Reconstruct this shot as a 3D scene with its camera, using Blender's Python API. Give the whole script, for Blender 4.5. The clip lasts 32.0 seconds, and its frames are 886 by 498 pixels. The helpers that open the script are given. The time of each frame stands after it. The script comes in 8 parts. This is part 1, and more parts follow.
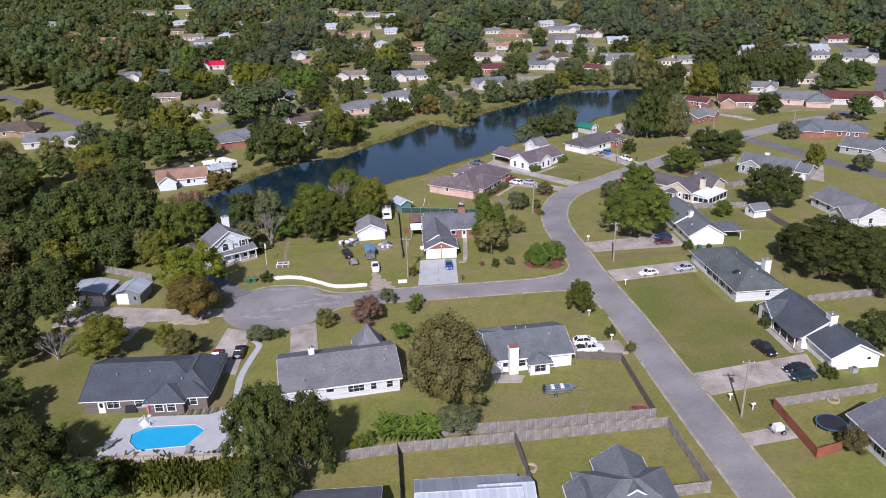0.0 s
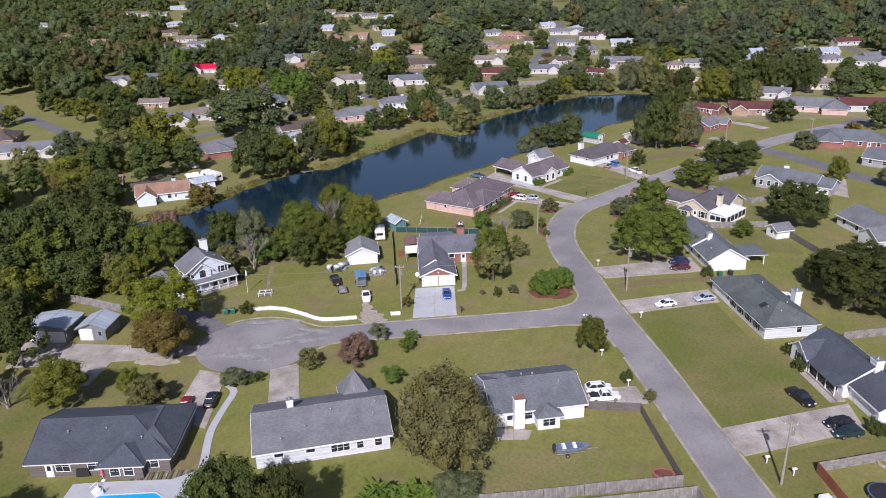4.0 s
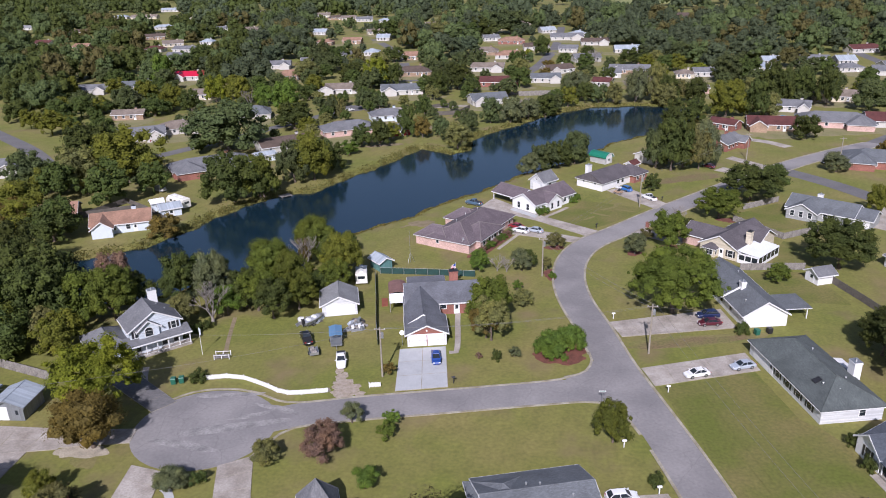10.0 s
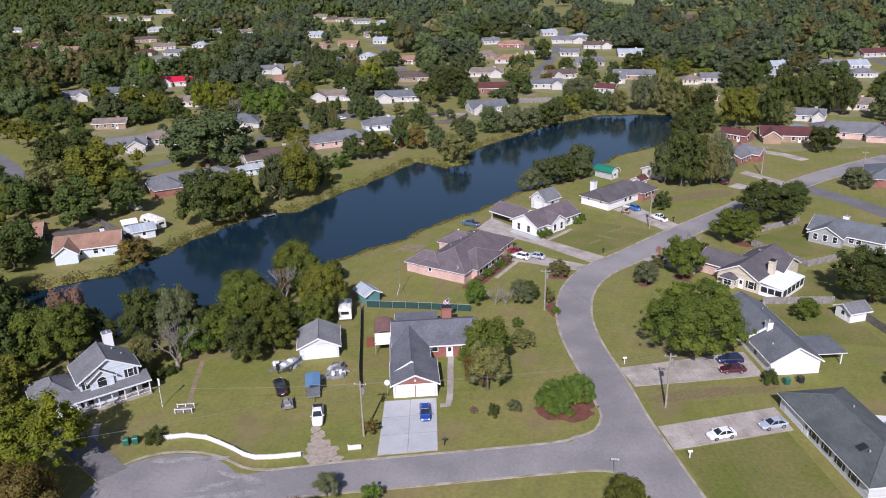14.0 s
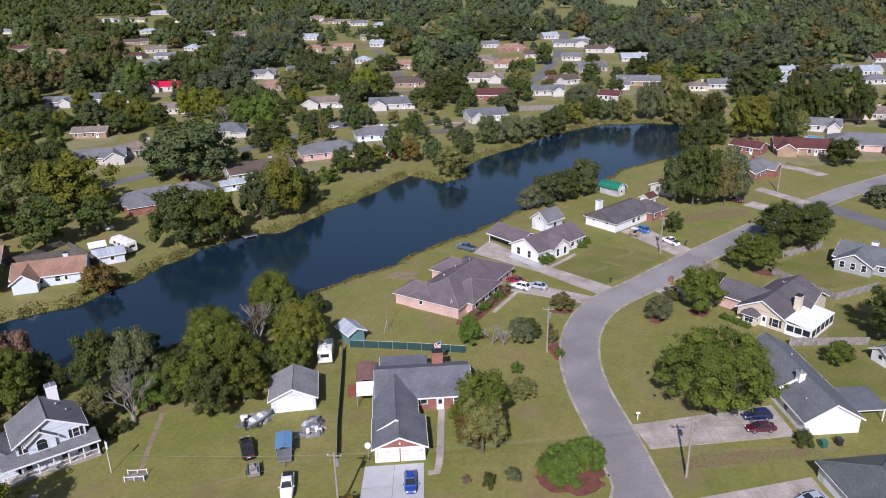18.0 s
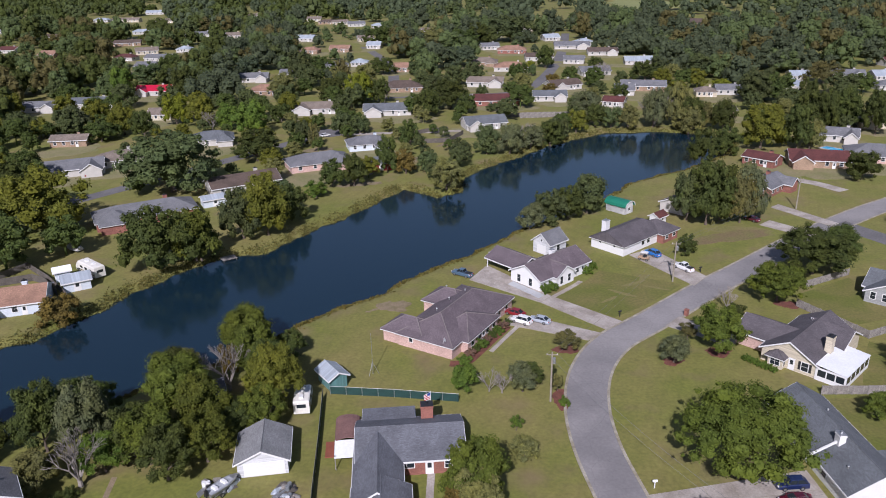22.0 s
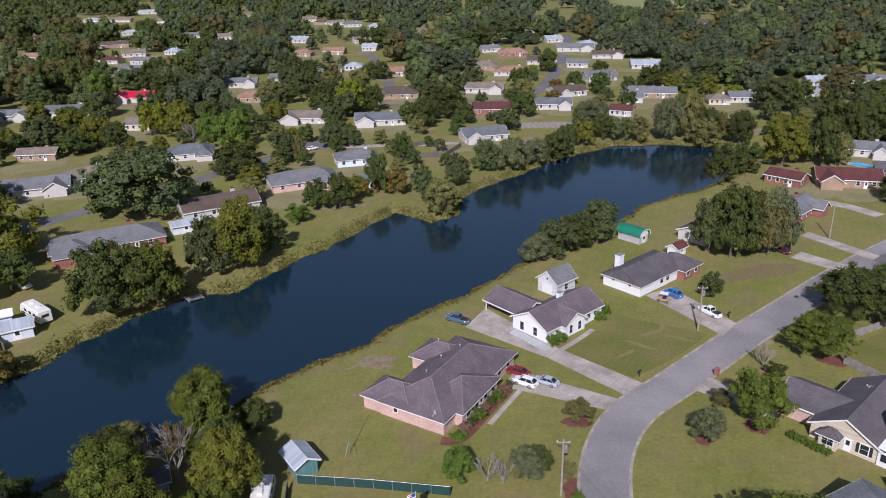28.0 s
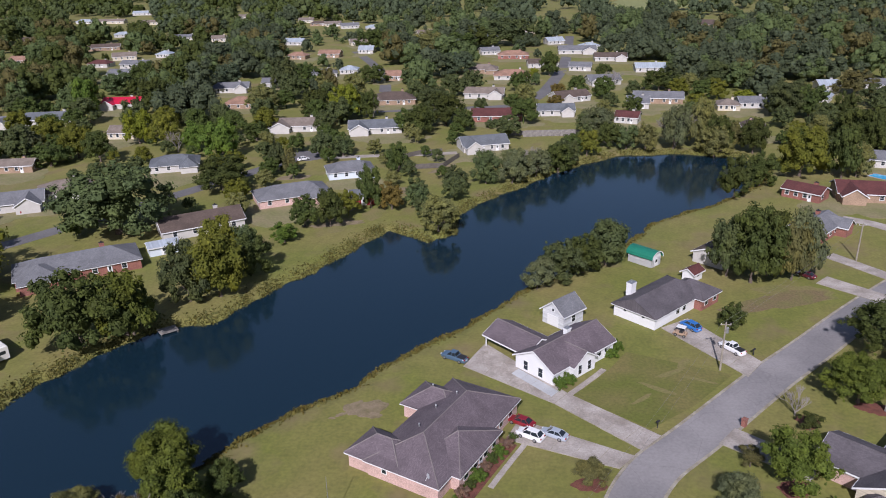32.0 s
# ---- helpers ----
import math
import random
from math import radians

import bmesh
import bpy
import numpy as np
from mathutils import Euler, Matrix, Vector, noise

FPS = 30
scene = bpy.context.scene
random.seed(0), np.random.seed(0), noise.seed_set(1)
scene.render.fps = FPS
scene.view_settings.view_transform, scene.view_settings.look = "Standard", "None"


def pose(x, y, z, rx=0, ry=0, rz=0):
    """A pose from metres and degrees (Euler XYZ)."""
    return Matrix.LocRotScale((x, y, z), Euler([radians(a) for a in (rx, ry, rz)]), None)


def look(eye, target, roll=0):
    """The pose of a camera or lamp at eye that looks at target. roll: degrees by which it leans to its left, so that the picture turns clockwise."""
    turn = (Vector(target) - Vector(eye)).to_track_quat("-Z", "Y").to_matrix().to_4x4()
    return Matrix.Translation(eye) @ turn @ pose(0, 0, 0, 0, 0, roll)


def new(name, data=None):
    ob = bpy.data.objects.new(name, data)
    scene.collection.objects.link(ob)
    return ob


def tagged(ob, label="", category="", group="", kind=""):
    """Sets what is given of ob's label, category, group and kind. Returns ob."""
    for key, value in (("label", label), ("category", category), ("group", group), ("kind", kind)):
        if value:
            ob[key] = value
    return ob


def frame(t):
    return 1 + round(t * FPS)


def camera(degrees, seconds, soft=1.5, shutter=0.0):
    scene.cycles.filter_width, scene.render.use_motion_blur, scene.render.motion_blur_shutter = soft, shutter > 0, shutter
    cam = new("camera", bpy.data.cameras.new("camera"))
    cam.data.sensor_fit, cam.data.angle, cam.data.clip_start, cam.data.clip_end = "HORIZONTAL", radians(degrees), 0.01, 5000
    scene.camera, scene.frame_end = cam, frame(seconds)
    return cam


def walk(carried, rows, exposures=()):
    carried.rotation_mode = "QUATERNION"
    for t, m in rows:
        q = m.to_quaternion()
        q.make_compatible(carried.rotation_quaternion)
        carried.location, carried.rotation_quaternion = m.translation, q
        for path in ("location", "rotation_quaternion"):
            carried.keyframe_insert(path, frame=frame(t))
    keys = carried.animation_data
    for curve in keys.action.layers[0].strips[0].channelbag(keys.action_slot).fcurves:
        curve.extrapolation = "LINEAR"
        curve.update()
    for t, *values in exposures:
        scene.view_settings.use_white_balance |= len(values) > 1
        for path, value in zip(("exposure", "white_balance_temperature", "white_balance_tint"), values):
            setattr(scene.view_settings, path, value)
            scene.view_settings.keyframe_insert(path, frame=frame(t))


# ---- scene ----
cam = camera(61.0, 32.0, soft=1.0)
PATH = [
    (0, (0.92, -11.062, 63.947), (0.751, -9.212, 63.208), -1.6),
    (1, (0.796, -7.601, 63.898), (0.628, -5.75, 63.159), -1.6),
    (2, (0.594, -4.01, 63.96), (0.427, -2.16, 63.22), -1.5),
    (3, (0.383, -0.198, 63.881), (0.215, 1.652, 63.142), -1.6),
    (6, (-0.2, 12.184, 63.673), (-0.367, 14.035, 62.935), -1.5),
    (7, (-0.29, 15.838, 63.709), (-0.457, 17.69, 62.974), -1.5),
    (8, (-0.309, 19.949, 63.687), (-0.474, 21.802, 62.952), -1.4),
    (9, (-0.331, 25.063, 63.533), (-0.495, 26.915, 62.796), -1.4),
    (10, (-0.307, 28.604, 63.69), (-0.47, 30.456, 62.955), -1.4),
    (11, (-0.272, 32.498, 63.726), (-0.435, 34.351, 62.991), -1.3),
    (12, (-0.125, 36.699, 63.684), (-0.288, 38.552, 62.95), -1.4),
    (13, (-0.097, 40.63, 63.753), (-0.261, 42.484, 63.019), -1.4),
    (14, (-0.015, 44.395, 63.863), (-0.179, 46.248, 63.129), -1.4),
    (17, (0.113, 56.09, 63.851), (-0.051, 57.944, 63.119), -1.3),
    (18, (0.25, 59.903, 64.035), (0.086, 61.757, 63.302), -1.3),
    (19, (0.314, 63.75, 64.153), (0.15, 65.603, 63.42), -1.3),
    (20, (0.272, 67.546, 64.214), (0.109, 69.399, 63.48), -1.3),
    (21, (0.374, 71.249, 64.207), (0.21, 73.102, 63.473), -1.2),
    (22, (0.381, 74.793, 64.336), (0.217, 76.646, 63.601), -1.2),
    (23, (0.415, 78.423, 64.419), (0.25, 80.275, 63.684), -1.3),
    (24, (0.433, 81.82, 64.474), (0.268, 83.672, 63.738), -1.2),
    (25, (0.332, 85.219, 64.593), (0.167, 87.071, 63.856), -1.2),
    (28, (0.16, 96.147, 64.783), (-0.005, 97.998, 64.043), -1.2),
    (29, (0.017, 99.576, 64.762), (-0.148, 101.427, 64.022), -1.3),
    (30, (-0.156, 103.099, 64.747), (-0.32, 104.95, 64.006), -1.2),
    (31, (-0.161, 106.603, 64.757), (-0.325, 108.454, 64.016), -1.3),
    (32, (-0.201, 110.096, 64.918), (-0.366, 111.947, 64.177), -1.3),
]
walk(cam, [(t, look(eye, target, roll)) for t, eye, target, roll in PATH], exposures=((0.0, 0.20, 5960, 22), (13.0, 0.18, 5960, 22), (20.0, 0.12, 5960, 22), (22.0, 0.0, 5960, 22), (32.0, 0.0, 5960, 22)))

# ---- sky and sun: a clear autumn morning, the sun behind the drone ----
SUN_UP, SUN_FROM = 38.0, 186.0
world = bpy.data.worlds.new("sky")
scene.world = world
world.use_nodes = True
wn = world.node_tree
sky = wn.nodes.new("ShaderNodeTexSky")
sky.sky_type, sky.sun_disc = "NISHITA", False
sky.sun_elevation, sky.sun_rotation = radians(SUN_UP), radians(SUN_FROM)
sky.air_density, sky.dust_density = 1.0, 1.5
wn.links.new(sky.outputs[0], wn.nodes["Background"].inputs[0])
wn.nodes["Background"].inputs[1].default_value = 0.074
sun = new("sun", bpy.data.lights.new("sun", "SUN"))
sun.data.energy, sun.data.angle, sun.data.color = 5.0, radians(0.55), (1.0, 0.965, 0.92)
a, e = radians(SUN_FROM), radians(SUN_UP)
sun.matrix_world = look((300 * math.sin(a) * math.cos(e), 300 * math.cos(a) * math.cos(e), 300 * math.sin(e)), (0, 0, 0))


# ---- materials ----
def material(name, colour, rough=0.8, vary=0.25, scale=0.6, fine=6.0, bump=0.0, metal=0.0, second=None, spread=0.0, coords="Object", each=0.0, island=0.0):
    """A surface with stains at one scale and grain at another. second: the colour of its stains; spread: how sharp they are; each, island: how far objects or pieces differ."""
    m = bpy.data.materials.new(name)
    m.use_nodes = True
    t = m.node_tree
    n, ln = t.nodes, t.links
    p = n["Principled BSDF"]
    p.inputs["Roughness"].default_value, p.inputs["Metallic"].default_value = rough, metal
    tc = n.new("ShaderNodeTexCoord")
    big, small = n.new("ShaderNodeTexNoise"), n.new("ShaderNodeTexNoise")
    big.inputs["Scale"].default_value, small.inputs["Scale"].default_value = scale, fine
    big.inputs["Detail"].default_value, small.inputs["Detail"].default_value = 5.0, 3.0
    ln.new(tc.outputs[coords], big.inputs["Vector"])
    ln.new(tc.outputs[coords], small.inputs["Vector"])
    ramp = n.new("ShaderNodeMapRange")
    ramp.inputs["From Min"].default_value, ramp.inputs["From Max"].default_value = 0.35 + spread, 0.68 - spread
    ln.new(big.outputs["Fac"], ramp.inputs["Value"])
    mix = n.new("ShaderNodeMix")
    mix.data_type = "RGBA"
    mix.inputs["A"].default_value = (*colour, 1)
    mix.inputs["B"].default_value = (*(second or [c * (1 - vary) for c in colour]), 1)
    ln.new(ramp.outputs[0], mix.inputs["Factor"])
    hsv = n.new("ShaderNodeHueSaturation")
    ln.new(mix.outputs["Result"], hsv.inputs["Color"])
    lo = n.new("ShaderNodeMapRange")
    lo.inputs["From Min"].default_value, lo.inputs["From Max"].default_value = 0.3, 0.7
    lo.inputs["To Min"].default_value, lo.inputs["To Max"].default_value = 1 - vary * 0.7, 1 + vary * 0.7
    ln.new(small.outputs["Fac"], lo.inputs["Value"])
    value = lo.outputs[0]
    for amount, source, socket in ((each, "ShaderNodeObjectInfo", "Random"), (island, "ShaderNodeNewGeometry", "Random Per Island")):
        if amount:
            s, r, mul = n.new(source), n.new("ShaderNodeMapRange"), n.new("ShaderNodeMath")
            r.inputs["To Min"].default_value, r.inputs["To Max"].default_value = 1 - amount, 1 + amount
            mul.operation = "MULTIPLY"
            ln.new(s.outputs[socket], r.inputs["Value"])
            ln.new(value, mul.inputs[0])
            ln.new(r.outputs[0], mul.inputs[1])
            value = mul.outputs[0]
            if socket == "Random" and amount > 0.15:
                h = n.new("ShaderNodeMapRange")
                h.inputs["To Min"].default_value, h.inputs["To Max"].default_value = 0.482, 0.514
                ln.new(s.outputs[socket], h.inputs["Value"])
                ln.new(h.outputs[0], hsv.inputs["Hue"])
    ln.new(value, hsv.inputs["Value"])
    ln.new(hsv.outputs["Color"], p.inputs["Base Color"])
    if bump:
        b = n.new("ShaderNodeBump")
        b.inputs["Strength"].default_value, b.inputs["Distance"].default_value = bump, 0.05
        ln.new(small.outputs["Fac"], b.inputs["Height"])
        ln.new(b.outputs[0], p.inputs["Normal"])
    return m


def coursed(name, colour, width, height, rough=0.9, joint=0.55, vary=0.3, flat=False, scale=0.35):
    """Shingles, siding or bricks: courses of the given size, with stains over them. flat: courses run with the plan, not with the height."""
    m = material(name, colour, rough, vary, scale, 9.0, 0.2)
    t = m.node_tree
    n, ln = t.nodes, t.links
    p = n["Principled BSDF"]
    brick, tc, sep, com = n.new("ShaderNodeTexBrick"), n.new("ShaderNodeTexCoord"), n.new("ShaderNodeSeparateXYZ"), n.new("ShaderNodeCombineXYZ")
    add = n.new("ShaderNodeMath")
    ln.new(tc.outputs["Object"], sep.inputs[0])
    ln.new(sep.outputs[0], add.inputs[0])
    if flat:
        ln.new(sep.outputs[0], com.inputs[0])
        ln.new(sep.outputs[1], com.inputs[1])
    else:
        ln.new(sep.outputs[1], add.inputs[1])
        ln.new(add.outputs[0], com.inputs[0])
        ln.new(sep.outputs[2], com.inputs[1])
    ln.new(com.outputs[0], brick.inputs["Vector"])
    brick.inputs["Scale"].default_value = 1.0
    brick.inputs["Brick Width"].default_value, brick.inputs["Row Height"].default_value = width, height
    brick.inputs["Mortar Size"].default_value = min(width, height) * 0.08
    brick.inputs["Color1"].default_value, brick.inputs["Color2"].default_value = (1, 1, 1, 1), (0.72, 0.72, 0.72, 1)
    brick.inputs["Mortar"].default_value = (joint, joint, joint, 1)
    mul = n.new("ShaderNodeMix")
    mul.data_type, mul.blend_type = "RGBA", "MULTIPLY"
    mul.inputs["Factor"].default_value = 1.0
    old = p.inputs["Base Color"].links[0].from_socket
    ln.new(old, mul.inputs["A"])
    ln.new(brick.outputs["Color"], mul.inputs["B"])
    ln.new(mul.outputs["Result"], p.inputs["Base Color"])
    return m


def lawn_material():
    """Mown grass: green, worn to straw in patches, with mower stripes here and there."""
    m = material("grass", (0.141, 0.152, 0.027), 0.95, 0.22, 0.055, 1.7, 0.5, second=(0.190, 0.166, 0.050), spread=0.02)
    t = m.node_tree
    n, ln = t.nodes, t.links
    p = n["Principled BSDF"]
    old = p.inputs["Base Color"].links[0].from_socket
    tc, mapping, wave, speck = n.new("ShaderNodeTexCoord"), n.new("ShaderNodeMapping"), n.new("ShaderNodeTexWave"), n.new("ShaderNodeTexNoise")
    mapping.inputs["Rotation"].default_value = (0, 0, radians(17))
    wave.inputs["Scale"].default_value, wave.inputs["Distortion"].default_value, wave.inputs["Detail"].default_value = 0.16, 3.0, 2.0
    speck.inputs["Scale"].default_value, speck.inputs["Detail"].default_value = 0.35, 6.0
    ln.new(tc.outputs["Object"], mapping.inputs[0])
    ln.new(mapping.outputs[0], wave.inputs["Vector"])
    ln.new(tc.outputs["Object"], speck.inputs["Vector"])
    f = n.new("ShaderNodeMapRange")
    f.inputs["To Min"].default_value, f.inputs["To Max"].default_value = 0.98, 1.02
    ln.new(wave.outputs["Fac"], f.inputs["Value"])
    g = n.new("ShaderNodeMapRange")
    g.inputs["From Min"].default_value, g.inputs["From Max"].default_value = 0.3, 0.7
    g.inputs["To Min"].default_value, g.inputs["To Max"].default_value = 0.9, 1.1
    ln.new(speck.outputs["Fac"], g.inputs["Value"])
    mul = n.new("ShaderNodeMath")
    mul.operation = "MULTIPLY"
    ln.new(f.outputs[0], mul.inputs[0])
    ln.new(g.outputs[0], mul.inputs[1])
    worn, edge, brown = n.new("ShaderNodeTexNoise"), n.new("ShaderNodeMapRange"), n.new("ShaderNodeMix")
    worn.inputs["Scale"].default_value, worn.inputs["Detail"].default_value = 0.10, 7.0
    edge.inputs["From Min"].default_value, edge.inputs["From Max"].default_value, edge.inputs["To Max"].default_value = 0.54, 0.72, 0.75
    brown.data_type = "RGBA"
    brown.inputs["B"].default_value = (0.185, 0.135, 0.070, 1)
    ln.new(tc.outputs["Object"], worn.inputs["Vector"])
    ln.new(worn.outputs["Fac"], edge.inputs["Value"])
    ln.new(edge.outputs[0], brown.inputs["Factor"])
    ln.new(old, brown.inputs["A"])
    hsv = n.new("ShaderNodeHueSaturation")
    ln.new(brown.outputs["Result"], hsv.inputs["Color"])
    ln.new(mul.outputs[0], hsv.inputs["Value"])
    ln.new(hsv.outputs["Color"], p.inputs["Base Color"])
    return m


def water_material():
    m = bpy.data.materials.new("pond_water")
    m.use_nodes = True
    t = m.node_tree
    n, ln = t.nodes, t.links
    p = n["Principled BSDF"]
    p.inputs["Base Color"].default_value = (0.007, 0.0205, 0.033, 1)
    p.inputs["Roughness"].default_value, p.inputs["IOR"].default_value = 0.10, 1.37
    p.inputs["Specular IOR Level"].default_value = 1.0
    tc, small, b = n.new("ShaderNodeTexCoord"), n.new("ShaderNodeTexNoise"), n.new("ShaderNodeBump")
    small.inputs["Scale"].default_value, small.inputs["Detail"].default_value = 1.6, 3.0
    b.inputs["Strength"].default_value, b.inputs["Distance"].default_value = 0.22, 0.05
    ln.new(tc.outputs["Object"], small.inputs["Vector"])
    ln.new(small.outputs["Fac"], b.inputs["Height"])
    ln.new(b.outputs[0], p.inputs["Normal"])
    return m


def leaf_material(name, colour, each=0.22):
    m = material(name, colour, 0.62, 0.30, 1.2, 5.0, 0.0, island=0.27, each=each, second=[c * k for c, k in zip(colour, (1.28, 1.16, 0.85))])
    t = m.node_tree
    p = t.nodes["Principled BSDF"]
    p.inputs["Specular IOR Level"].default_value = 0.1
    thin, mix = t.nodes.new("ShaderNodeBsdfTranslucent"), t.nodes.new("ShaderNodeMixShader")
    mix.inputs[0].default_value = 0.22
    t.links.new(p.inputs["Base Color"].links[0].from_socket, thin.inputs["Color"])
    t.links.new(p.outputs[0], mix.inputs[1])
    t.links.new(thin.outputs[0], mix.inputs[2])
    t.links.new(mix.outputs[0], t.nodes["Material Output"].inputs["Surface"])
    return m


def cracked(m, cell, dark, width):
    """Fine sealed cracks over a road, in cells of that many metres."""
    t = m.node_tree
    n, ln = t.nodes, t.links
    p = n["Principled BSDF"]
    old = p.inputs["Base Color"].links[0].from_socket
    tc, warp, add, vor, ramp, mul = n.new("ShaderNodeTexCoord"), n.new("ShaderNodeTexNoise"), n.new("ShaderNodeMix"), n.new("ShaderNodeTexVoronoi"), n.new("ShaderNodeMapRange"), n.new("ShaderNodeMix")
    warp.inputs["Scale"].default_value = 0.5
    add.data_type, add.blend_type = "RGBA", "ADD"
    add.inputs["Factor"].default_value = 1.6
    ln.new(tc.outputs["Object"], warp.inputs["Vector"])
    ln.new(tc.outputs["Object"], add.inputs["A"])
    ln.new(warp.outputs["Color"], add.inputs["B"])
    vor.feature = "DISTANCE_TO_EDGE"
    vor.inputs["Scale"].default_value = 1 / cell
    ln.new(add.outputs["Result"], vor.inputs["Vector"])
    ramp.inputs["From Min"].default_value, ramp.inputs["From Max"].default_value = width * 0.4 / cell, width / cell
    ramp.inputs["To Min"].default_value, ramp.inputs["To Max"].default_value = dark, 1.0
    ln.new(vor.outputs["Distance"], ramp.inputs["Value"])
    mul.data_type, mul.blend_type = "RGBA", "MULTIPLY"
    mul.inputs["Factor"].default_value = 1.0
    ln.new(old, mul.inputs["A"])
    ln.new(ramp.outputs[0], mul.inputs["B"])
    ln.new(mul.outputs["Result"], p.inputs["Base Color"])
    return m


GRASS, WATER = lawn_material(), water_material()
MEADOW = material("meadow_grass", (0.22, 0.235, 0.085), 0.95, 0.15, 0.02, 0.4)
ASPHALT = cracked(material("asphalt", (0.188, 0.178, 0.178), 0.92, 0.12, 0.10, 2.2, 0.3, second=(0.262, 0.247, 0.242), spread=0.03), 6.5, 0.90, 0.07)
PALE_ASPHALT = material("worn_pale_asphalt", (0.300, 0.286, 0.278), 0.92, 0.25, 0.5, 3.0, 0.3, second=(0.175, 0.167, 0.166))
ASPHALT_OLD = material("old_asphalt", (0.115, 0.110, 0.113), 0.92, 0.22, 0.15, 2.0, 0.3, second=(0.15, 0.145, 0.145))
CONCRETE = material("concrete", (0.40, 0.362, 0.325), 0.88, 0.22, 0.30, 4.0, 0.3, second=(0.245, 0.212, 0.180), each=0.06)
PALE_CONCRETE = material("pale_concrete", (0.42, 0.43, 0.44), 0.85, 0.12, 0.5, 5.0, 0.2, each=0.04)
KERB = material("kerb_concrete", (0.36, 0.33, 0.27), 0.9, 0.3, 0.5, 4.0, 0.2, second=(0.22, 0.19, 0.13))
WORN_LAWN = material("worn_lawn", (0.190, 0.158, 0.062), 0.95, 0.25, 0.2, 2.0, 0.5, second=(0.150, 0.150, 0.040))
DIRT = material("bare_earth", (0.24, 0.185, 0.12), 0.95, 0.3, 0.5, 4.0, 0.5, second=(0.15, 0.125, 0.06))
RUBBLE = material("pale_rubble", (0.38, 0.325, 0.275), 0.95, 0.35, 1.4, 7.0, 0.6, second=(0.26, 0.21, 0.15))
SAND = material("pale_gravel", (0.40, 0.35, 0.27), 0.95, 0.3, 0.6, 5.0, 0.5)
MULCH = material("red_mulch", (0.17, 0.062, 0.042), 0.95, 0.4, 0.9, 9.0, 0.6)
WHITE = material("white_paint", (0.72, 0.72, 0.72), 0.55, 0.06, 0.5, 6.0, 0.05)
DULL_WHITE = material("dull_white_siding", (0.50, 0.48, 0.45), 0.7, 0.12, 0.5, 6.0, 0.05)
BLUEWHITE = material("pale_blue_siding", (0.58, 0.64, 0.70), 0.6, 0.08, 0.5, 6.0)
SIDING = coursed("white_siding", (0.66, 0.67, 0.69), 6.0, 0.15, 0.6, 0.72, 0.08)
BLUE_SIDING = coursed("blue_grey_siding", (0.66, 0.72, 0.78), 6.0, 0.15, 0.6, 0.7, 0.1)
GREY_SIDING = coursed("grey_siding", (0.36, 0.37, 0.37), 6.0, 0.15, 0.65, 0.7, 0.12)
TAUPE = coursed("taupe_siding", (0.155, 0.13, 0.115), 6.0, 0.15, 0.7, 0.65, 0.12)
CREAM = coursed("cream_siding", (0.64, 0.57, 0.44), 6.0, 0.15, 0.65, 0.75, 0.1)
BRICK = coursed("red_brick", (0.30, 0.125, 0.095), 0.21, 0.075, 0.9, 1.25, 0.3)
PINK_BRICK = coursed("pink_brick", (0.60, 0.41, 0.36), 0.21, 0.075, 0.9, 1.15, 0.2)
TAN_BRICK = coursed("tan_brick", (0.36, 0.25, 0.17), 0.21, 0.075, 0.9, 1.2, 0.25)
ROOF_SLATE = coursed("dark_slate_shingles", (0.158, 0.165, 0.188), 0.33, 0.14, 0.92, 0.6, 0.3, True)
ROOF_GREY = coursed("grey_shingles", (0.190, 0.193, 0.205), 0.33, 0.14, 0.92, 0.65, 0.25, True)
ROOF_BLUE = coursed("blue_grey_shingles", (0.152, 0.165, 0.180), 0.33, 0.14, 0.92, 0.65, 0.25, True)
ROOF_TEAL = coursed("weathered_green_grey_shingles", (0.115, 0.133, 0.130), 0.33, 0.14, 0.92, 0.65, 0.3, True)
ROOF_PURPLE = coursed("weathered_plum_shingles", (0.160, 0.128, 0.142), 0.33, 0.14, 0.92, 0.65, 0.3, True)
ROOF_CHAR = coursed("charcoal_plum_shingles", (0.126, 0.112, 0.122), 0.33, 0.14, 0.92, 0.65, 0.3, True)
DRY_GRASS = material("dry_grass", (0.225, 0.192, 0.100), 0.95, 0.22, 0.15, 1.5, 0.3, second=(0.165, 0.165, 0.060))
DRY_EARTH = material("dry_earth", (0.165, 0.118, 0.060), 0.95, 0.3, 0.25, 2.2, 0.5, second=(0.150, 0.138, 0.045))
STAINED = material("stained_concrete", (0.30, 0.262, 0.225), 0.9, 0.3, 0.5, 4.0, 0.3, second=(0.38, 0.34, 0.30))
# Greener grass, its base colour also lowered to stand in for lens vignetting.
GRASS_RICH_DIMMED = material("rich_lawn_dimmed", (0.106, 0.122, 0.017), 0.95, 0.25, 0.12, 2.0, 0.5, second=(0.165, 0.140, 0.045))
ROOF_PALE = coursed("light_grey_shingles", (0.26, 0.265, 0.27), 0.33, 0.14, 0.92, 0.7, 0.25, True)
ROOF_NAVY = coursed("blue_black_shingles", (0.076, 0.088, 0.108), 0.33, 0.14, 0.92, 0.7, 0.25, True)
ROOF_TAN_CAP = material("pale_ridge_shingles", (0.19, 0.165, 0.16), 0.92, 0.2, 0.6, 6.0)
ROOF_BROWN = coursed("brown_shingles", (0.125, 0.090, 0.072), 0.33, 0.14, 0.92, 0.65, 0.3, True)
ROOF_TAN = coursed("tan_shingles", (0.24, 0.195, 0.16), 0.33, 0.14, 0.92, 0.7, 0.3, True)
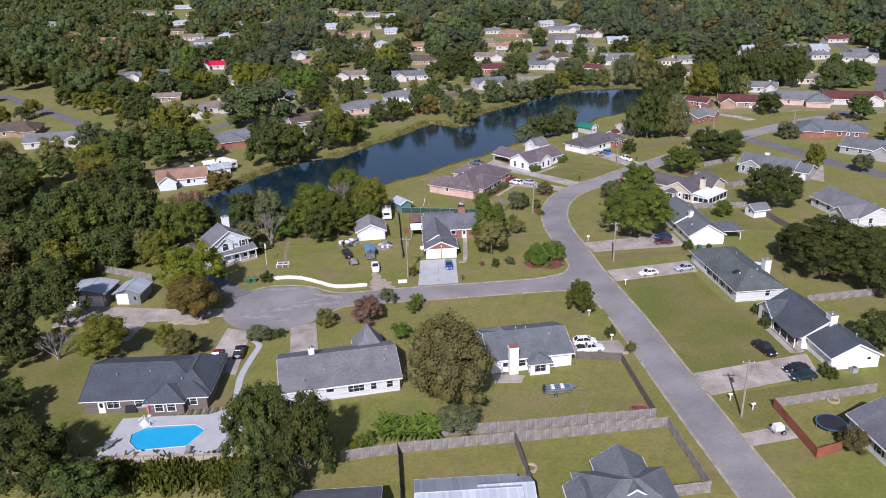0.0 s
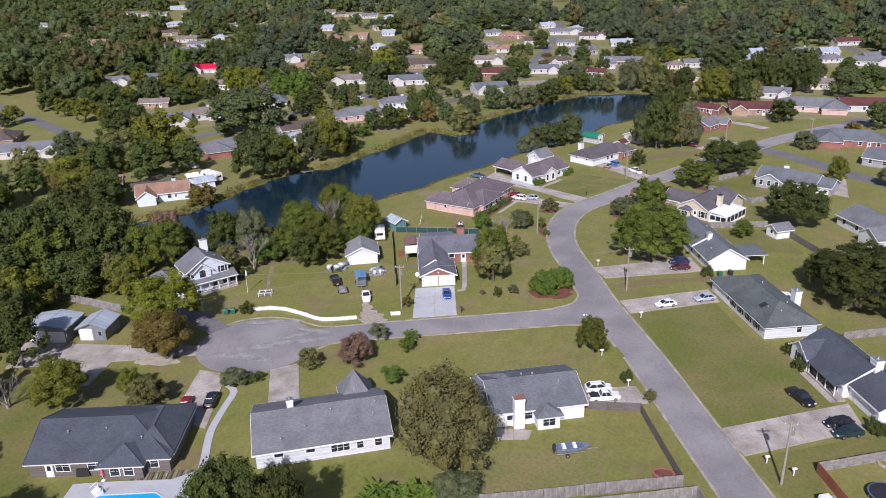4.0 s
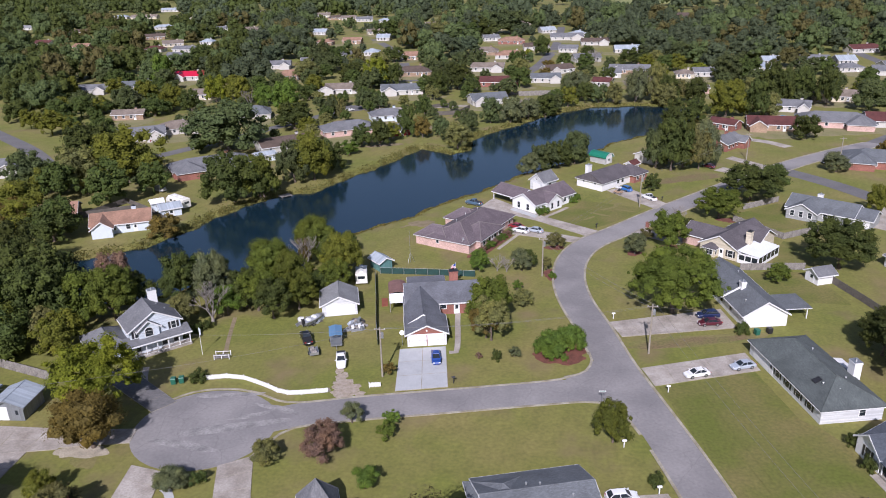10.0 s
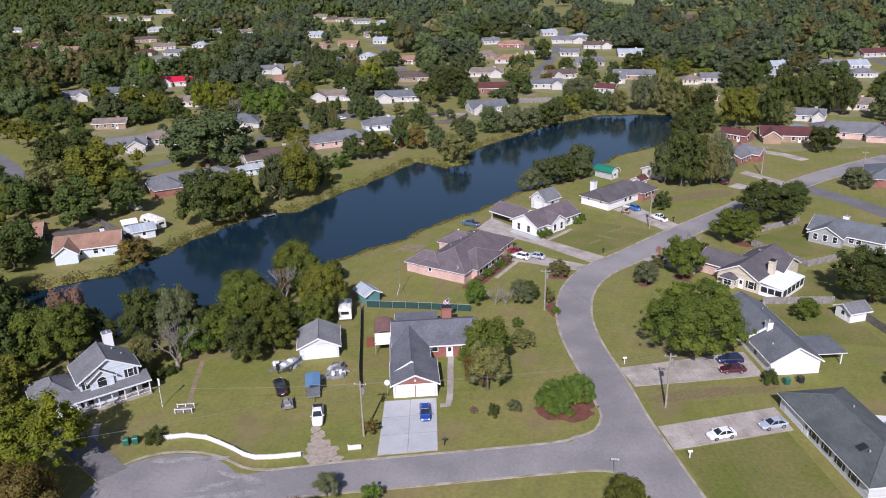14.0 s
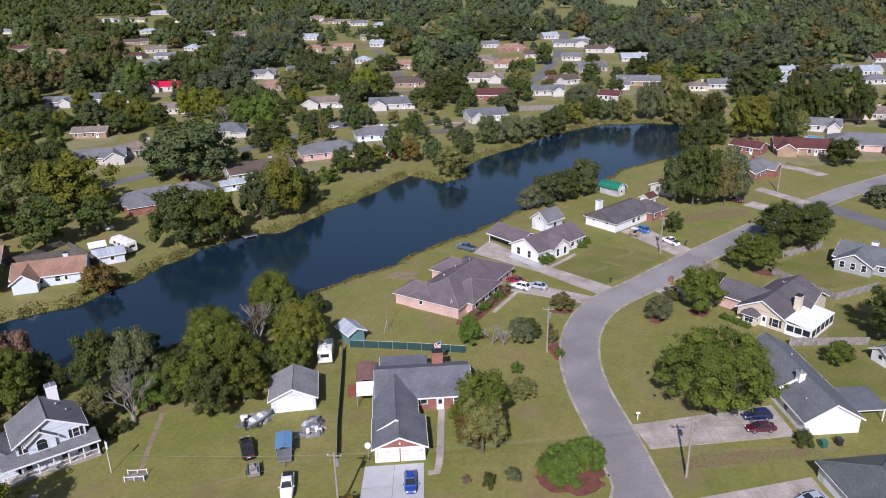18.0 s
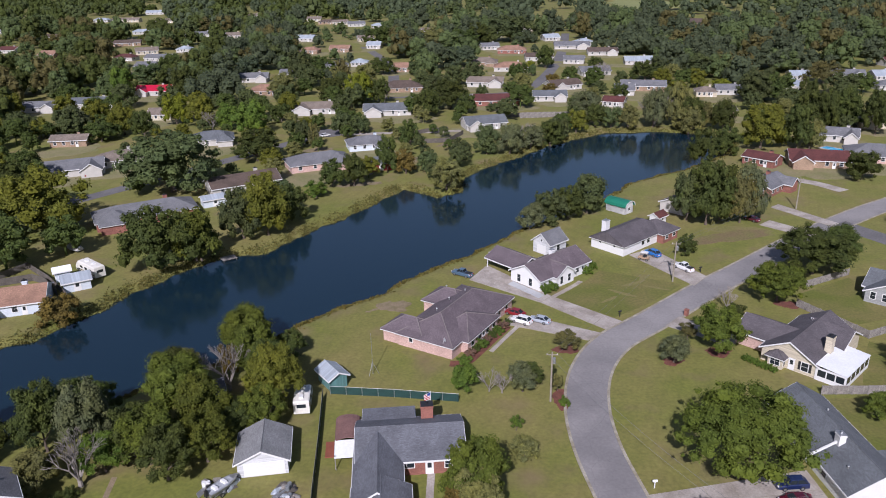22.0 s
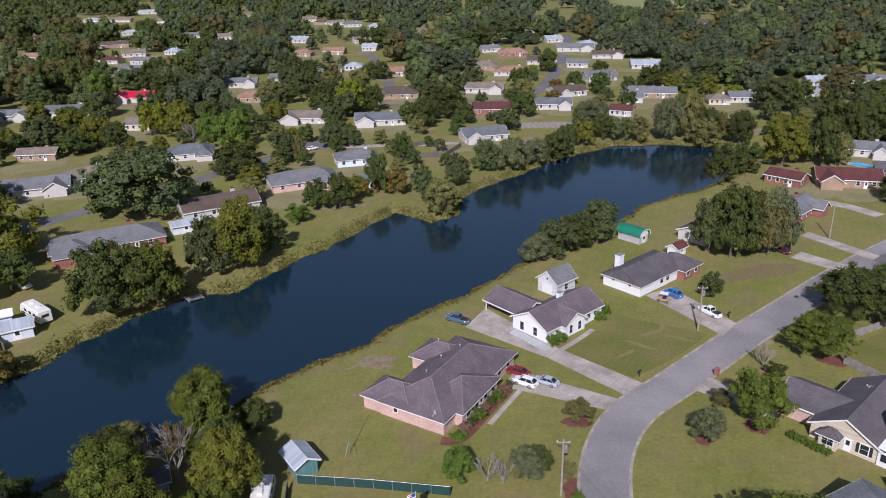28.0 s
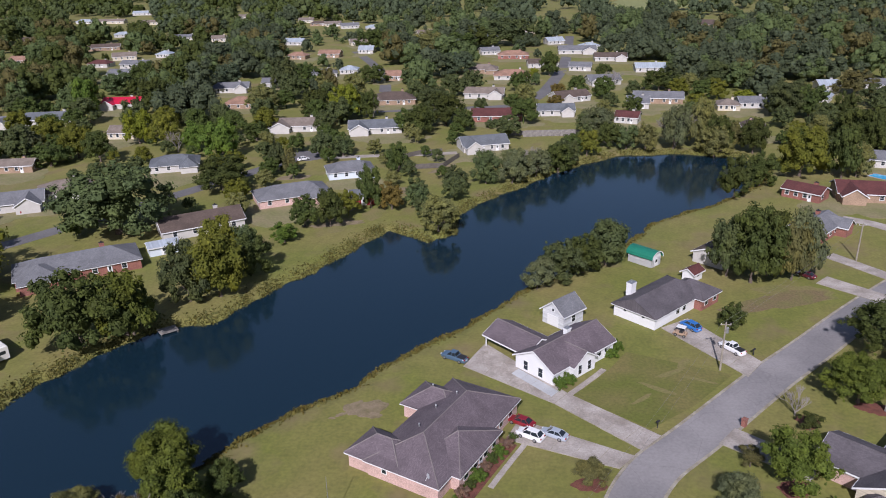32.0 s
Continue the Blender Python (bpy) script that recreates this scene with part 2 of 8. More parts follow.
ROOF_SALMON = coursed("salmon_shingles", (0.36, 0.21, 0.145), 0.33, 0.14, 0.92, 0.7, 0.3, True)
ROOF_MAROON = coursed("maroon_shingles", (0.125, 0.040, 0.036), 0.33, 0.14, 0.92, 0.65, 0.3, True)
ROOF_RED = material("bright_red_metal_roof", (0.50, 0.012, 0.045), 0.45, 0.12, 0.4, 3.0)
ROOF_METAL = coursed("pale_metal_roof", (0.42, 0.47, 0.52), 0.4, 12.0, 0.4, 0.8, 0.12, True)
ROOF_GREEN = material("green_metal_roof", (0.015, 0.17, 0.11), 0.45, 0.12, 0.4, 3.0)
WHITE_METAL = material("white_metal_roof", (0.78, 0.80, 0.82), 0.4, 0.08, 0.3, 3.0)
SHED_GREY = coursed("steel_grey_cladding", (0.20, 0.215, 0.225), 0.3, 12.0, 0.5, 0.75, 0.1)
RED_BOARDS = coursed("barn_red_boards", (0.33, 0.028, 0.035), 0.2, 8.0, 0.7, 0.7, 0.15)
TEAL_BOARDS = coursed("teal_boards", (0.12, 0.26, 0.25), 0.2, 8.0, 0.7, 0.7, 0.15)
GLASS = material("window_glass", (0.022, 0.028, 0.034), 0.06, 0.1, 0.5, 2.0)
FENCE_WOOD = coursed("weathered_fence_boards", (0.32, 0.295, 0.27), 0.16, 9.0, 0.9, 0.35, 0.38, scale=0.8)
# Darker copy of the old boards, with shade put into the base colour.
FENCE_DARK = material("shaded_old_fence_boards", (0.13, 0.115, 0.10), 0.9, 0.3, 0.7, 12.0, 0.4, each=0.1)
FENCE_RED = material("red_stained_boards", (0.27, 0.085, 0.050), 0.8, 0.25, 0.7, 12.0, 0.3, each=0.1)
FENCE_MESH = material("green_fence_mesh", (0.015, 0.055, 0.05), 0.7, 0.25, 0.7, 12.0)
POLE_WOOD = material("pole_timber", (0.30, 0.265, 0.215), 0.9, 0.3, 0.8, 9.0, 0.4)
WIRE = material("cable", (0.16, 0.16, 0.16), 0.6, 0.1)
STEEL = material("galvanised_steel", (0.45, 0.46, 0.47), 0.4, 0.15, 0.8, 6.0, metal=0.7)
DARK = material("dark_plastic", (0.025, 0.025, 0.028), 0.5, 0.2)
RUBBER = material("tyre_rubber", (0.018, 0.018, 0.018), 0.85, 0.2)
RIM = material("wheel_alloy", (0.45, 0.45, 0.46), 0.35, 0.1, metal=0.8)
LAMP_CLEAR = material("headlamp", (0.75, 0.76, 0.78), 0.15, 0.05)
LAMP_RED = material("tail_lamp", (0.35, 0.012, 0.012), 0.2, 0.05)
BARK = material("bark", (0.135, 0.105, 0.08), 0.95, 0.35, 1.5, 8.0, 0.6)
BARK_PALE = material("pale_bare_bark", (0.28, 0.25, 0.225), 0.95, 0.3, 1.5, 8.0, 0.5)
LEAF = leaf_material("oak_leaves", (0.077, 0.099, 0.019))
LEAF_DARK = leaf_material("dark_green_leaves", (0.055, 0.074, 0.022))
LEAF_OLIVE = leaf_material("olive_brown_leaves", (0.116, 0.118, 0.046))
LEAF_LIME = leaf_material("lime_yellow_leaves", (0.135, 0.160, 0.018), 0.1)
LEAF_GOLD = leaf_material("yellowing_leaves", (0.106, 0.117, 0.020), 0.12)
LEAF_RUST = leaf_material("rusty_autumn_leaves", (0.112, 0.088, 0.026), 0.12)
LEAF_PLUM = leaf_material("plum_leaves", (0.165, 0.108, 0.085), 0.12)
LEAF_BRIGHT = leaf_material("bright_green_leaves", (0.082, 0.132, 0.025), 0.12)
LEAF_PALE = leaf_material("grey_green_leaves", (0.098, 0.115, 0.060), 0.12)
# The next two are tinted bluer: distance haze put into the leaf colour.
LEAF_HAZE_MID = leaf_material("haze_tinted_mid_green_leaves", (0.070, 0.094, 0.040))
LEAF_HAZE_FAR = leaf_material("haze_tinted_far_leaves", (0.058, 0.077, 0.047))
REED = leaf_material("yellowing_reeds", (0.108, 0.102, 0.034), 0.1)


# ---- shaping ----
class Shape:
    """Corners and faces of one mesh."""

    def __init__(self):
        self.v, self.f = [], []

    def face_ring(self, pts, faces):
        k = len(self.v)
        self.v += [tuple(q) for q in pts]
        self.f += [tuple(k + i for i in fc) for fc in faces]
        return self

    def box(self, x0, x1, y0, y1, z0, z1, taper=0.0, rot=0.0, at=(0, 0, 0)):
        cx, cy, s = (x0 + x1) / 2, (y0 + y1) / 2, 1 - taper
        pts = [(x0, y0, z0), (x1, y0, z0), (x1, y1, z0), (x0, y1, z0)]
        pts += [(cx + (x - cx) * s, cy + (y - cy) * s, z1) for x, y, _ in pts]
        c, d = math.cos(rot), math.sin(rot)
        pts = [(at[0] + x * c - y * d, at[1] + x * d + y * c, at[2] + z) for x, y, z in pts]
        return self.face_ring(pts, [(3, 2, 1, 0), (4, 5, 6, 7), (0, 1, 5, 4), (1, 2, 6, 5), (2, 3, 7, 6), (3, 0, 4, 7)])

    def prism(self, outline, a0, a1, axis="z"):
        """outline swept from a0 to a1. axis z: outline is x, y; axis x: outline is y, z; axis y: outline is x, z."""
        n = len(outline)

        def put(p, a):
            return (p[0], p[1], a) if axis == "z" else (a, p[0], p[1]) if axis == "x" else (p[0], a, p[1])

        pts = [put(p, a0) for p in outline] + [put(p, a1) for p in outline]
        faces = [tuple(range(n))[::-1], tuple(range(n, 2 * n))] + [(i, (i + 1) % n, n + (i + 1) % n, n + i) for i in range(n)]
        return self.face_ring(pts, faces)

    def tube(self, p, q, r0, r1=None, n=8):
        p, q = Vector(p), Vector(q)
        way = (q - p).normalized()
        side = way.orthogonal().normalized()
        up = way.cross(side)
        r1 = r0 if r1 is None else r1
        pts = [p + (side * math.cos(6.2832 * i / n) + up * math.sin(6.2832 * i / n)) * r0 for i in range(n)]
        pts += [q + (side * math.cos(6.2832 * i / n) + up * math.sin(6.2832 * i / n)) * r1 for i in range(n)]
        faces = [(i, (i + 1) % n, n + (i + 1) % n, n + i) for i in range(n)] + [tuple(range(n))[::-1], tuple(range(n, 2 * n))]
        return self.face_ring(pts, faces)

    def loft(self, rings, closed=True):
        n = len(rings[0])
        faces = [(a * n + i, a * n + (i + 1) % n, (a + 1) * n + (i + 1) % n, (a + 1) * n + i) for a in range(len(rings) - 1) for i in range(n)]
        if closed:
            faces += [tuple(range(n))[::-1], tuple(range((len(rings) - 1) * n, len(rings) * n))]
        return self.face_ring([p for r in rings for p in r], faces)

    def mesh(self, name, mat, smooth=False):
        me = bpy.data.meshes.new(name)
        me.from_pydata(self.v, [], self.f)
        bm = bmesh.new()
        bm.from_mesh(me)
        bmesh.ops.recalc_face_normals(bm, faces=bm.faces)
        bm.to_mesh(me)
        bm.free()
        me.materials.append(mat)
        if smooth:
            for poly in me.polygons:
                poly.use_smooth = True
        return me


def part(name, shape, mat, parent, label="", m=None, smooth=False):
    """One mesh object under a thing or a part. shape: a Shape, or a mesh that pieces share."""
    ob = new(name, shape if isinstance(shape, bpy.types.Mesh) else shape.mesh(name, mat, smooth))
    ob.parent = parent
    if m is not None:
        ob.matrix_basis = m
    return tagged(ob, label)


def thing(name, m, label, category, group="", kind="", shape=None, mat=None, smooth=False):
    ob = new(name, shape.mesh(name, mat, smooth) if shape else None)
    ob.matrix_basis = m
    return tagged(ob, label, category, group, kind)


def at(x, y, ang=0.0, z=0.0):
    return pose(x, y, z, 0, 0, ang)


# ---- the ground, one sheet with the pond's basin in it ----
WATER_Z = -0.8
SHORE_NORTH = [(-118, 168), (-100, 182), (-86, 190), (-80, 203), (-77, 213), (-70, 225), (-64, 232), (-56, 235), (-50, 247), (-42, 260), (-36, 274),
               (-30, 286), (-19, 279), (-13, 284), (-13, 299), (-4, 313), (13, 336), (24, 349), (40, 361), (58, 362), (76, 358)]
SHORE_SOUTH = [(80, 342), (72, 325), (59, 311), (47, 301), (36, 292), (29, 279), (17, 265), (4, 251), (-11, 231), (-19, 222), (-26, 212),
               (-34, 204), (-39, 197), (-46, 187), (-55, 178), (-64, 169), (-74, 160), (-88, 155), (-104, 152), (-122, 154)]
POND = SHORE_NORTH + SHORE_SOUTH


def pond_distance(xs, ys):
    """Metres to the shore, below nought on the water."""
    best, inside = np.full(xs.shape, 1e9), np.zeros(xs.shape, bool)
    for (ax, ay), (bx, by) in zip(POND, POND[1:] + POND[:1]):
        dx, dy = bx - ax, by - ay
        k = np.clip(((xs - ax) * dx + (ys - ay) * dy) / (dx * dx + dy * dy), 0, 1)
        best = np.minimum(best, np.hypot(xs - ax - k * dx, ys - ay - k * dy))
        if ay != by:
            inside ^= ((ay > ys) != (by > ys)) & (xs < dx * (ys - ay) / dy + ax)
    return np.where(inside, -best, best)


def lie(xs, ys):
    """The ground's height."""
    d = pond_distance(xs, ys) + 0.4 * np.sin(xs * 0.31) + 0.35 * np.sin(ys * 0.43 + xs * 0.21) + 0.2 * np.sin(xs * 1.3 + ys * 0.7)
    k = np.clip((d + 5.0) / 8.0, 0, 1)
    return -2.4 + 2.4 * k * k * (3 - 2 * k)


def spaced(a, b, step, far):
    mid = list(np.arange(a, b + 0.1, step))
    out, g = [], step
    while not out or out[-1] < far:
        g *= 1.25
        out.append((out[-1] if out else 0) + g)
    return np.array([a - d for d in out[::-1]] + mid + [b + d for d in out])


gx, gy = spaced(-126, 90, 1.4, 2600), spaced(140, 372, 1.4, 2600)
mx, my = np.meshgrid(gx, gy)
mz = lie(mx, my)
nx, ny = len(gx), len(gy)
idx = np.arange(nx * ny).reshape(ny, nx)
quads = np.stack([idx[:-1, :-1], idx[:-1, 1:], idx[1:, 1:], idx[1:, :-1]], -1).reshape(-1, 4)


def bulk_mesh(name, verts, polys, mat, smooth=False):
    """A large mesh from arrays; all faces have as many corners as polys has columns."""
    me = bpy.data.meshes.new(name)
    count, k = polys.shape
    me.vertices.add(len(verts))
    me.vertices.foreach_set("co", np.asarray(verts, np.float32).ravel())
    me.loops.add(count * k)
    me.loops.foreach_set("vertex_index", polys.astype(np.int32).ravel())
    me.polygons.add(count)
    me.polygons.foreach_set("loop_start", np.arange(0, count * k, k, dtype=np.int32))
    me.polygons.foreach_set("use_smooth", np.full(count, smooth))
    me.update(calc_edges=True)
    me.materials.append(mat)
    return me


tagged(new("ground", bulk_mesh("ground", np.stack([mx.ravel(), my.ravel(), mz.ravel()], 1), quads, GRASS, True)), "mown lawns worn to straw in patches round a pond", "ground", kind="structure")
pw = Shape().prism([(-140, 130), (110, 130), (110, 390), (-140, 390)], WATER_Z - 0.02, WATER_Z)
pw.v = pw.v[4:]
pw.f = [(0, 1, 2, 3)]
tagged(new("water", pw.mesh("water", WATER)), "dark blue still pond water mirroring sky and trees", "water", kind="structure")


# ---- roads, kerbs and drives ----
def smooth_line(pts, step=2.0):
    """A soft curve through the points."""
    out = []
    for i in range(len(pts) - 1):
        p0, p1, p2, p3 = (Vector(pts[max(0, min(len(pts) - 1, i + k))]) for k in (-1, 0, 1, 2))
        n = max(1, int((p2 - p1).length / step))
        for j in range(n):
            t = j / n
            out.append(0.5 * (2 * p1 + (p2 - p0) * t + (2 * p0 - 5 * p1 + 4 * p2 - p3) * t * t + (3 * p1 - p0 - 3 * p2 + p3) * t ** 3))
    return out + [Vector(pts[-1])]


def ribbon(line, left, right, z0, z1):
    """A strip along the line, from left to right metres to its right hand, from z0 up to z1."""
    s, rings = Shape(), []
    for i, p in enumerate(line):
        d = (line[min(i + 1, len(line) - 1)] - line[max(i - 1, 0)]).normalized()
        n = Vector((d.y, -d.x))
        a, b = p + n * left, p + n * right
        rings.append([(a.x, a.y, z0), (a.x, a.y, z1), (b.x, b.y, z1), (b.x, b.y, z0)])
    return s.loft(rings)


HALF = 3.1
MAIN = smooth_line([(62, -70), (50, -12), (43, 20), (37, 48), (33.2, 66), (30.0, 81), (27.0, 96), (23.9, 112), (21.2, 124), (18.0, 138), (16.0, 150), (13.5, 163), (13.1, 174), (15.0, 184.5),
                    (19.5, 193.5), (27.5, 202), (42.3, 218), (51.8, 227.5), (67, 243), (83, 258), (100, 272), (125, 289), (160, 306)])
SIDE = smooth_line([(19, 131.8), (6, 129.3), (-9.5, 126.2), (-22, 123.8), (-31, 121.5), (-37, 119)])
road = thing("road", at(0, 0), "greyish mauve worn asphalt street with concrete kerbs", "road", kind="structure", shape=ribbon(MAIN, -HALF, HALF, -0.1, 0.03), mat=ASPHALT)
thing("road", at(0, 0), "worn asphalt side street leading to a turning circle", "road", kind="structure", shape=ribbon(SIDE, -HALF, HALF, -0.1, 0.034), mat=ASPHALT)
bulb = Shape().prism([(-43.6 + 10.0 * math.cos(k * 0.1309) * 1.04, 117.8 + 9.9 * math.sin(k * 0.1309)) for k in range(48)], -0.1, 0.038)
thing("road", at(0, 0), "round cracked asphalt turning circle with pale worn streaks", "road", kind="structure", shape=bulb, mat=ASPHALT)
mouth = Shape().prism([(9.4, 134.2), (12.6, 135.5), (14.6, 139.4), (19, 139), (22.5, 117), (19.4, 118.2), (17.4, 124.2), (15.6, 126.6), (11.5, 127.0)], -0.1, 0.042)
thing("road", at(0, 0), "asphalt mouth of the side street", "road", kind="structure", shape=mouth, mat=ASPHALT)
for pts, w in (([(82, 257), (92, 241), (101, 222), (118, 196), (140, 160)], 3.2), ([(-150, 230), (-123, 270), (-96, 312), (-72, 352)], 2.8), ([(-260, 360), (-205, 312), (-172, 283), (-150, 259)], 2.8),
               ([(-70, 432), (-20, 438), (9, 452), (26, 520), (37, 600), (48, 720)], 3.2), ([(-105, 640), (-72, 545), (-60, 480)], 3.0), ([(125, 289), (160, 330), (200, 420), (215, 520)], 3.2)):
    thing("road", at(0, 0), "grey asphalt street between far houses", "road", kind="structure", shape=ribbon(smooth_line(pts, 4.0), -w, w, -0.1, 0.026 + 0.002 * w), mat=ASPHALT_OLD)
thing("road", at(-69, 357), "small asphalt turning circle among houses", "road", kind="structure", shape=Shape().prism([(8 * math.cos(k * 0.2618), 7 * math.sin(k * 0.2618)) for k in range(24)], -0.1, 0.041), mat=ASPHALT_OLD)


def kerb(pts, left, right, curve=True):
    line = smooth_line(pts, 1.5) if curve else pts
    s = ribbon(line, left, right, -0.1, 0.085)
    thing("kerb", at(0, 0), "stained pale concrete kerb and gutter", "kerb", kind="structure", shape=s, mat=KERB)


kerb([tuple(p) for p in MAIN if p.y < 289], HALF, HALF + 0.42)
kerb([tuple(p) for p in MAIN if p.y < 117], -HALF - 0.42, -HALF)
kerb([tuple(p) for p in MAIN if 141.5 < p.y < 289], -HALF - 0.42, -HALF)
kerb([(18.9, 119.0), (17.1, 124.4), (15.4, 126.4), (12.0, 126.9), (6, 125.9), (-9.5, 122.9), (-22, 120.5), (-30.5, 118.3), (-33.0, 115.0), (-34.6, 111.5)], -0.2, 0.2)
kerb([(-53.2, 123.0), (-49.0, 127.0), (-43.6, 128.2), (-38.5, 127.2), (-35.0, 125.3), (-31, 124.9), (-22, 127.0), (-9.5, 129.4), (6, 132.5), (10.0, 134.0), (13.0, 136.0), (14.3, 139.5), (14.1, 142.0)], -0.2, 0.2)


def slab_drive(name, corners, across, along, mat, label, z=0.10):
    """A drive of cast slabs between four corners, each slab a piece of its own with a joint round it."""
    a, b, c, d = (Vector(p) for p in corners)
    base = thing(name, at(0, 0), label, "driveway", kind="structure", shape=Shape().prism([tuple(p) for p in (a, b, c, d)], -0.1, z - 0.015), mat=KERB)
    for i in range(across):
        for j in range(along):
            def spot(u, v):
                return (a * (1 - u) + b * u) * (1 - v) + (d * (1 - u) + c * u) * v

            g = 0.012
            pts = [spot((i + du) / across + (g if du == 0 else -g) / across, (j + dv) / along + (g if dv == 0 else -g) / along) for du, dv in ((0, 0), (1, 0), (1, 1), (0, 1))]
            part("slab", Shape().prism([tuple(p) for p in pts], z - 0.08, z + 0.003 * ((i * 7 + j * 3) % 3)), mat, base)
    return base


CRACKED = "cracked grey concrete driveway beside a lawn"
slab_drive("driveway", [(-17.2, 128.6), (-9.0, 130.2), (-10.3, 143.2), (-18.2, 141.9)], 2, 3, PALE_CONCRETE, "wide pale blue-grey concrete driveway before a garage")
slab_drive("driveway", [(22.0, 137.2), (23.2, 131.8), (40.8, 137.2), (40.0, 142.9)], 1, 5, CONCRETE, CRACKED)
slab_drive("driveway", [(18.8, 153.4), (20.4, 147.8), (41.2, 151.9), (40.2, 159.5)], 2, 6, CONCRETE, "stained brownish concrete driveway under an oak")
slab_drive("driveway", [(30.2, 95.8), (32.0, 89.7), (50.3, 96.5), (50.6, 103.0)], 2, 6, CONCRETE, CRACKED)
slab_drive("trailer_pad", [(33.6, 79.9), (34.3, 77.2), (41.2, 79.4), (40.6, 82.4)], 1, 3, CONCRETE, "short pale concrete pad under a small trailer")
slab_drive("driveway", [(17.8, 196.8), (15.3, 193.9), (0.2, 199.6), (2.0, 204.6)], 1, 5, CONCRETE, CRACKED)
slab_drive("driveway", [(22.2, 201.6), (19.0, 198.0), (7.5, 209.0), (9.8, 212.0)], 1, 5, CONCRETE, "long worn concrete driveway to a carport")
slab_drive("driveway", [(9.8, 212.0), (7.5, 209.0), (-7.0, 219.5), (-3.5, 227.5)], 2, 4, CONCRETE, "broad stained concrete forecourt before a carport")
slab_drive("walkway", [(2.2, 219.0), (1.0, 217.4), (7.2, 210.8), (8.4, 212.4)], 1, 4, PALE_CONCRETE, "pale concrete parking strip beside a white house", 0.14)
slab_drive("driveway", [(42.6, 223.0), (38.9, 218.2), (28.2, 234.6), (33.8, 238.6)], 2, 5, CONCRETE, CRACKED)
slab_drive("driveway", [(29.8, 200.2), (33.0, 204.0), (42.2, 196.2), (39.5, 192.6)], 1, 4, CONCRETE, CRACKED)
slab_drive("driveway", [(-38.6, 109.2), (-34.4, 111.6), (-30.8, 98.6), (-35.6, 98.0)], 1, 4, CONCRETE, "tan concrete driveway behind a grey-roofed house")
slab_drive("driveway", [(20.3, 106.6), (21.6, 101.9), (12.2, 100.6), (11.6, 105.4)], 1, 3, CONCRETE, "short concrete driveway with two white vehicles")
slab_drive("driveway", [(-50.4, 108.8), (-45.4, 107.6), (-43.2, 92.6), (-49.4, 94.4)], 1, 5, CONCRETE, "pale driveway leading to a hipped house")
slab_drive("patio", [(-1.4, 94.6), (4.0, 94.4), (3.4, 92.2), (-0.8, 91.8)], 2, 1, CONCRETE, "small pinkish concrete patio behind a house", 0.06)
slab_drive("driveway", [(-50.5, 124.2), (-53.2, 121.2), (-66.5, 131.0), (-63.5, 134.4)], 1, 5, ASPHALT_OLD, "broken dark driveway to a two-storey house")
slab_drive("driveway", [(-84.0, 108.0), (-62.6, 111.6), (-61.6, 116.4), (-86.0, 117.0)], 5, 2, CONCRETE, "broad pale yard in front of metal garages")
slab_drive("driveway", [(-62.6, 112.0), (-53.0, 113.6), (-53.4, 117.0), (-61.6, 116.4)], 2, 1, CONCRETE, "pale concrete apron beside the turning circle", 0.09)
slab_drive("driveway", [(-72.5, 102.6), (-66.8, 103.4), (-66.6, 111.0), (-74.0, 109.7)], 1, 2, CONCRETE, "pale concrete spur beside a shaded lawn", 0.09)
slab_drive("driveway", [(72.5, 246.0), (75.6, 249.0), (66.5, 259.0), (63.0, 255.5)], 1, 4, CONCRETE, CRACKED)
slab_drive("driveway", [(80.0, 254.5), (82.6, 257.0), (72.8, 272.0), (70.0, 269.4)], 1, 4, CONCRETE, CRACKED)
slab_drive("driveway", [(99, 226), (97, 221), (87.5, 205.0), (90.5, 202.0)], 1, 4, CONCRETE, CRACKED)
path_line = smooth_line([(-9.6, 141.2), (-8.4, 141.4), (-8.3, 143.0), (-8.5, 148.0), (-8.8, 152.0), (-9.0, 156.4)], 1.0)
thing("garden_path", at(0, 0), "narrow tan concrete path to a front door", "path", kind="structure", shape=ribbon(path_line, -0.5, 0.5, -0.1, 0.06), mat=CONCRETE)
thing("garden_path", at(0, 0), "narrow grey path to a porch", "path", kind="structure", shape=ribbon(smooth_line([(-56.5, 126.5), (-58.8, 131.0), (-60.0, 134.2)], 1.0), -0.5, 0.5, -0.1, 0.06), mat=CONCRETE)
thing("garden_path", at(0, 0), "curved white concrete path beside a lawn", "path", kind="structure", shape=ribbon(smooth_line([(-44.0, 104.4), (-42.4, 102.6), (-42.4, 98.0), (-42.2, 92.0), (-40.8, 86.0), (-39.4, 80.0)], 1.0), -0.55, 0.55, -0.1, 0.06), mat=PALE_CONCRETE)


def blot(name, x, y, rx, ry, mat, label, ang=0.0, z=0.014, seed=1):
    """A patch of ground with a ragged edge."""
    rnd = random.Random(seed)
    ph = [rnd.uniform(0, 6.28) for _ in range(4)]
    pts = []
    for k in range(40):
        t = k * math.pi / 20
        r = 1 + 0.16 * math.sin(2 * t + ph[0]) + 0.11 * math.sin(3 * t + ph[1]) + 0.07 * math.sin(7 * t + ph[2]) + 0.05 * math.sin(11 * t + ph[3])
        pts.append((rx * r * math.cos(t), ry * r * math.sin(t)))
    thing(name, at(x, y, ang), label, "ground patch", kind="structure", shape=Shape().prism(pts, -0.2, z), mat=mat)


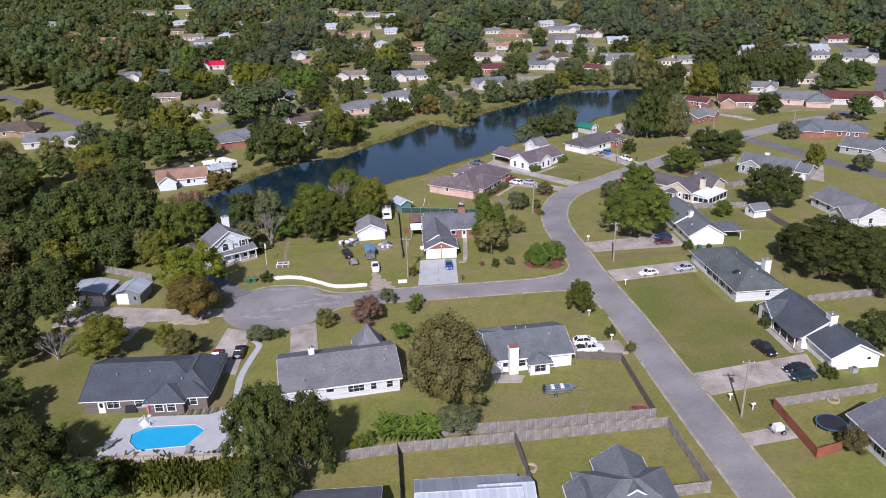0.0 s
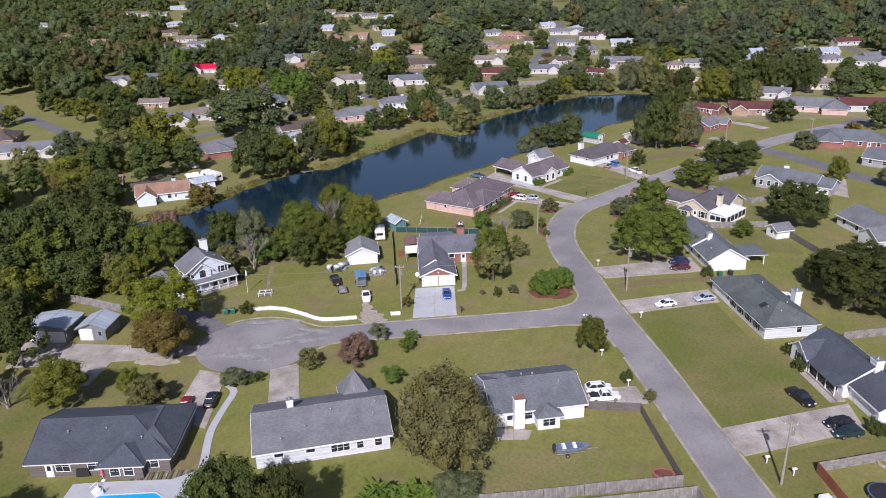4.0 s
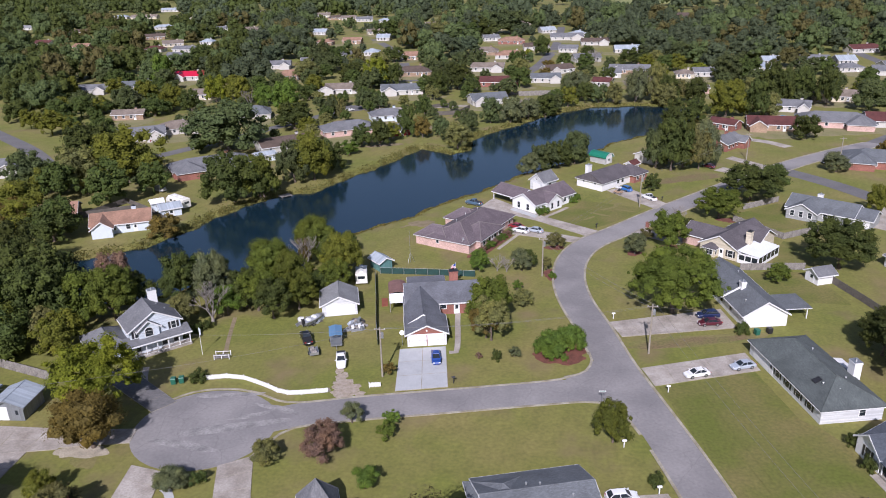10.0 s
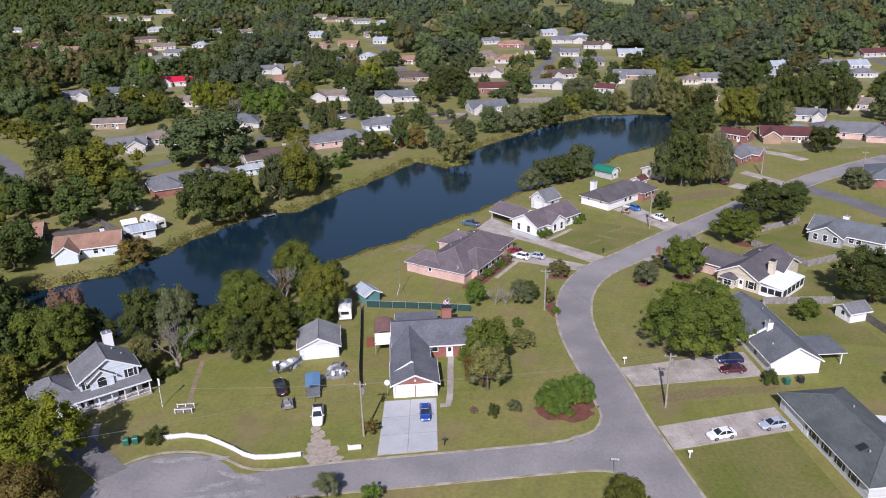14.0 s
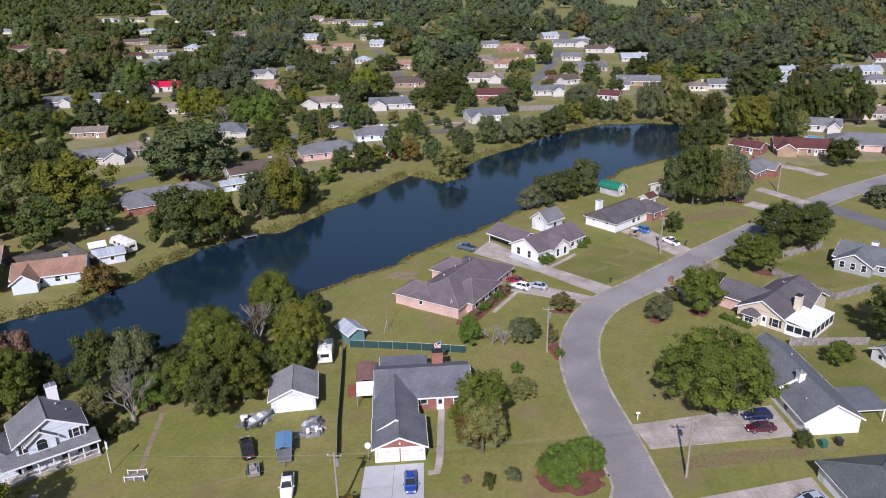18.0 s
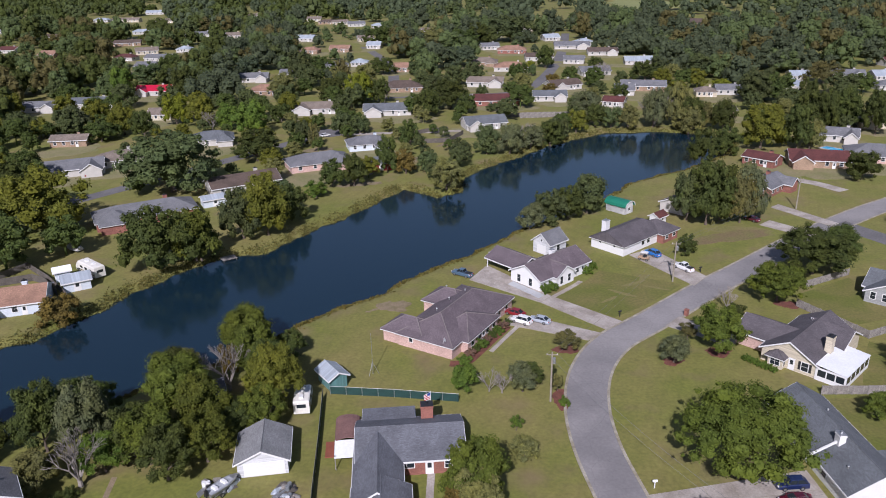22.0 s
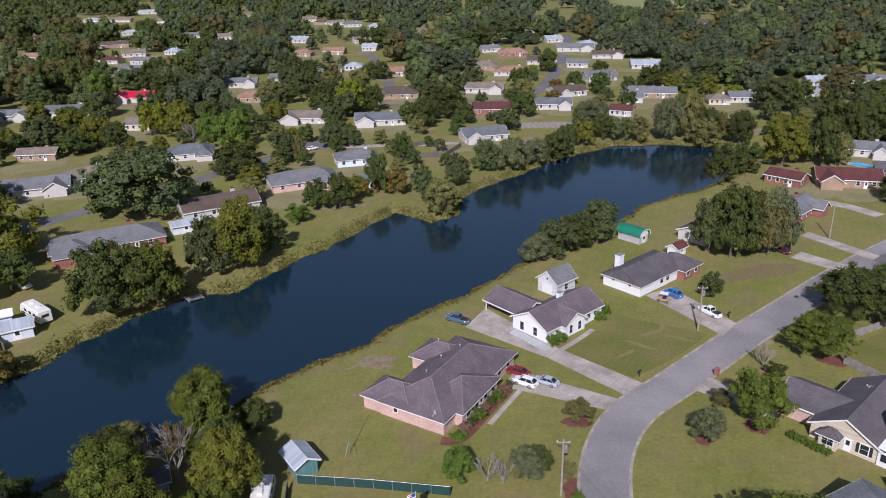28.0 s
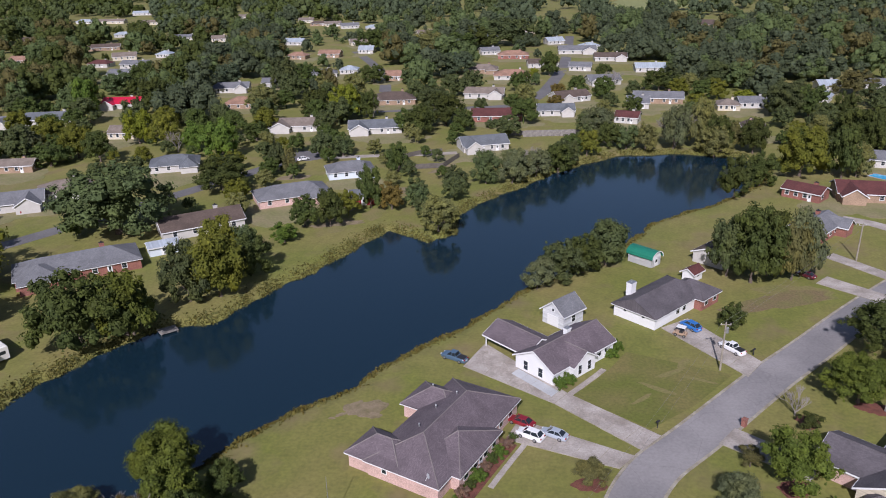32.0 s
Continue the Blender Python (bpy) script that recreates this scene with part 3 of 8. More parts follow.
for k, (x, y, rx, ry, ang) in enumerate(((-25.0, 128.0, 2.2, 1.6, -10), (-25.6, 130.2, 1.6, 1.5, 30), (-26.4, 132.4, 1.0, 1.5, 10), (-23.7, 129.6, 0.9, 1.0, 70), (-27.2, 134.4, 0.6, 1.1, 0), (-27.9, 128.6, 0.6, 0.5, 0), (-22.6, 127.7, 1.0, 0.6, 0), (-26.9, 130.6, 0.5, 0.6, 15), (-21.2, 206.4, 2.9, 2.4, 10), (-22.9, 207.4, 1.2, 0.7, 60), (-19.6, 204.6, 1.1, 0.8, 20), (-24.6, 204.6, 1.0, 0.4, 40), (-25.8, 203.6, 0.5, 0.3, 10))):
    blot("gravel_patch", x, y, rx, ry, RUBBLE if k < 8 else DIRT, "pale worn gravel and rubble in the lawn", ang, 0.02 + 0.002 * k, k)
for k, (x, y, rx, ry) in enumerate(((9.5, 141.2, 4.6, 3.2), (11.2, 190.6, 2.0, 1.7), (28.6, 187.4, 1.7, 1.4), (37.0, 191.0, 2.2, 1.8), (9.2, 175.0, 1.3, 2.6), (54.8, 210, 2.2, 1.8), (43.8, 206, 1.8, 1.5), (-55, 100.5, 1.8, 1.8), (20.8, 85.5, 1.6, 1.3))):
    blot("mulch_bed", x, y, rx, ry, MULCH, "reddish brown mulch bed round planting", 0, 0.03 + 0.001 * k, 20 + k)
for k, (x, y, rx, ry) in enumerate(((58, 251, 7, 3.6), (33, 147, 11, 2.2), (4, 85, 12, 4.5), (31, 156, 9, 6), (-68, 98, 7, 9), (-110, 240, 6, 4), (-43, 288, 6, 3), (-35, 297, 5, 3), (-150, 318, 14, 7), (-59, 112.2, 4.5, 2.6), (67, 128, 9, 5), (-72, 143, 8, 6))):
    blot("bare_patch", x, y, rx, ry, WORN_LAWN, "bare tan earth and straw under trees", 12 * k, 0.010 + 0.0006 * k, 40 + k)
thing("garden_path", at(0, 0), "narrow worn earth path across a lawn", "path", kind="structure", shape=ribbon(smooth_line([(-48.2, 139.4), (-48.9, 142.0), (-50.0, 147.0), (-51.2, 153.0)], 1.0), -0.35, 0.4, -0.1, 0.012), mat=DIRT)
thing("garden_path", at(0, 0), "narrow pale concrete path before a white house", "path", kind="structure", shape=ribbon(smooth_line([(16.2, 219.6), (14.6, 217.4), (11.4, 213.4), (8.6, 210.0)], 1.0), -0.5, 0.5, -0.1, 0.055), mat=CONCRETE)
blot("bare_patch", 53.0, 246.8, 10.5, 3.4, DRY_EARTH, "brown bare earth under tall yard trees", 24, 0.024, 131)
blot("bare_patch", 31.5, 146.4, 10.0, 1.5, DRY_EARTH, "brown worn earth along a driveway", 14, 0.026, 132)
blot("bare_patch", -129.0, 326.0, 15.0, 6.5, DRY_EARTH, "tan bare yard beyond the pond", 18, 0.05, 133)
for k, (x, y, rx, ry, ang) in enumerate(((27.0, 219.0, 3.6, 0.5, 32), (24.0, 214.0, 3.0, 0.6, -30), (29.5, 222.0, 2.0, 0.7, 60), (21.0, 211.0, 2.4, 0.4, 40), (31.0, 217.0, 2.6, 0.4, -20))):
    blot("straw_patch", x, y, rx, ry, WORN_LAWN, "faint straw streak in a mown lawn", ang, 0.028 + 0.001 * k, 140 + k)
for k, (x, y, rx, ry, ang) in enumerate(((-1.5, 219.5, 3.2, 1.5, 120), (2.5, 214.2, 2.2, 0.9, 140), (12.5, 206.6, 2.8, 0.6, 136), (-3.8, 223.0, 1.6, 1.2, 60))):
    blot("concrete_stain", x, y, rx, ry, STAINED, "brownish stain on a concrete forecourt", ang, 0.112 + 0.001 * k, 150 + k)
# Greener lawns; the outer ones include vignetting as a darker grass colour.
for label, outline in (("green mown lawn before a white house", [(20.7, 225.6), (36.6, 218.8), (28.6, 209.6), (21.0, 203.2), (10.2, 211.6), (12.4, 213.6), (16.6, 218.8)]),
                       ("even green front lawn darkened in colour beside the street", [(30.9, 95.9), (48.6, 102.0), (48.2, 106.0), (46.4, 117.6), (44.4, 121.6), (42.2, 123.6), (39.8, 137.0), (23.8, 131.6)]),
                       ("green verge below a driveway", [(32.4, 89.2), (56.0, 97.0), (56.4, 92.0), (40.6, 87.2), (40.0, 82.8), (34.6, 81.0)]),
                       ("lush yellow-green lawn inside a fence", [(56.2, 213.5), (64.4, 202.2), (74.0, 206.0), (72.4, 213.5), (71.4, 223.6)]),
                       ("green lawn beside a patio", [(56.0, 180.0), (66.0, 180.6), (68.0, 192.0), (63.6, 195.8), (59.4, 188.6)]),
                       ("green back lawn behind a shed", [(49.6, 164.0), (65.0, 162.0), (64.0, 171.0), (60.8, 177.6), (49.4, 177.2)]),
                       ("green lawn beside a taupe house", [(-78.0, 106.0), (-70.0, 101.0), (-65.0, 90.0), (-63.0, 80.0), (-57.0, 78.0), (-57.0, 70.0), (-70.0, 66.0), (-80.0, 72.0), (-88.0, 96.0)])):
    thing("lawn", at(0, 0), label, "lawn", kind="structure", shape=Shape().prism(outline, -0.2, 0.022), mat=GRASS_RICH_DIMMED)
thing("mulch_bed", at(0, 0), "red mulch strip with shrubs along a brick wall", "ground patch", kind="structure", shape=ribbon(smooth_line([(-8.6, 185.2), (-6.4, 185.4), (-5.0, 187.6), (-2.2, 193.4), (0.6, 199.0)], 1.0), -0.5, 1.3, -0.1, 0.05), mat=MULCH)
thing("garden_path", at(0, 0), "narrow grey concrete path along a shrub bed", "path", kind="structure", shape=ribbon(smooth_line([(-2.6, 189.6), (-0.4, 194.2), (2.2, 199.4)], 1.0), 0.5, 1.3, -0.1, 0.06), mat=CONCRETE)
thing("driveway", at(0, 0), "tan concrete driveway to a carport", "driveway", kind="structure", shape=ribbon(smooth_line([(80.0, 304.0), (83.0, 297.0), (89.5, 292.0), (94.6, 284.5)], 2.0), -2.0, 2.0, -0.1, 0.05), mat=CONCRETE)
for k, (x, y, rx, ry, ang) in enumerate(((-43.5, 126.4, 5.0, 0.7, 6), (-40.0, 118.0, 7.5, 1.1, 14), (-45.0, 113.5, 5.0, 0.9, -8), (-34.0, 123.0, 4.0, 0.6, -20), (-37.5, 121.2, 3.5, 0.5, 25))):
    blot("worn_asphalt", x, y, rx, ry, PALE_ASPHALT, "pale worn streak on the turning circle", ang, 0.052 + 0.002 * k, 90 + k)
for k, (x, y, rx, ry) in enumerate(((-46, 300, 5, 2), (-30, 318, 6, 2.4), (-66, 331, 5, 3), (-20, 341, 6, 2), (-76, 297, 4, 3), (-100, 330, 6, 4), (-120, 322, 6, 4), (0, 350, 6, 2))):
    blot("bare_patch", x, y, rx, ry, DIRT, "worn brown ground in a far garden", 17 * k, 0.04 + 0.001 * k, 110 + k)
thing("driveway", at(0, 0), "pale concrete driveway beyond the pond", "driveway", kind="structure", shape=ribbon(smooth_line([(-62.0, 354.0), (-45.0, 357.0), (-30.0, 358.6), (-17.0, 361.0)], 2.0), -1.8, 1.8, -0.1, 0.06), mat=CONCRETE)
blot("meadow", 165, 1050, 52, 70, MEADOW, "pale mown meadow beyond the woods", 0, 0.5, 77)
blot("bare_patch", -43.0, 289.0, 6.0, 2.2, DIRT, "pinkish bare earth near the shore", 20, 0.03, 71)
blot("bare_patch", -59.0, 111.6, 3.6, 1.8, SAND, "pale stone bed round a lime tree", 10, 0.03, 61)


# ---- houses ----
WINDOWS = {}
CAPS = {"weathered_plum_shingles": ROOF_TAN_CAP}


def window_meshes(w, h, trim):
    """The frame, and the panes that lie on it, with their offsets."""
    key = (round(w, 2), round(h, 2), trim.name)
    if key not in WINDOWS:
        cols, rows = max(1, round(w / 0.95)), 2 if h > 1.0 else 1
        cw, ch = w / cols, h / rows
        pane = Shape().box(-cw / 2 + 0.025, cw / 2 - 0.025, -0.062, -0.03, 0.025, ch - 0.025).mesh("pane", GLASS)
        WINDOWS[key] = (Shape().box(-w / 2 - 0.09, w / 2 + 0.09, -0.05, 0.0, -0.09, h + 0.09).mesh("window", trim), pane, [(-w / 2 + cw * (c + 0.5), ch * r) for c in range(cols) for r in range(rows)])
    return WINDOWS[key]


def glazed(root, m, w, h, trim):
    f, g, spots = window_meshes(w, h, trim)
    win = part("window", f, trim, root, "", m)
    for x, z in spots:
        part("pane", g, GLASS, win, "dark glass", pose(x, 0, z))
    return win


def opening(root, block, side, off, kind, w, h, sill, trim):
    """A window, door or garage door on one side of a block: f and b are its long sides, l and r its ends."""
    cx, cy, ln, wd, ang = block
    turn = {"f": 0, "r": 90, "b": 180, "l": 270}[side]
    out = wd / 2 if side in "fb" else ln / 2
    m = pose(cx, cy, 0, 0, 0, ang + turn) @ pose(off, -out, sill)
    if kind == "window":
        glazed(root, m, w, h, trim)
    elif kind == "shutters":
        win = glazed(root, m, w, h, trim)
        part("shutter", Shape().box(-w / 2 - 0.5, -w / 2 - 0.1, -0.05, 0, 0, h), DARK, win, "dark shutter")
        part("shutter", Shape().box(w / 2 + 0.1, w / 2 + 0.5, -0.05, 0, 0, h), DARK, win, "dark shutter")
    elif kind == "garage":
        s = Shape()
        for k in range(4):
            s.box(-w / 2, w / 2, -0.05, 0, h * k / 4 + 0.015, h * (k + 1) / 4 - 0.015)
        s.box(-w / 2, w / 2, -0.03, 0, 0, h)
        part("garage_door", s, WHITE, root, "white panelled garage door", m)
    else:
        d = part("door", Shape().box(-w / 2, w / 2, -0.05, 0, 0, h).box(-w / 2 - 0.1, w / 2 + 0.1, -0.03, 0, h, h + 0.1), trim, root, "", m)
        part("door_glass", Shape().box(-w / 4, w / 4, -0.065, -0.04, h * 0.5, h * 0.88), GLASS, d, "dark glass")


def roof_block(root, block, kind, eave, ridge, roof, wall, trim, over=0.4, capped=True):
    """Walls and roof over one rectangle. kind: gable, hip, half (hipped at its far end only) or flat."""
    cx, cy, ln, wd, ang = block
    m = pose(cx, cy, 0, 0, 0, ang)
    a, b, t = ln / 2, wd / 2, 0.16
    ha, hb = a + over, b + over
    drop = over * (ridge - eave) / b
    low = eave - drop
    w = Shape()
    if kind == "gable":
        w.prism([(-b, -0.3), (b, -0.3), (b, eave - 0.05), (0, ridge - 0.12), (-b, eave - 0.05)], -a, a, "x")
    else:
        w.box(-a, a, -b, b, -0.3, eave - 0.02)
    if wall is None:
        for sx in (-1, 1):
            for sy in (-1, 1):
                part("post", Shape().box(sx * (a - 0.1) - 0.08, sx * (a - 0.1) + 0.08, sy * (b - 0.1) - 0.08, sy * (b - 0.1) + 0.08, -0.1, eave), trim, root, "", m)
    else:
        part("wall", w, wall, root, "", m)
    r, f, caps = Shape(), Shape(), []
    if kind == "gable":
        chev = [(-hb, low), (0, ridge), (hb, low), (hb, low + t), (0, ridge + t), (-hb, low + t)]
        r.prism(chev, -ha, ha, "x")
        edge = [(-hb - 0.02, low - 0.12), (0, ridge - 0.12), (hb + 0.02, low - 0.12), (hb + 0.02, low + t - 0.03), (0, ridge + t - 0.03), (-hb - 0.02, low + t - 0.03)]
        f.prism(edge, -ha - 0.05, -ha - 0.004, "x").prism(edge, ha + 0.004, ha + 0.05, "x")
        for s in (-1, 1):
            f.box(-ha, ha, min(s * (hb + 0.004), s * (hb + 0.08)), max(s * (hb + 0.004), s * (hb + 0.08)), low - 0.1, low + t - 0.04)
        caps = [((-ha, 0, ridge + t), (ha, 0, ridge + t))]
    elif kind == "barrel":
        arc = [(hb * math.cos(q * math.pi / 8), eave + (ridge - eave) * math.sin(q * math.pi / 8)) for q in range(9)]
        w.prism([(x * b / hb, z - 0.06) for x, z in arc], -a, a, "x")
        r.prism(arc + [(x * 0.965, z - 0.09) for x, z in reversed(arc)], -ha, ha, "x")
        part("gable_end", w, wall, root, "", m)
        f.prism([(x * 1.01, z + 0.02) for x, z in arc] + [(x * 0.93, z - 0.14) for x, z in reversed(arc)], ha + 0.004, ha + 0.06, "x")
    elif kind == "flat":
        r.box(-ha, ha, -hb, hb, eave, eave + t)
        f.box(-ha - 0.05, ha + 0.05, -hb - 0.05, hb + 0.05, eave - 0.1, eave - 0.004)
    else:
        k0 = max(0.05, ha - hb) if kind == "hip" else ha
        k1 = max(0.05, ha - hb)
        base = [(-ha, -hb), (ha, -hb), (ha, hb), (-ha, hb)]
        pts = [(x, y, low) for x, y in base] + [(x, y, low + t) for x, y in base] + [(-k0, 0, ridge + t), (k1, 0, ridge + t)]
        r.face_ring(pts, [(3, 2, 1, 0), (0, 1, 5, 4), (1, 2, 6, 5), (2, 3, 7, 6), (3, 0, 4, 7), (4, 5, 9, 8), (6, 7, 8, 9), (5, 6, 9), (7, 4, 8)])
        caps = [((-k0, 0, ridge + t), (k1, 0, ridge + t))]
        caps += [((sx * ha, sy * hb, low + t), (k1 if sx > 0 else -k0, 0, ridge + t)) for sx, sy in ((-1, -1), (1, -1), (1, 1), (-1, 1))]
        f.box(-ha - 0.05, ha + 0.05, -hb - 0.05, hb + 0.05, low - 0.12, low - 0.004)
    body = part("roof", r, roof, root, "", m)
    for p, q in caps if capped else ():
        part("ridge_cap", Shape().tube(p, q, 0.085, n=6), CAPS.get(roof.name, roof), body)
    part("fascia", f, trim, root, "painted roof edge", m)


def chimney(root, x, y, top, w, mat, cap, base=0.0, label=""):
    c = part("chimney", Shape().box(-w / 2, w / 2, -w * 0.4, w * 0.4, base - 0.2, top).box(-w / 2 - 0.07, w / 2 + 0.07, -w * 0.4 - 0.07, w * 0.4 + 0.07, top - 0.28, top - 0.1), mat, root, label, pose(x, y, 0))
    part("chimney_cap", Shape().box(-w / 2 - 0.04, w / 2 + 0.04, -w * 0.4 - 0.04, w * 0.4 + 0.04, top, top + 0.06).tube((0, 0, top + 0.05), (0, 0, top + 0.4), 0.14), cap, c)


def vents(root, spots):
    for x, y, z in spots:
        part("roof_vent", Shape().tube((0, 0, -0.3), (0, 0, 0.22), 0.10).tube((0, 0, 0.22), (0, 0, 0.32), 0.17, 0.12), STEEL, root, "metal roof vent", pose(x, y, z))


def house(x, y, ang, label, blocks, wall, roof, trim=WHITE, openings=(), name="house", category="house", group="", capped=True):
    """blocks: (cx, cy, length, width, angle, kind, eave, ridge) in the house's own frame. openings: (block, side, offset, kind, width, height, sill)."""
    root = thing(name, at(x, y, ang), label, category, group)
    for b in blocks:
        own = b[8] if len(b) > 8 else wall
        roof_block(root, b[:5], b[5], b[6], b[7], b[9] if len(b) > 9 else roof, own, trim, capped=capped)
    for k, side, off, kind, w, h, sill in openings:
        opening(root, blocks[k][:5], side, off, kind, w, h, sill, trim)
    return root


def row(k, side, offs, kind="window", w=1.0, h=1.3, sill=0.9):
    return [(k, side, o, kind, w, h, sill) for o in offs]


# house with a pool, taupe walls under a wide slate roof
h = house(-53.2, 88.0, 7, "long taupe house with a wide dark slate roof beside a pool", [(-0.9, 0, 18.4, 12.2, 0, "half", 2.5, 4.9), (2.4, -5.0, 4.6, 5.4, 90, "hip", 2.45, 3.9), (5.5, 0.4, 10.6, 5.8, 90, "hip", 2.5, 4.5)], TAUPE, ROOF_NAVY,
          openings=row(0, "f", (-6.6,), "door", 1.0, 2.0, 0.05) + row(0, "f", (-4.8,), w=1.8, h=1.5) + row(0, "f", (-0.4,), w=2.2, h=1.4) + row(1, "l", (-0.9, 0.9), w=1.2, h=1.5, sill=0.7) + row(0, "f", (7.2,), w=1.0))
vents(h, ((-6, -2.2, 4.3), (-1.0, -1.8, 4.3), (4.2, -3.5, 3.8)))
# long white house with grey gable roof
h = house(-25.9, 92.2, 17, "long white house with a plain grey gabled roof", [(0, 0, 18.0, 11.6, 0, "gable", 2.5, 4.8), (5.6, 6.2, 4.6, 4.4, 90, "hip", 2.5, 5.9)], SIDING, ROOF_GREY,
          openings=row(0, "f", (-6.0, -1.8), w=1.2, h=0.7, sill=1.4) + row(0, "f", (2.2,), w=2.5, h=1.2) + row(0, "f", (4.9,), w=0.9, h=1.3) + row(0, "f", (7.4,), w=1.0, h=1.2) + row(0, "b", (-4, 0)))
chimney(h, -4.0, 0.9, 5.9, 0.9, WHITE, STEEL, 3.5, "white boarded chimney")
vents(h, ((1.5, -1.2, 4.55), (7.8, -0.8, 4.6), (-2.2, -3.2, 3.7), (-5.5, -4.6, 3.2), (7.2, -2.8, 3.9)))
# white house with bay and boat
h = house(3.5, 101.4, 14, "white house with blue-grey roof, bay window and tall chimney", [(0.3, 0, 13.4, 10.6, 0, "gable", 2.5, 4.5), (-3.6, 1.2, 7.4, 7.4, 0, "hip", 2.5, 4.6), (1.2, -5.6, 3.0, 3.2, 90, "hip", 2.3, 3.0)], WHITE, ROOF_BLUE,
          openings=row(2, "l", (0,), w=1.8, h=1.4, sill=0.6) + row(2, "f", (0.2,), w=1.2, h=1.4, sill=0.6) + row(2, "b", (0.2,), w=1.2, h=1.4, sill=0.6) + row(0, "f", (-1.6,), w=1.1, h=1.3) + row(0, "f", (-4.4,), "door", 1.6, 2.0, 0.05) + row(0, "r", (-2, 2.0), w=0.9))
chimney(h, -2.9, -5.7, 4.9, 1.5, WHITE, BRICK, 0, "tall white chimney with a brick top")
vents(h, ((-0.8, 1.0, 4.4), (0.8, 0.6, 4.5), (4.2, -1.6, 4.1)))
# long house with shuttered windows by the street
h = house(47.2, 133.6, 100.6, "long low white house with a hipped grey-green roof", [(0, 0, 20.6, 9.4, 0, "hip", 2.5, 4.7)], SIDING, ROOF_TEAL,
          openings=row(0, "b", (-1.5, 1.4, 4.4, 7.4), "shutters", 1.1, 1.5, 0.7) + row(0, "b", (-6.6,), "garage", 4.8, 2.1, 0.05) + row(0, "b", (-3.4,), "door", 1.0, 2.05, 0.05) + row(0, "l", (1.5,), w=0.9) + row(0, "f", (-5, 0, 5)))
chimney(h, -2.2, -5.2, 4.9, 1.5, WHITE, STEEL, 0, "white boarded chimney")
vents(h, ((-6.0, 2.2, 3.85), (-5.4, -1.6, 4.1), (-7.6, 0.6, 3.6), (3, -1.4, 4.3)))
part("skylight", Shape().box(-0.5, 0.5, -0.6, 0.6, 0, 0.14), DARK, h, "dark skylight", pose(-4.8, 2.4, 3.75, -25, 0, 0))
part("lean_to", Shape().prism([(-4.6, 1.7), (-8.0, 1.1), (-8.0, 0.95), (-4.6, 1.5)], -4.8, -1.0, "y").box(-8, -7.9, -4.8, -4.7, 0, 1.0).box(-8, -7.9, -1.1, -1.0, 0, 1.0), WHITE, h, "low white lean-to roof", pose(0, 0, 0, 0, 0, 90))
# white house with porch and two grey gables
h = house(53.2, 111.4, 100.0, "white house with dark grey roofs and a long porch", [(0, 0, 12.4, 8.2, 0, "gable", 2.5, 5.0), (3.9, 2.4, 5.8, 4.8, 90, "gable", 2.5, 4.2), (-9.7, -0.9, 7.0, 8.0, 0, "gable", 2.4, 4.5)], WHITE, ROOF_NAVY,
          openings=row(0, "b", (-0.6, 1.8, 4.2), w=1.6, h=1.7, sill=0.5) + row(0, "b", (-2.4,), "door", 1.0, 2.0, 0.1) + row(1, "r", (0,), "shutters", 1.1, 1.6, 0.5) + row(2, "l", (2.2,), w=0.6, h=0.5, sill=1.5) + row(2, "b", (0.2,), "garage", 4.8, 2.1, 0.05))
chimney(h, -6.0, -0.6, 6.2, 1.5, WHITE, STEEL, 3.5, "white boarded chimney")
part("porch_deck", Shape().box(-7.2, 1.2, 4.1, 5.4, -0.2, 0.3), CONCRETE, h, "grey porch deck")
for k in range(4):
    part("porch_post", Shape().box(-6.0 + 2.3 * k - 0.07, -6.0 + 2.3 * k + 0.07, 5.2, 5.34, 0.25, 2.2), WHITE, h)
    if k < 3:
        part("porch_screen", Shape().box(-5.9 + 2.3 * k, -3.8 + 2.3 * k, 5.25, 5.28, 0.9, 2.1), GLASS, h, "dark insect screen")
part("porch_roof", Shape().prism([(3.9, 2.82), (5.7, 2.25), (5.7, 2.12), (3.9, 2.66)], -6.4, 1.4, "x"), ROOF_NAVY, h)
part("porch_walk", Shape().box(-7.2, 1.4, 5.45, 6.5, -0.2, 0.08), CONCRETE, h, "pale concrete strip before the porch")
vents(h, ((-9.5, -3.0, 3.9),))
# white house under the great oak
h = house(44.6, 162.8, 98.5, "white house with a slate gabled roof beside a great oak", [(0, 0, 20.6, 8.0, 0, "gable", 2.5, 4.9), (-5.5, -6.4, 5.2, 5.2, 0, "flat", 2.3, 2.5, None)], WHITE, ROOF_BLUE,
          openings=row(0, "b", (-4, 1, 5)) + row(0, "b", (-7.6,), "door", 1.0, 2.0, 0.05) + row(0, "f", (0, 5)))
chimney(h, -2.8, 1.2, 5.7, 1.1, WHITE, STEEL, 3.6, "white boarded chimney")
vents(h, ((-7, 2.4, 3.7), (4, -1.0, 4.5)))
part("rake_board", Shape().box(-0.12, 0.12, 0.2, 4.8, 0, 0.25), WHITE, h, "white sloping board", pose(-2.8, 0.8, 4.75, -28, 0, 0))
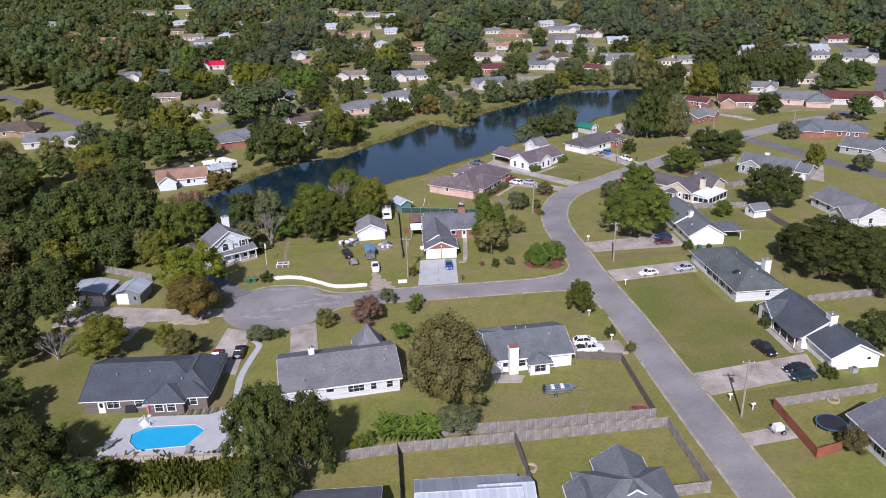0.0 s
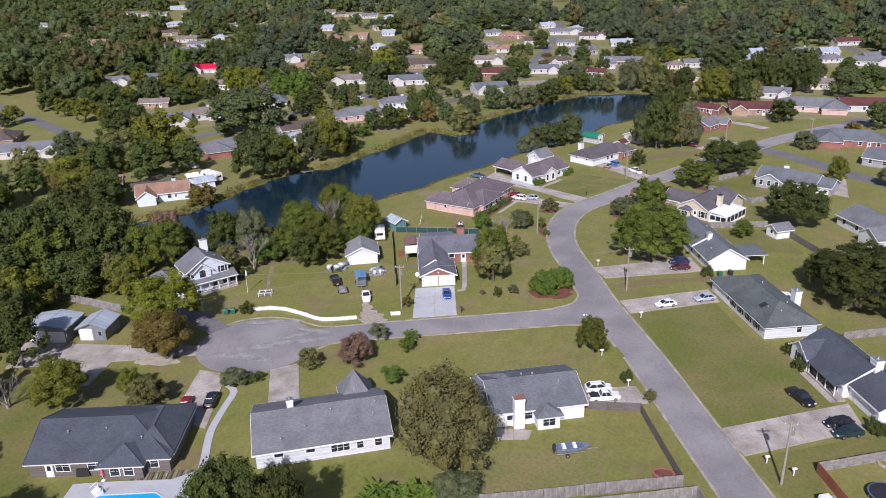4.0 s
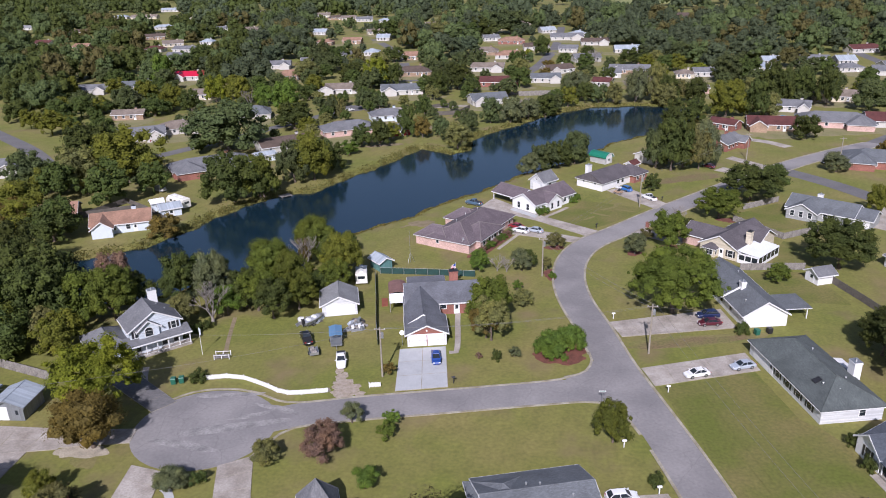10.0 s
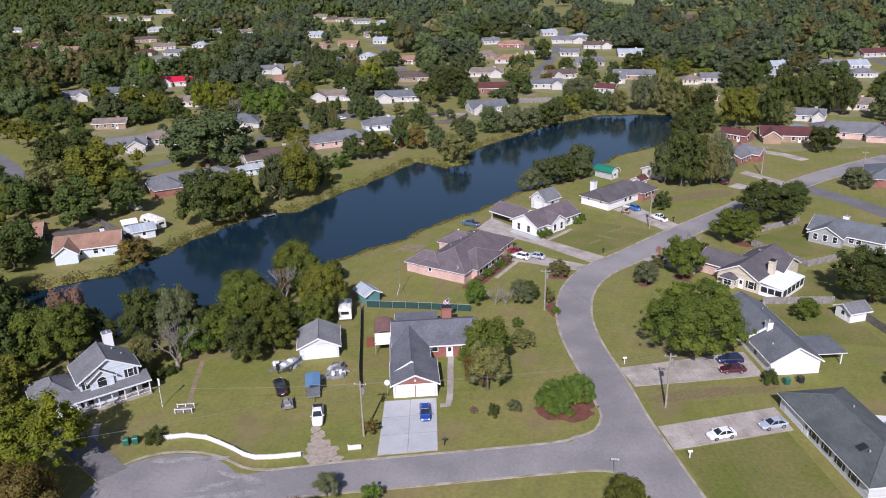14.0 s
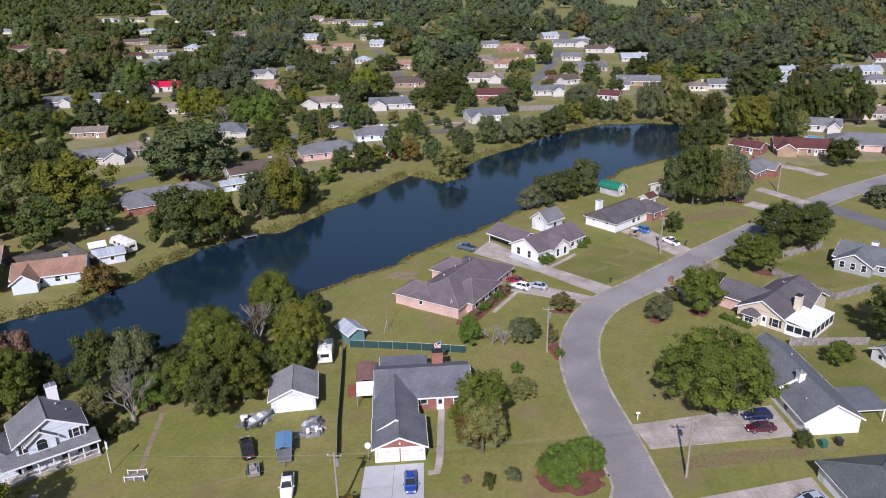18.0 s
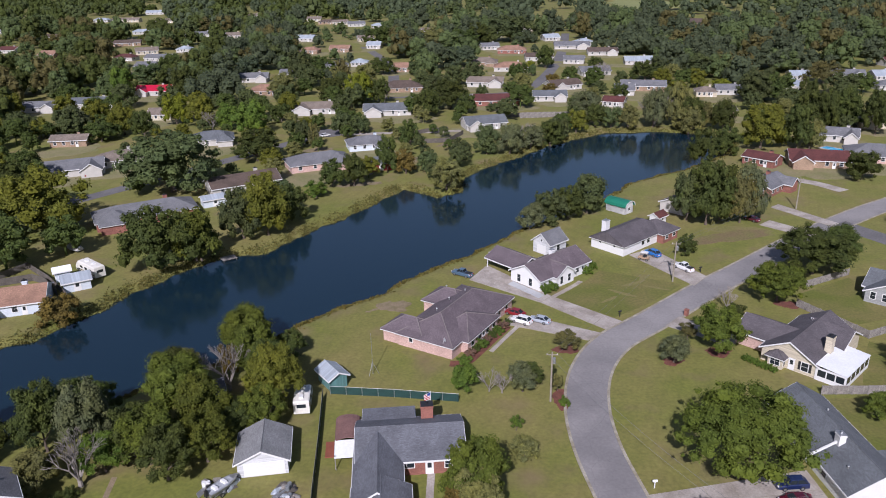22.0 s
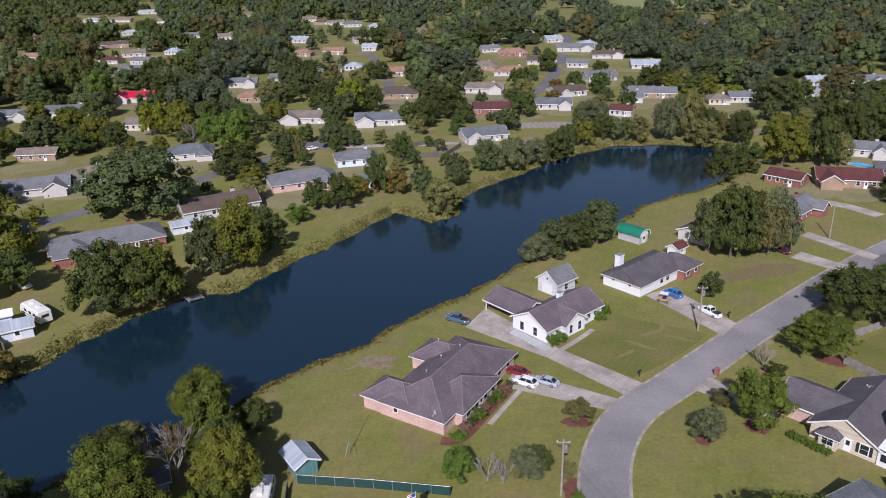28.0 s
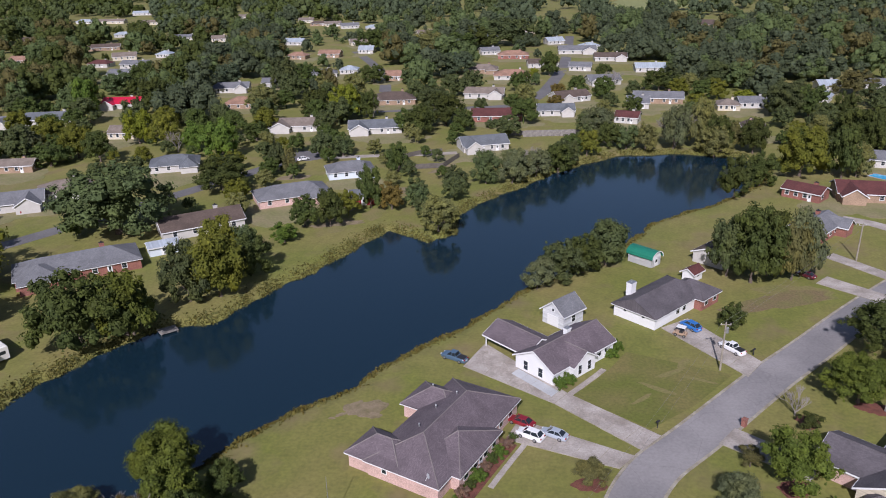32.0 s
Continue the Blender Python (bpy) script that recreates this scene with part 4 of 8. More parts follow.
# cream house with a white patio roof
h = house(51.6, 191.6, 48, "cream and brick house with a charcoal roof and white patio cover", [(0, 0, 15.4, 8.8, 0, "gable", 2.5, 4.9), (-1.4, 5.6, 9.0, 7.6, 90, "gable", 2.5, 4.2, PINK_BRICK), (3.6, -2.4, 6.0, 8.0, 90, "gable", 2.5, 4.6), (-8.2, 1.6, 1.3, 2.4, 0, "hip", 2.2, 2.9)], CREAM, ROOF_CHAR,
          openings=row(0, "l", (2.7,), "shutters", 1.1, 1.5, 0.6) + row(3, "l", (0,), w=1.5, h=1.3, sill=0.6) + row(3, "f", (0,), w=0.6, h=1.3, sill=0.6) + row(3, "b", (0,), w=0.6, h=1.3, sill=0.6) + row(0, "l", (0.6,), "door", 1.0, 2.0, 0.05) + row(1, "r", (1.4, -1.4)) + row(0, "r", (0,)))
chimney(h, -2.6, -4.2, 5.6, 1.3, CREAM, DARK, 0, "cream boarded chimney")
part("patio_roof", Shape().prism([(-4.3, 2.75), (-9.2, 2.3), (-9.2, 2.2), (-4.3, 2.65)], -8.0, 1.8, "x"), WHITE_METAL, h, "white metal patio roof")
for k in range(6):
    part("patio_post", Shape().box(-7.8 + 1.9 * k - 0.06, -7.8 + 1.9 * k + 0.06, -9.1, -8.98, 0, 2.25), WHITE, h)
    if k < 5:
        part("screen", Shape().box(-7.7 + 1.9 * k, -6.0 + 1.9 * k, -9.06, -9.02, 0.6, 2.1), GLASS, h, "dark insect screen")
part("patio_wall", Shape().box(-7.8, 1.7, -9.1, -9.0, 0, 0.6).box(-7.9, -7.8, -9.1, -4.4, 0, 2.2), WHITE, h)
for k in range(3):
    part("patio_window", Shape().box(-7.94, -7.9, -8.8 + 1.4 * k, -7.6 + 1.4 * k, 0.8, 1.9), GLASS, h, "dark insect screen")
vents(h, ((4, 1.5, 4.2),))
# grey house behind it
h = house(79.0, 213.2, -38, "pale grey house with a blue-grey roof and white garage", [(0, 0, 15.5, 8.4, 0, "gable", 2.4, 4.5), (-3.4, -3.0, 7.0, 7.0, 90, "gable", 2.4, 4.3), (8.6, -0.5, 6.5, 7.0, 0, "gable", 2.4, 4.0)], GREY_SIDING, ROOF_BLUE,
          openings=row(1, "l", (-2.1, 0, 2.1), w=0.9, h=1.4) + row(0, "f", (1.5, 3.0)) + row(2, "f", (0.4,), "garage", 4.8, 2.1, 0.05))
chimney(h, -1.5, 0.6, 5.4, 1.2, WHITE, STEEL, 3.4)
# L-shaped brick house with the wide driveway
h = house(-12.0, 161.0, 9, "L-shaped brick house with slate roof, gabled garage and red chimney", [(-0.4, -0.6, 14.0, 9.4, 0, "gable", 2.5, 4.5), (-4.7, -7.6, 11.4, 5.8, 90, "gable", 2.5, 4.3), (-4.3, -13.8, 6.6, 6.8, 90, "gable", 2.45, 4.0), (-3.2, 4.8, 6.8, 3.0, 0, "flat", 2.7, 2.9)], BRICK, ROOF_SLATE,
          openings=row(0, "f", (-0.6,), w=2.0, h=0.9, sill=1.2) + row(0, "f", (2.4,), "door", 1.1, 2.0, 0.05) + row(0, "f", (4.9,), w=0.9, h=1.2))
m = pose(-4.3, -17.1, 0)
for q in (-1.56, 1.56):
    g = Shape()
    for k in range(4):
        g.box(q - 1.48, q + 1.48, -0.06, 0.0, 0.53 * k + 0.02, 0.53 * k + 0.51)
    part("garage_door", g, WHITE, h, "white panelled garage door", m)
part("gable_trim", Shape().box(-3.4, 3.4, -0.04, -0.005, 2.14, 2.32).box(-3.4, -3.08, -0.04, -0.005, 0, 2.14).box(3.08, 3.4, -0.04, -0.005, 0, 2.14).tube((0, -0.05, 3.0), (0, -0.3, 3.0), 0.12), WHITE, h, "white trim and lamp", m)
part("gable_board", Shape().prism([(-3.2, 2.34), (3.2, 2.34), (0, 3.85)], -0.03, -0.004, "y"), BRICK, h, "red gable boarding", m)
chimney(h, 2.2, 3.4, 5.2, 1.7, BRICK, DARK, 2.8, "red brick chimney")
part("dish_pole", Shape().tube((0, 0, 0), (0, 0, 2.6), 0.05).tube((0, -0.1, 2.6), (0, -0.22, 2.66), 0.1, 0.42, 14), STEEL, h, "satellite dish on a pole", pose(-8.6, -16.6, 0))
# detached white garage
h = house(-32.0, 157.8, 103, "white gabled garage with a grey roof beside trees", [(0, 0, 6.8, 6.6, 0, "gable", 2.4, 4.0)], SIDING, ROOF_PALE, openings=row(0, "l", (0.2,), "garage", 5.4, 2.1, 0.05), name="garage", category="garage")
# pink brick house with plum roof
h = house(-8.8, 199.0, 63.4, "wide pink brick house with a weathered plum hipped roof", [(0, -0.7, 22.6, 11.0, 0, "hip", 2.5, 5.1), (-8.2, 4.0, 8.2, 5.8, 90, "hip", 2.5, 4.3), (5.4, 4.0, 8.2, 6.2, 90, "hip", 2.5, 4.3), (-2.7, -4.2, 6.6, 11.0, 90, "hip", 2.5, 4.6)], PINK_BRICK, ROOF_PURPLE,
          openings=row(3, "l", (-3.8, -1.2, 1.6, 4.0)) + row(0, "f", (6.0, 9.0)) + row(0, "l", (-2.8,), w=0.7, h=0.8, sill=1.2) + row(1, "f", (1.0,), w=0.7, h=0.8, sill=1.2) + row(1, "r", (0,), w=0.7, h=0.8) + row(2, "r", (0,)) + row(3, "l", (0.2,), "door", 1.0, 2.0, 0.05))
vents(h, ((-4, 1.2, 4.6), (1.0, 1.6, 4.6), (5.2, 0.6, 4.8), (6.0, 5.2, 4.2)))
part("satellite_dish", Shape().tube((0, 0, 0), (0.1, -0.2, 0.7), 0.03).tube((0.1, -0.2, 0.7), (0.14, -0.32, 0.76), 0.08, 0.38, 14), WHITE, h, "white satellite dish", pose(-11.3, -4.4, 2.6))
# white house with two gables and carport
h = house(9.6, 222.0, 46, "white house with plum-grey roof, two front gables and a carport", [(0.6, 0, 15.4, 8.2, 0, "gable", 2.5, 4.7), (-0.6, -2.3, 5.6, 5.4, 90, "gable", 2.5, 4.2), (-2.4, 7.8, 9.6, 6.8, 90, "gable", 2.4, 4.0, None), (-2.4, 4.4, 0.8, 6.4, 90, "flat", 2.3, 2.4)], WHITE, ROOF_PURPLE,
          openings=row(0, "l", (-1.8, 1.4), w=0.9, h=1.6, sill=0.5) + row(1, "l", (-1.2, 1.2), w=0.8, h=1.6, sill=0.5) + row(0, "f", (5.6,), "door", 1.0, 2.0, 0.05) + row(0, "f", (3.8,))  + row(0, "b", (-4.6,), "door", 1.0, 2.0, 0.05))
chimney(h, 1.6, 0.6, 5.5, 1.0, WHITE, STEEL, 3.8, "white boarded chimney")
vents(h, ((4, 1.6, 4.1),))
h = house(10.6, 236.8, 46, "tall narrow white outbuilding with a steep grey roof", [(0, 0, 5.6, 5.0, 0, "gable", 2.9, 4.9)], SIDING, ROOF_GREY, openings=row(0, "l", (0,), "garage", 2.6, 2.1, 0.05) + row(0, "l", (0,), w=0.5, h=0.5, sill=3.0) + row(0, "f", (0,)), name="outbuilding", category="outbuilding")
# white and brick house with garage and long roof
h = house(30.4, 243.8, 46, "long white and brick house with a dark plum roof", [(-1.0, 0, 17.6, 9.0, 0, "half", 2.5, 4.6), (6.2, -2.4, 7.4, 6.0, 90, "hip", 2.5, 4.2, BRICK)], WHITE, ROOF_CHAR,
          openings=row(0, "f", (-6.0,), "garage", 4.8, 2.1, 0.05) + row(0, "f", (-1.5, 0.6)) + row(1, "l", (-1.5, 1.5)) + row(0, "l", (-2, 2), w=0.6, h=0.5, sill=1.6))
chimney(h, -4.8, 4.4, 5.2, 1.5, WHITE, STEEL, 0, "broad white chimney")
# two-storey house with wraparound porch
h = house(-64.2, 144.4, 40, "two-storey white house with grey roofs and a wraparound porch", [(0.2, -2.5, 6.2, 8.6, 90, "gable", 4.9, 7.5), (-1.0, -5.5, 1.0, 3.4, 90, "gable", 4.9, 6.2), (-7.4, -1.4, 8.0, 6.0, 90, "hip", 2.6, 4.5)], BLUE_SIDING, ROOF_GREY,
          openings=row(0, "l", (-3.1, 3.1), "shutters", 0.8, 1.3, 3.4) + row(1, "l", (0,), w=1.3, h=1.0, sill=3.3) + row(0, "l", (-3.2, -1.2, 1.2, 3.2), w=0.9, h=1.6, sill=0.7) + row(0, "f", (0, 1.8), w=0.9, h=1.3, sill=3.3) + row(0, "b", (0,), w=0.9, h=1.3, sill=3.3))
arch = [(0.66 * math.cos(q * math.pi / 10), 4.32 + 0.55 * math.sin(q * math.pi / 10)) for q in range(11)]
part("arched_pane", Shape().prism(arch, -6.06, -6.01, "y"), GLASS, h, "dark arched window head", pose(-1.0, 0, 0))
part("arch_trim", Shape().prism([(q * 1.14, 4.3 + (z - 4.3) * 1.16) for q, z in arch], -6.03, -5.99, "y"), WHITE, h, "white arched trim", pose(-1.0, 0, 0))
part("porch_roof", Shape().prism([(-4.9, 3.5), (-7.3, 2.65), (-7.3, 2.45), (-4.9, 3.3)], -6.2, 5.8, "x"), ROOF_GREY, h, "sloping grey porch roof")
part("porch_gutter", Shape().box(-6.25, 5.85, -7.42, -7.31, 2.44, 2.66), WHITE, h, "white porch edge")
part("porch_deck", Shape().box(-6.0, 5.6, -7.1, -5.0, -0.2, 0.4), CONCRETE, h)
for k in range(7):
    part("porch_post", Shape().box(-5.8 + 1.87 * k - 0.08, -5.8 + 1.87 * k + 0.08, -7.05, -6.9, 0.35, 2.5), WHITE, h)
    if k < 6:
        bow = [(0.93 * math.cos(q * math.pi / 8), 2.1 + 0.32 * math.sin(q * math.pi / 8)) for q in range(9)]
        part("porch_arch", Shape().prism([(0.93, 2.5), *bow, (-0.93, 2.5)], -7.02, -6.94, "y"), WHITE, h, "", pose(-4.865 + 1.87 * k, 0, 0))
        part("porch_rail", Shape().box(-0.85, 0.85, -7.0, -6.94, 1.15, 1.22).box(-0.85, 0.85, -7.0, -6.94, 0.5, 0.56), WHITE, h, "", pose(-4.865 + 1.87 * k, 0, 0))
chimney(h, 2.0, 1.0, 8.7, 1.4, WHITE, STEEL, 0, "tall white boarded chimney")
vents(h, ((2.0, -1.0, 6.5), (3.0, -2.4, 5.9)))
# metal garages
for x, y, ang, ln, wd, e, r in ((-81.8, 120.0, 91, 5.8, 7.6, 2.9, 3.5), (-73.9, 120.8, 91, 5.2, 5.0, 2.5, 3.5)):
    house(x, y, ang, "steel-grey metal garage with white roller doors", [(0, 0, ln, wd, 0, "gable", e, r)], SHED_GREY, ROOF_METAL, trim=SHED_GREY,
          openings=row(0, "l", (-wd * 0.22,), "garage", 3.0 if wd > 7 else 2.4, 2.3, 0.05) + (row(0, "l", (wd * 0.25,), "garage", 3.0, 2.2, 0.05) if wd > 7 else row(0, "l", (wd * 0.3,), "door", 0.9, 2.0, 0.05)), name="metal_garage", category="garage", group="metal garages")
# houses at the bottom of the slope and at the right-hand edge
house(-3.4, 61.0, 8, "low house with a pale blue-grey gabled roof", [(0, 0, 12.0, 9.0, 0, "gable", 2.5, 4.3), (4.6, 1.0, 6.0, 6.0, 0, "gable", 2.5, 4.1)], SIDING, ROOF_METAL)
house(15.6, 63.6, 8, "house with a grey cross-gabled roof and white gable", [(0, 0, 11.0, 8.6, 0, "hip", 2.5, 4.5), (0.5, 2.6, 8.0, 6.0, 90, "gable", 2.5, 4.5), (-5.4, -0.5, 5.0, 3.2, 90, "gable", 2.5, 3.6)], SIDING, ROOF_BLUE, openings=row(0, "f", (-2, 2)))
house(54.2, 76.6, 101, "white house with a dark blue-grey roof behind a red fence", [(0, 0, 12.0, 9.0, 0, "gable", 2.5, 4.6)], SIDING, ROOF_SLATE, openings=row(0, "b", (-3, 0.5, 3.6), "shutters", 0.9, 1.3, 0.8))
house(-20.0, 58.5, 8, "house with a dark slate roof among mown lawns", [(0, 0, 12.0, 8.0, 0, "gable", 2.4, 4.0)], SIDING, ROOF_SLATE)


def far_house(x, y, ang, ln, wd, roof, wall, label, kind="gable", wing=0.0, name="house"):
    """A house across the pond or beyond: body, wing, roof, windows and door."""
    blocks = [(0, 0, ln, wd, 0, kind, 2.5, 2.5 + wd * 0.21)]
    if wing:
        blocks.append((wing * ln * 0.3, -wd * 0.35, wd * 0.9, ln * 0.34, 90, kind, 2.5, 2.5 + wd * 0.19))
    op = row(0, "f", [ln * k for k in (-0.36, -0.12, 0.12, 0.36)][: 4 if ln > 14 else 3]) + row(0, "l", (wd * 0.2,)) + row(0, "r", (-wd * 0.2,)) + row(0, "f", (ln * 0.24,), "door", 1.0, 2.0, 0.05)
    if y > 285 and -260 < x < 215 and y < 760:
        blot("dry_lawn", x + (x * 3 + y) % 9 - 4, y - 5 - wd * 0.4, ln * 0.75, 8.0 + (x + y) % 5, DRY_GRASS, "dry straw-coloured lawn round a far house", (x * 7) % 40 - 20, 0.05 + 0.0007 * (abs(round(x * 3 + y * 5)) % 40), abs(round(x + y)))
    h = house(x, y, ang, label, blocks, wall, roof, openings=op, name=name, category="house", capped=False)
    if (x * 7 + y) % 3 < 1.6:
        chimney(h, ln * 0.22, wd * 0.12, 2.9 + wd * 0.24, 1.0, wall, DARK, 2.5)
    return h


far_house(-94.5, 256.5, 33, 25, 10.5, ROOF_GREY, BRICK, "long brick ranch house with a grey roof by the pond", "hip", -1)
far_house(-77.5, 284.5, 34, 20, 10, ROOF_BROWN, DULL_WHITE, "white house with a brown roof near the shore", "gable", 0)
far_house(-60.5, 309.0, 28, 20, 10.5, ROOF_GREY, PINK_BRICK, "pink brick house with a grey hipped roof", "hip", 1)
far_house(-48.8, 334.0, 20, 14, 9, ROOF_GREY, BLUEWHITE, "pale blue house with a grey hipped roof", "hip", 1)
far_house(-97.5, 202.5, 22, 14, 9, ROOF_SALMON, BLUEWHITE, "pale blue house with a salmon roof on the shore", "gable", -1)
far_house(-119.5, 207.0, 22, 14, 10, ROOF_SALMON, TAN_BRICK, "brick house with an orange-brown roof", "gable", 0)
far_house(-166, 252.5, 18, 22, 10, ROOF_GREY, DULL_WHITE, "long white house with a grey roof", "gable", 1)
far_house(-195, 270.0, 20, 20, 11, ROOF_BROWN, TAN_BRICK, "brick house with a tan-brown roof", "hip", 1)
far_house(-129.0, 312.0, 30, 14, 10, ROOF_TAN, DULL_WHITE, "white house with a pinkish tan roof", "hip", 1)
far_house(-138.5, 300.0, 25, 18, 10, ROOF_GREY, DULL_WHITE, "white house with a grey roof and red car", "gable", 1)
far_house(-108.0, 341.0, 20, 15, 10, ROOF_BLUE, DULL_WHITE, "white house with a slate roof and brick chimney", "hip", 1)
far_house(-161.0, 338.0, 10, 13, 7, ROOF_TAN, TAN_BRICK, "low house with a flat tan roof", "gable", 0)
far_house(-176.5, 445.0, 5, 17, 10, ROOF_RED, DULL_WHITE, "white house with a bright red roof", "gable", -1)
far_house(-191.5, 412.0, 12, 21, 10, ROOF_BLUE, DULL_WHITE, "white house with a dark slate roof", "gable", 0)
far_house(-212.0, 403.0, 10, 16, 9, ROOF_GREY, DULL_WHITE, "white house with a grey roof", "gable", 1)
far_house(-81.5, 398.0, 6, 22, 10, ROOF_TAN, DULL_WHITE, "long white house with a tan roof", "gable", -1)
far_house(-50.5, 394.0, 8, 20, 10, ROOF_BLUE, DULL_WHITE, "white house with slate roof beside a bare lawn", "gable", -1)
far_house(-118.5, 444.0, 4, 17, 11, ROOF_SALMON, TAN_BRICK, "brick house with a salmon roof", "hip", 0)
far_house(-139.0, 485.0, 10, 17, 10, ROOF_GREY, DULL_WHITE, "white house with a pale grey roof", "gable", 1)
far_house(-52.0, 452.0, 8, 20, 12, ROOF_BROWN, TAN_BRICK, "brick house with a brown hipped roof", "hip", 0)
far_house(-10.5, 465.0, -4, 18, 10, ROOF_TAN, DULL_WHITE, "white house with a tan roof across the pond", "gable", 1)
far_house(-4.5, 415.0, 4, 20, 10, ROOF_MAROON, BRICK, "brick house with a maroon roof", "gable", 0)
far_house(-8.5, 367.5, 18, 16, 10, ROOF_BLUE, DULL_WHITE, "white house with a slate roof and blue tarpaulin", "gable", -1)
far_house(2.5, 518.0, 0, 19, 11, ROOF_SALMON, DULL_WHITE, "white house with a pinkish roof", "hip", 1)
far_house(3.5, 598.0, 0, 19, 11, ROOF_SALMON, BRICK, "brick house with a salmon roof", "hip", 0)
far_house(28.0, 455.0, 25, 16, 10, ROOF_BROWN, DULL_WHITE, "white house with a brown roof and open carport", "gable", -1)
far_house(45.0, 619.0, 0, 24, 11, ROOF_GREY, DULL_WHITE, "large pale house with a light roof", "gable", 1)
far_house(62.0, 584.0, 0, 19, 10, ROOF_BROWN, DULL_WHITE, "white house with a brown roof", "gable", 1)
far_house(66.5, 451.0, -8, 21, 10, ROOF_GREY, TAN_BRICK, "brick house with a grey roof", "gable", 0)
far_house(47.5, 410.0, -20, 9, 8, ROOF_MAROON, DULL_WHITE, "small house with a maroon roof", "gable", 0)
far_house(90.0, 391.0, 80, 9, 8, ROOF_BROWN, PINK_BRICK, "pink brick house behind trees", "gable", 0)
far_house(20.0, 560.0, 5, 17, 10, ROOF_BROWN, DULL_WHITE, "white house with a brown roof in an open lawn", "gable", 1)
far_house(-14.0, 540.0, 0, 17, 10, ROOF_TAN, TAN_BRICK, "brick house with a tan roof in an open lawn", "hip", 1)
far_house(48.0, 500.0, 10, 16, 10, ROOF_GREY, DULL_WHITE, "white house with a pale roof near a street", "gable", -1)
far_house(78.0, 540.0, 0, 16, 10, ROOF_METAL, DULL_WHITE, "white house with a bright metal roof", "gable", 0)
far_house(20.0, 425.0, 2, 15, 9, ROOF_BLUE, DULL_WHITE, "white house with a slate roof behind shore trees", "gable", 1)
far_house(104.0, 439.0, 0, 13, 9, ROOF_GREY, DULL_WHITE, "white house behind trees", "gable", 0)
far_house(166.0, 781.0, -10, 24, 14, ROOF_BROWN, TAN_BRICK, "large brick house in woods", "hip", 1)
far_house(135.0, 450.0, 60, 12, 9, ROOF_METAL, DULL_WHITE, "white house with a pale metal roof", "gable", 0)
far_house(173.0, 481.0, -15, 17, 10, ROOF_GREY, DULL_WHITE, "white house with a grey roof", "gable", 1)
far_house(97.5, 313.0, -10, 17, 10, ROOF_MAROON, TAN_BRICK, "tan brick house with a maroon roof", "gable", -1)
far_house(81.0, 313.0, -42, 10, 6.5, ROOF_MAROON, BRICK, "small carport house with a maroon roof", "gable", 0)
far_house(117.0, 346.0, -20, 12, 9, ROOF_GREY, DULL_WHITE, "white house with a grey roof", "gable", 1)
far_house(122.0, 318.0, -15, 26, 12, ROOF_GREY, PINK_BRICK, "broad brick house with a grey hipped roof", "hip", 1)
far_house(73.5, 285.0, 48, 12, 8, ROOF_GREY, BRICK, "brick house with a grey roof behind tall trees", "gable", 1)
far_house(46.5, 267.5, 46, 9, 7, ROOF_BROWN, DULL_WHITE, "white house mostly hidden by tall trees", "gable", 0)
far_house(86.5, 174.0, -75, 18, 10, ROOF_GREY, SIDING, "white house with a grey roof and broad chimney", "gable", 1)
far_house(114.5, 261.0, -20, 22, 11, ROOF_BLUE, BRICK, "brick house with a slate hipped roof", "hip", -1)
far_house(116.5, 233.0, -40, 16, 10, ROOF_BLUE, GREY_SIDING, "grey house with a slate roof", "gable", 1)
far_house(144.0, 317.0, -10, 22, 11, ROOF_MAROON, DULL_WHITE, "white house with a maroon roof", "gable", 1)
far_house(142.0, 368.0, -15, 18, 10, ROOF_TAN, CREAM, "cream house with a tan roof", "gable", -1)
far_house(196.0, 436.0, -15, 18, 10, ROOF_GREY, DULL_WHITE, "white house with a slate roof", "gable", 1)
# rows of houses in the woods beyond
FAR_ROW = ((-483, 779, 24, 0), (-372, 628, 14, 1), (-323, 598, 12, 2), (-442, 900, 17, 3), (-412, 896, 30, 4), (-428, 1005, 22, 3), (-360, 878, 24, 4), (-280, 929, 13, 4), (-229, 715, 13, 4), (-264, 730, 26, 5), (-300, 666, 22, 6), (-258, 612, 15, 4),
           (-257, 578, 14, 1), (-231, 573, 18, 5), (-222, 534, 12, 5), (-234, 622, 10, 3), (-147, 386, 10, 4), (-199, 874, 14, 4), (-178, 838, 16, 6), (-163, 831, 15, 4), (-143, 810, 16, 5), (-115, 793, 20, 3), (-111, 680, 12, 4), (-160, 686, 15, 3),
           (-137, 606, 13, 2), (-117, 614, 14, 2), (-96, 633, 10, 3), (-90, 542, 10, 3), (-120, 499, 14, 5), (-61, 519, 9, 2), (-103, 530, 16, 5), (-12, 619, 12, 5), (33, 672, 12, 3), (55, 641, 12, 3), (41, 546, 12, 5), (56, 440, 9, 5), (92, 434, 9, 4),
           (149, 479, 9, 3), (189, 477, 10, 3), (180, 449, 13, 5), (206, 455, 14, 5), (219, 526, 18, 1), (-12, 700, 14, 3), (14, 742, 14, 4), (-66, 735, 14, 4), (-330, 760, 18, 3), (-390, 720, 16, 6))
FAR_LOOK = ((ROOF_PALE, DULL_WHITE, "pale roof"), (ROOF_MAROON, DULL_WHITE, "maroon roof"), (ROOF_SALMON, TAN_BRICK, "salmon roof"), (ROOF_METAL, DULL_WHITE, "bright metal roof"), (ROOF_TAN, CREAM, "tan roof"), (ROOF_GREY, DULL_WHITE, "grey roof"), (ROOF_BROWN, TAN_BRICK, "brown roof"))
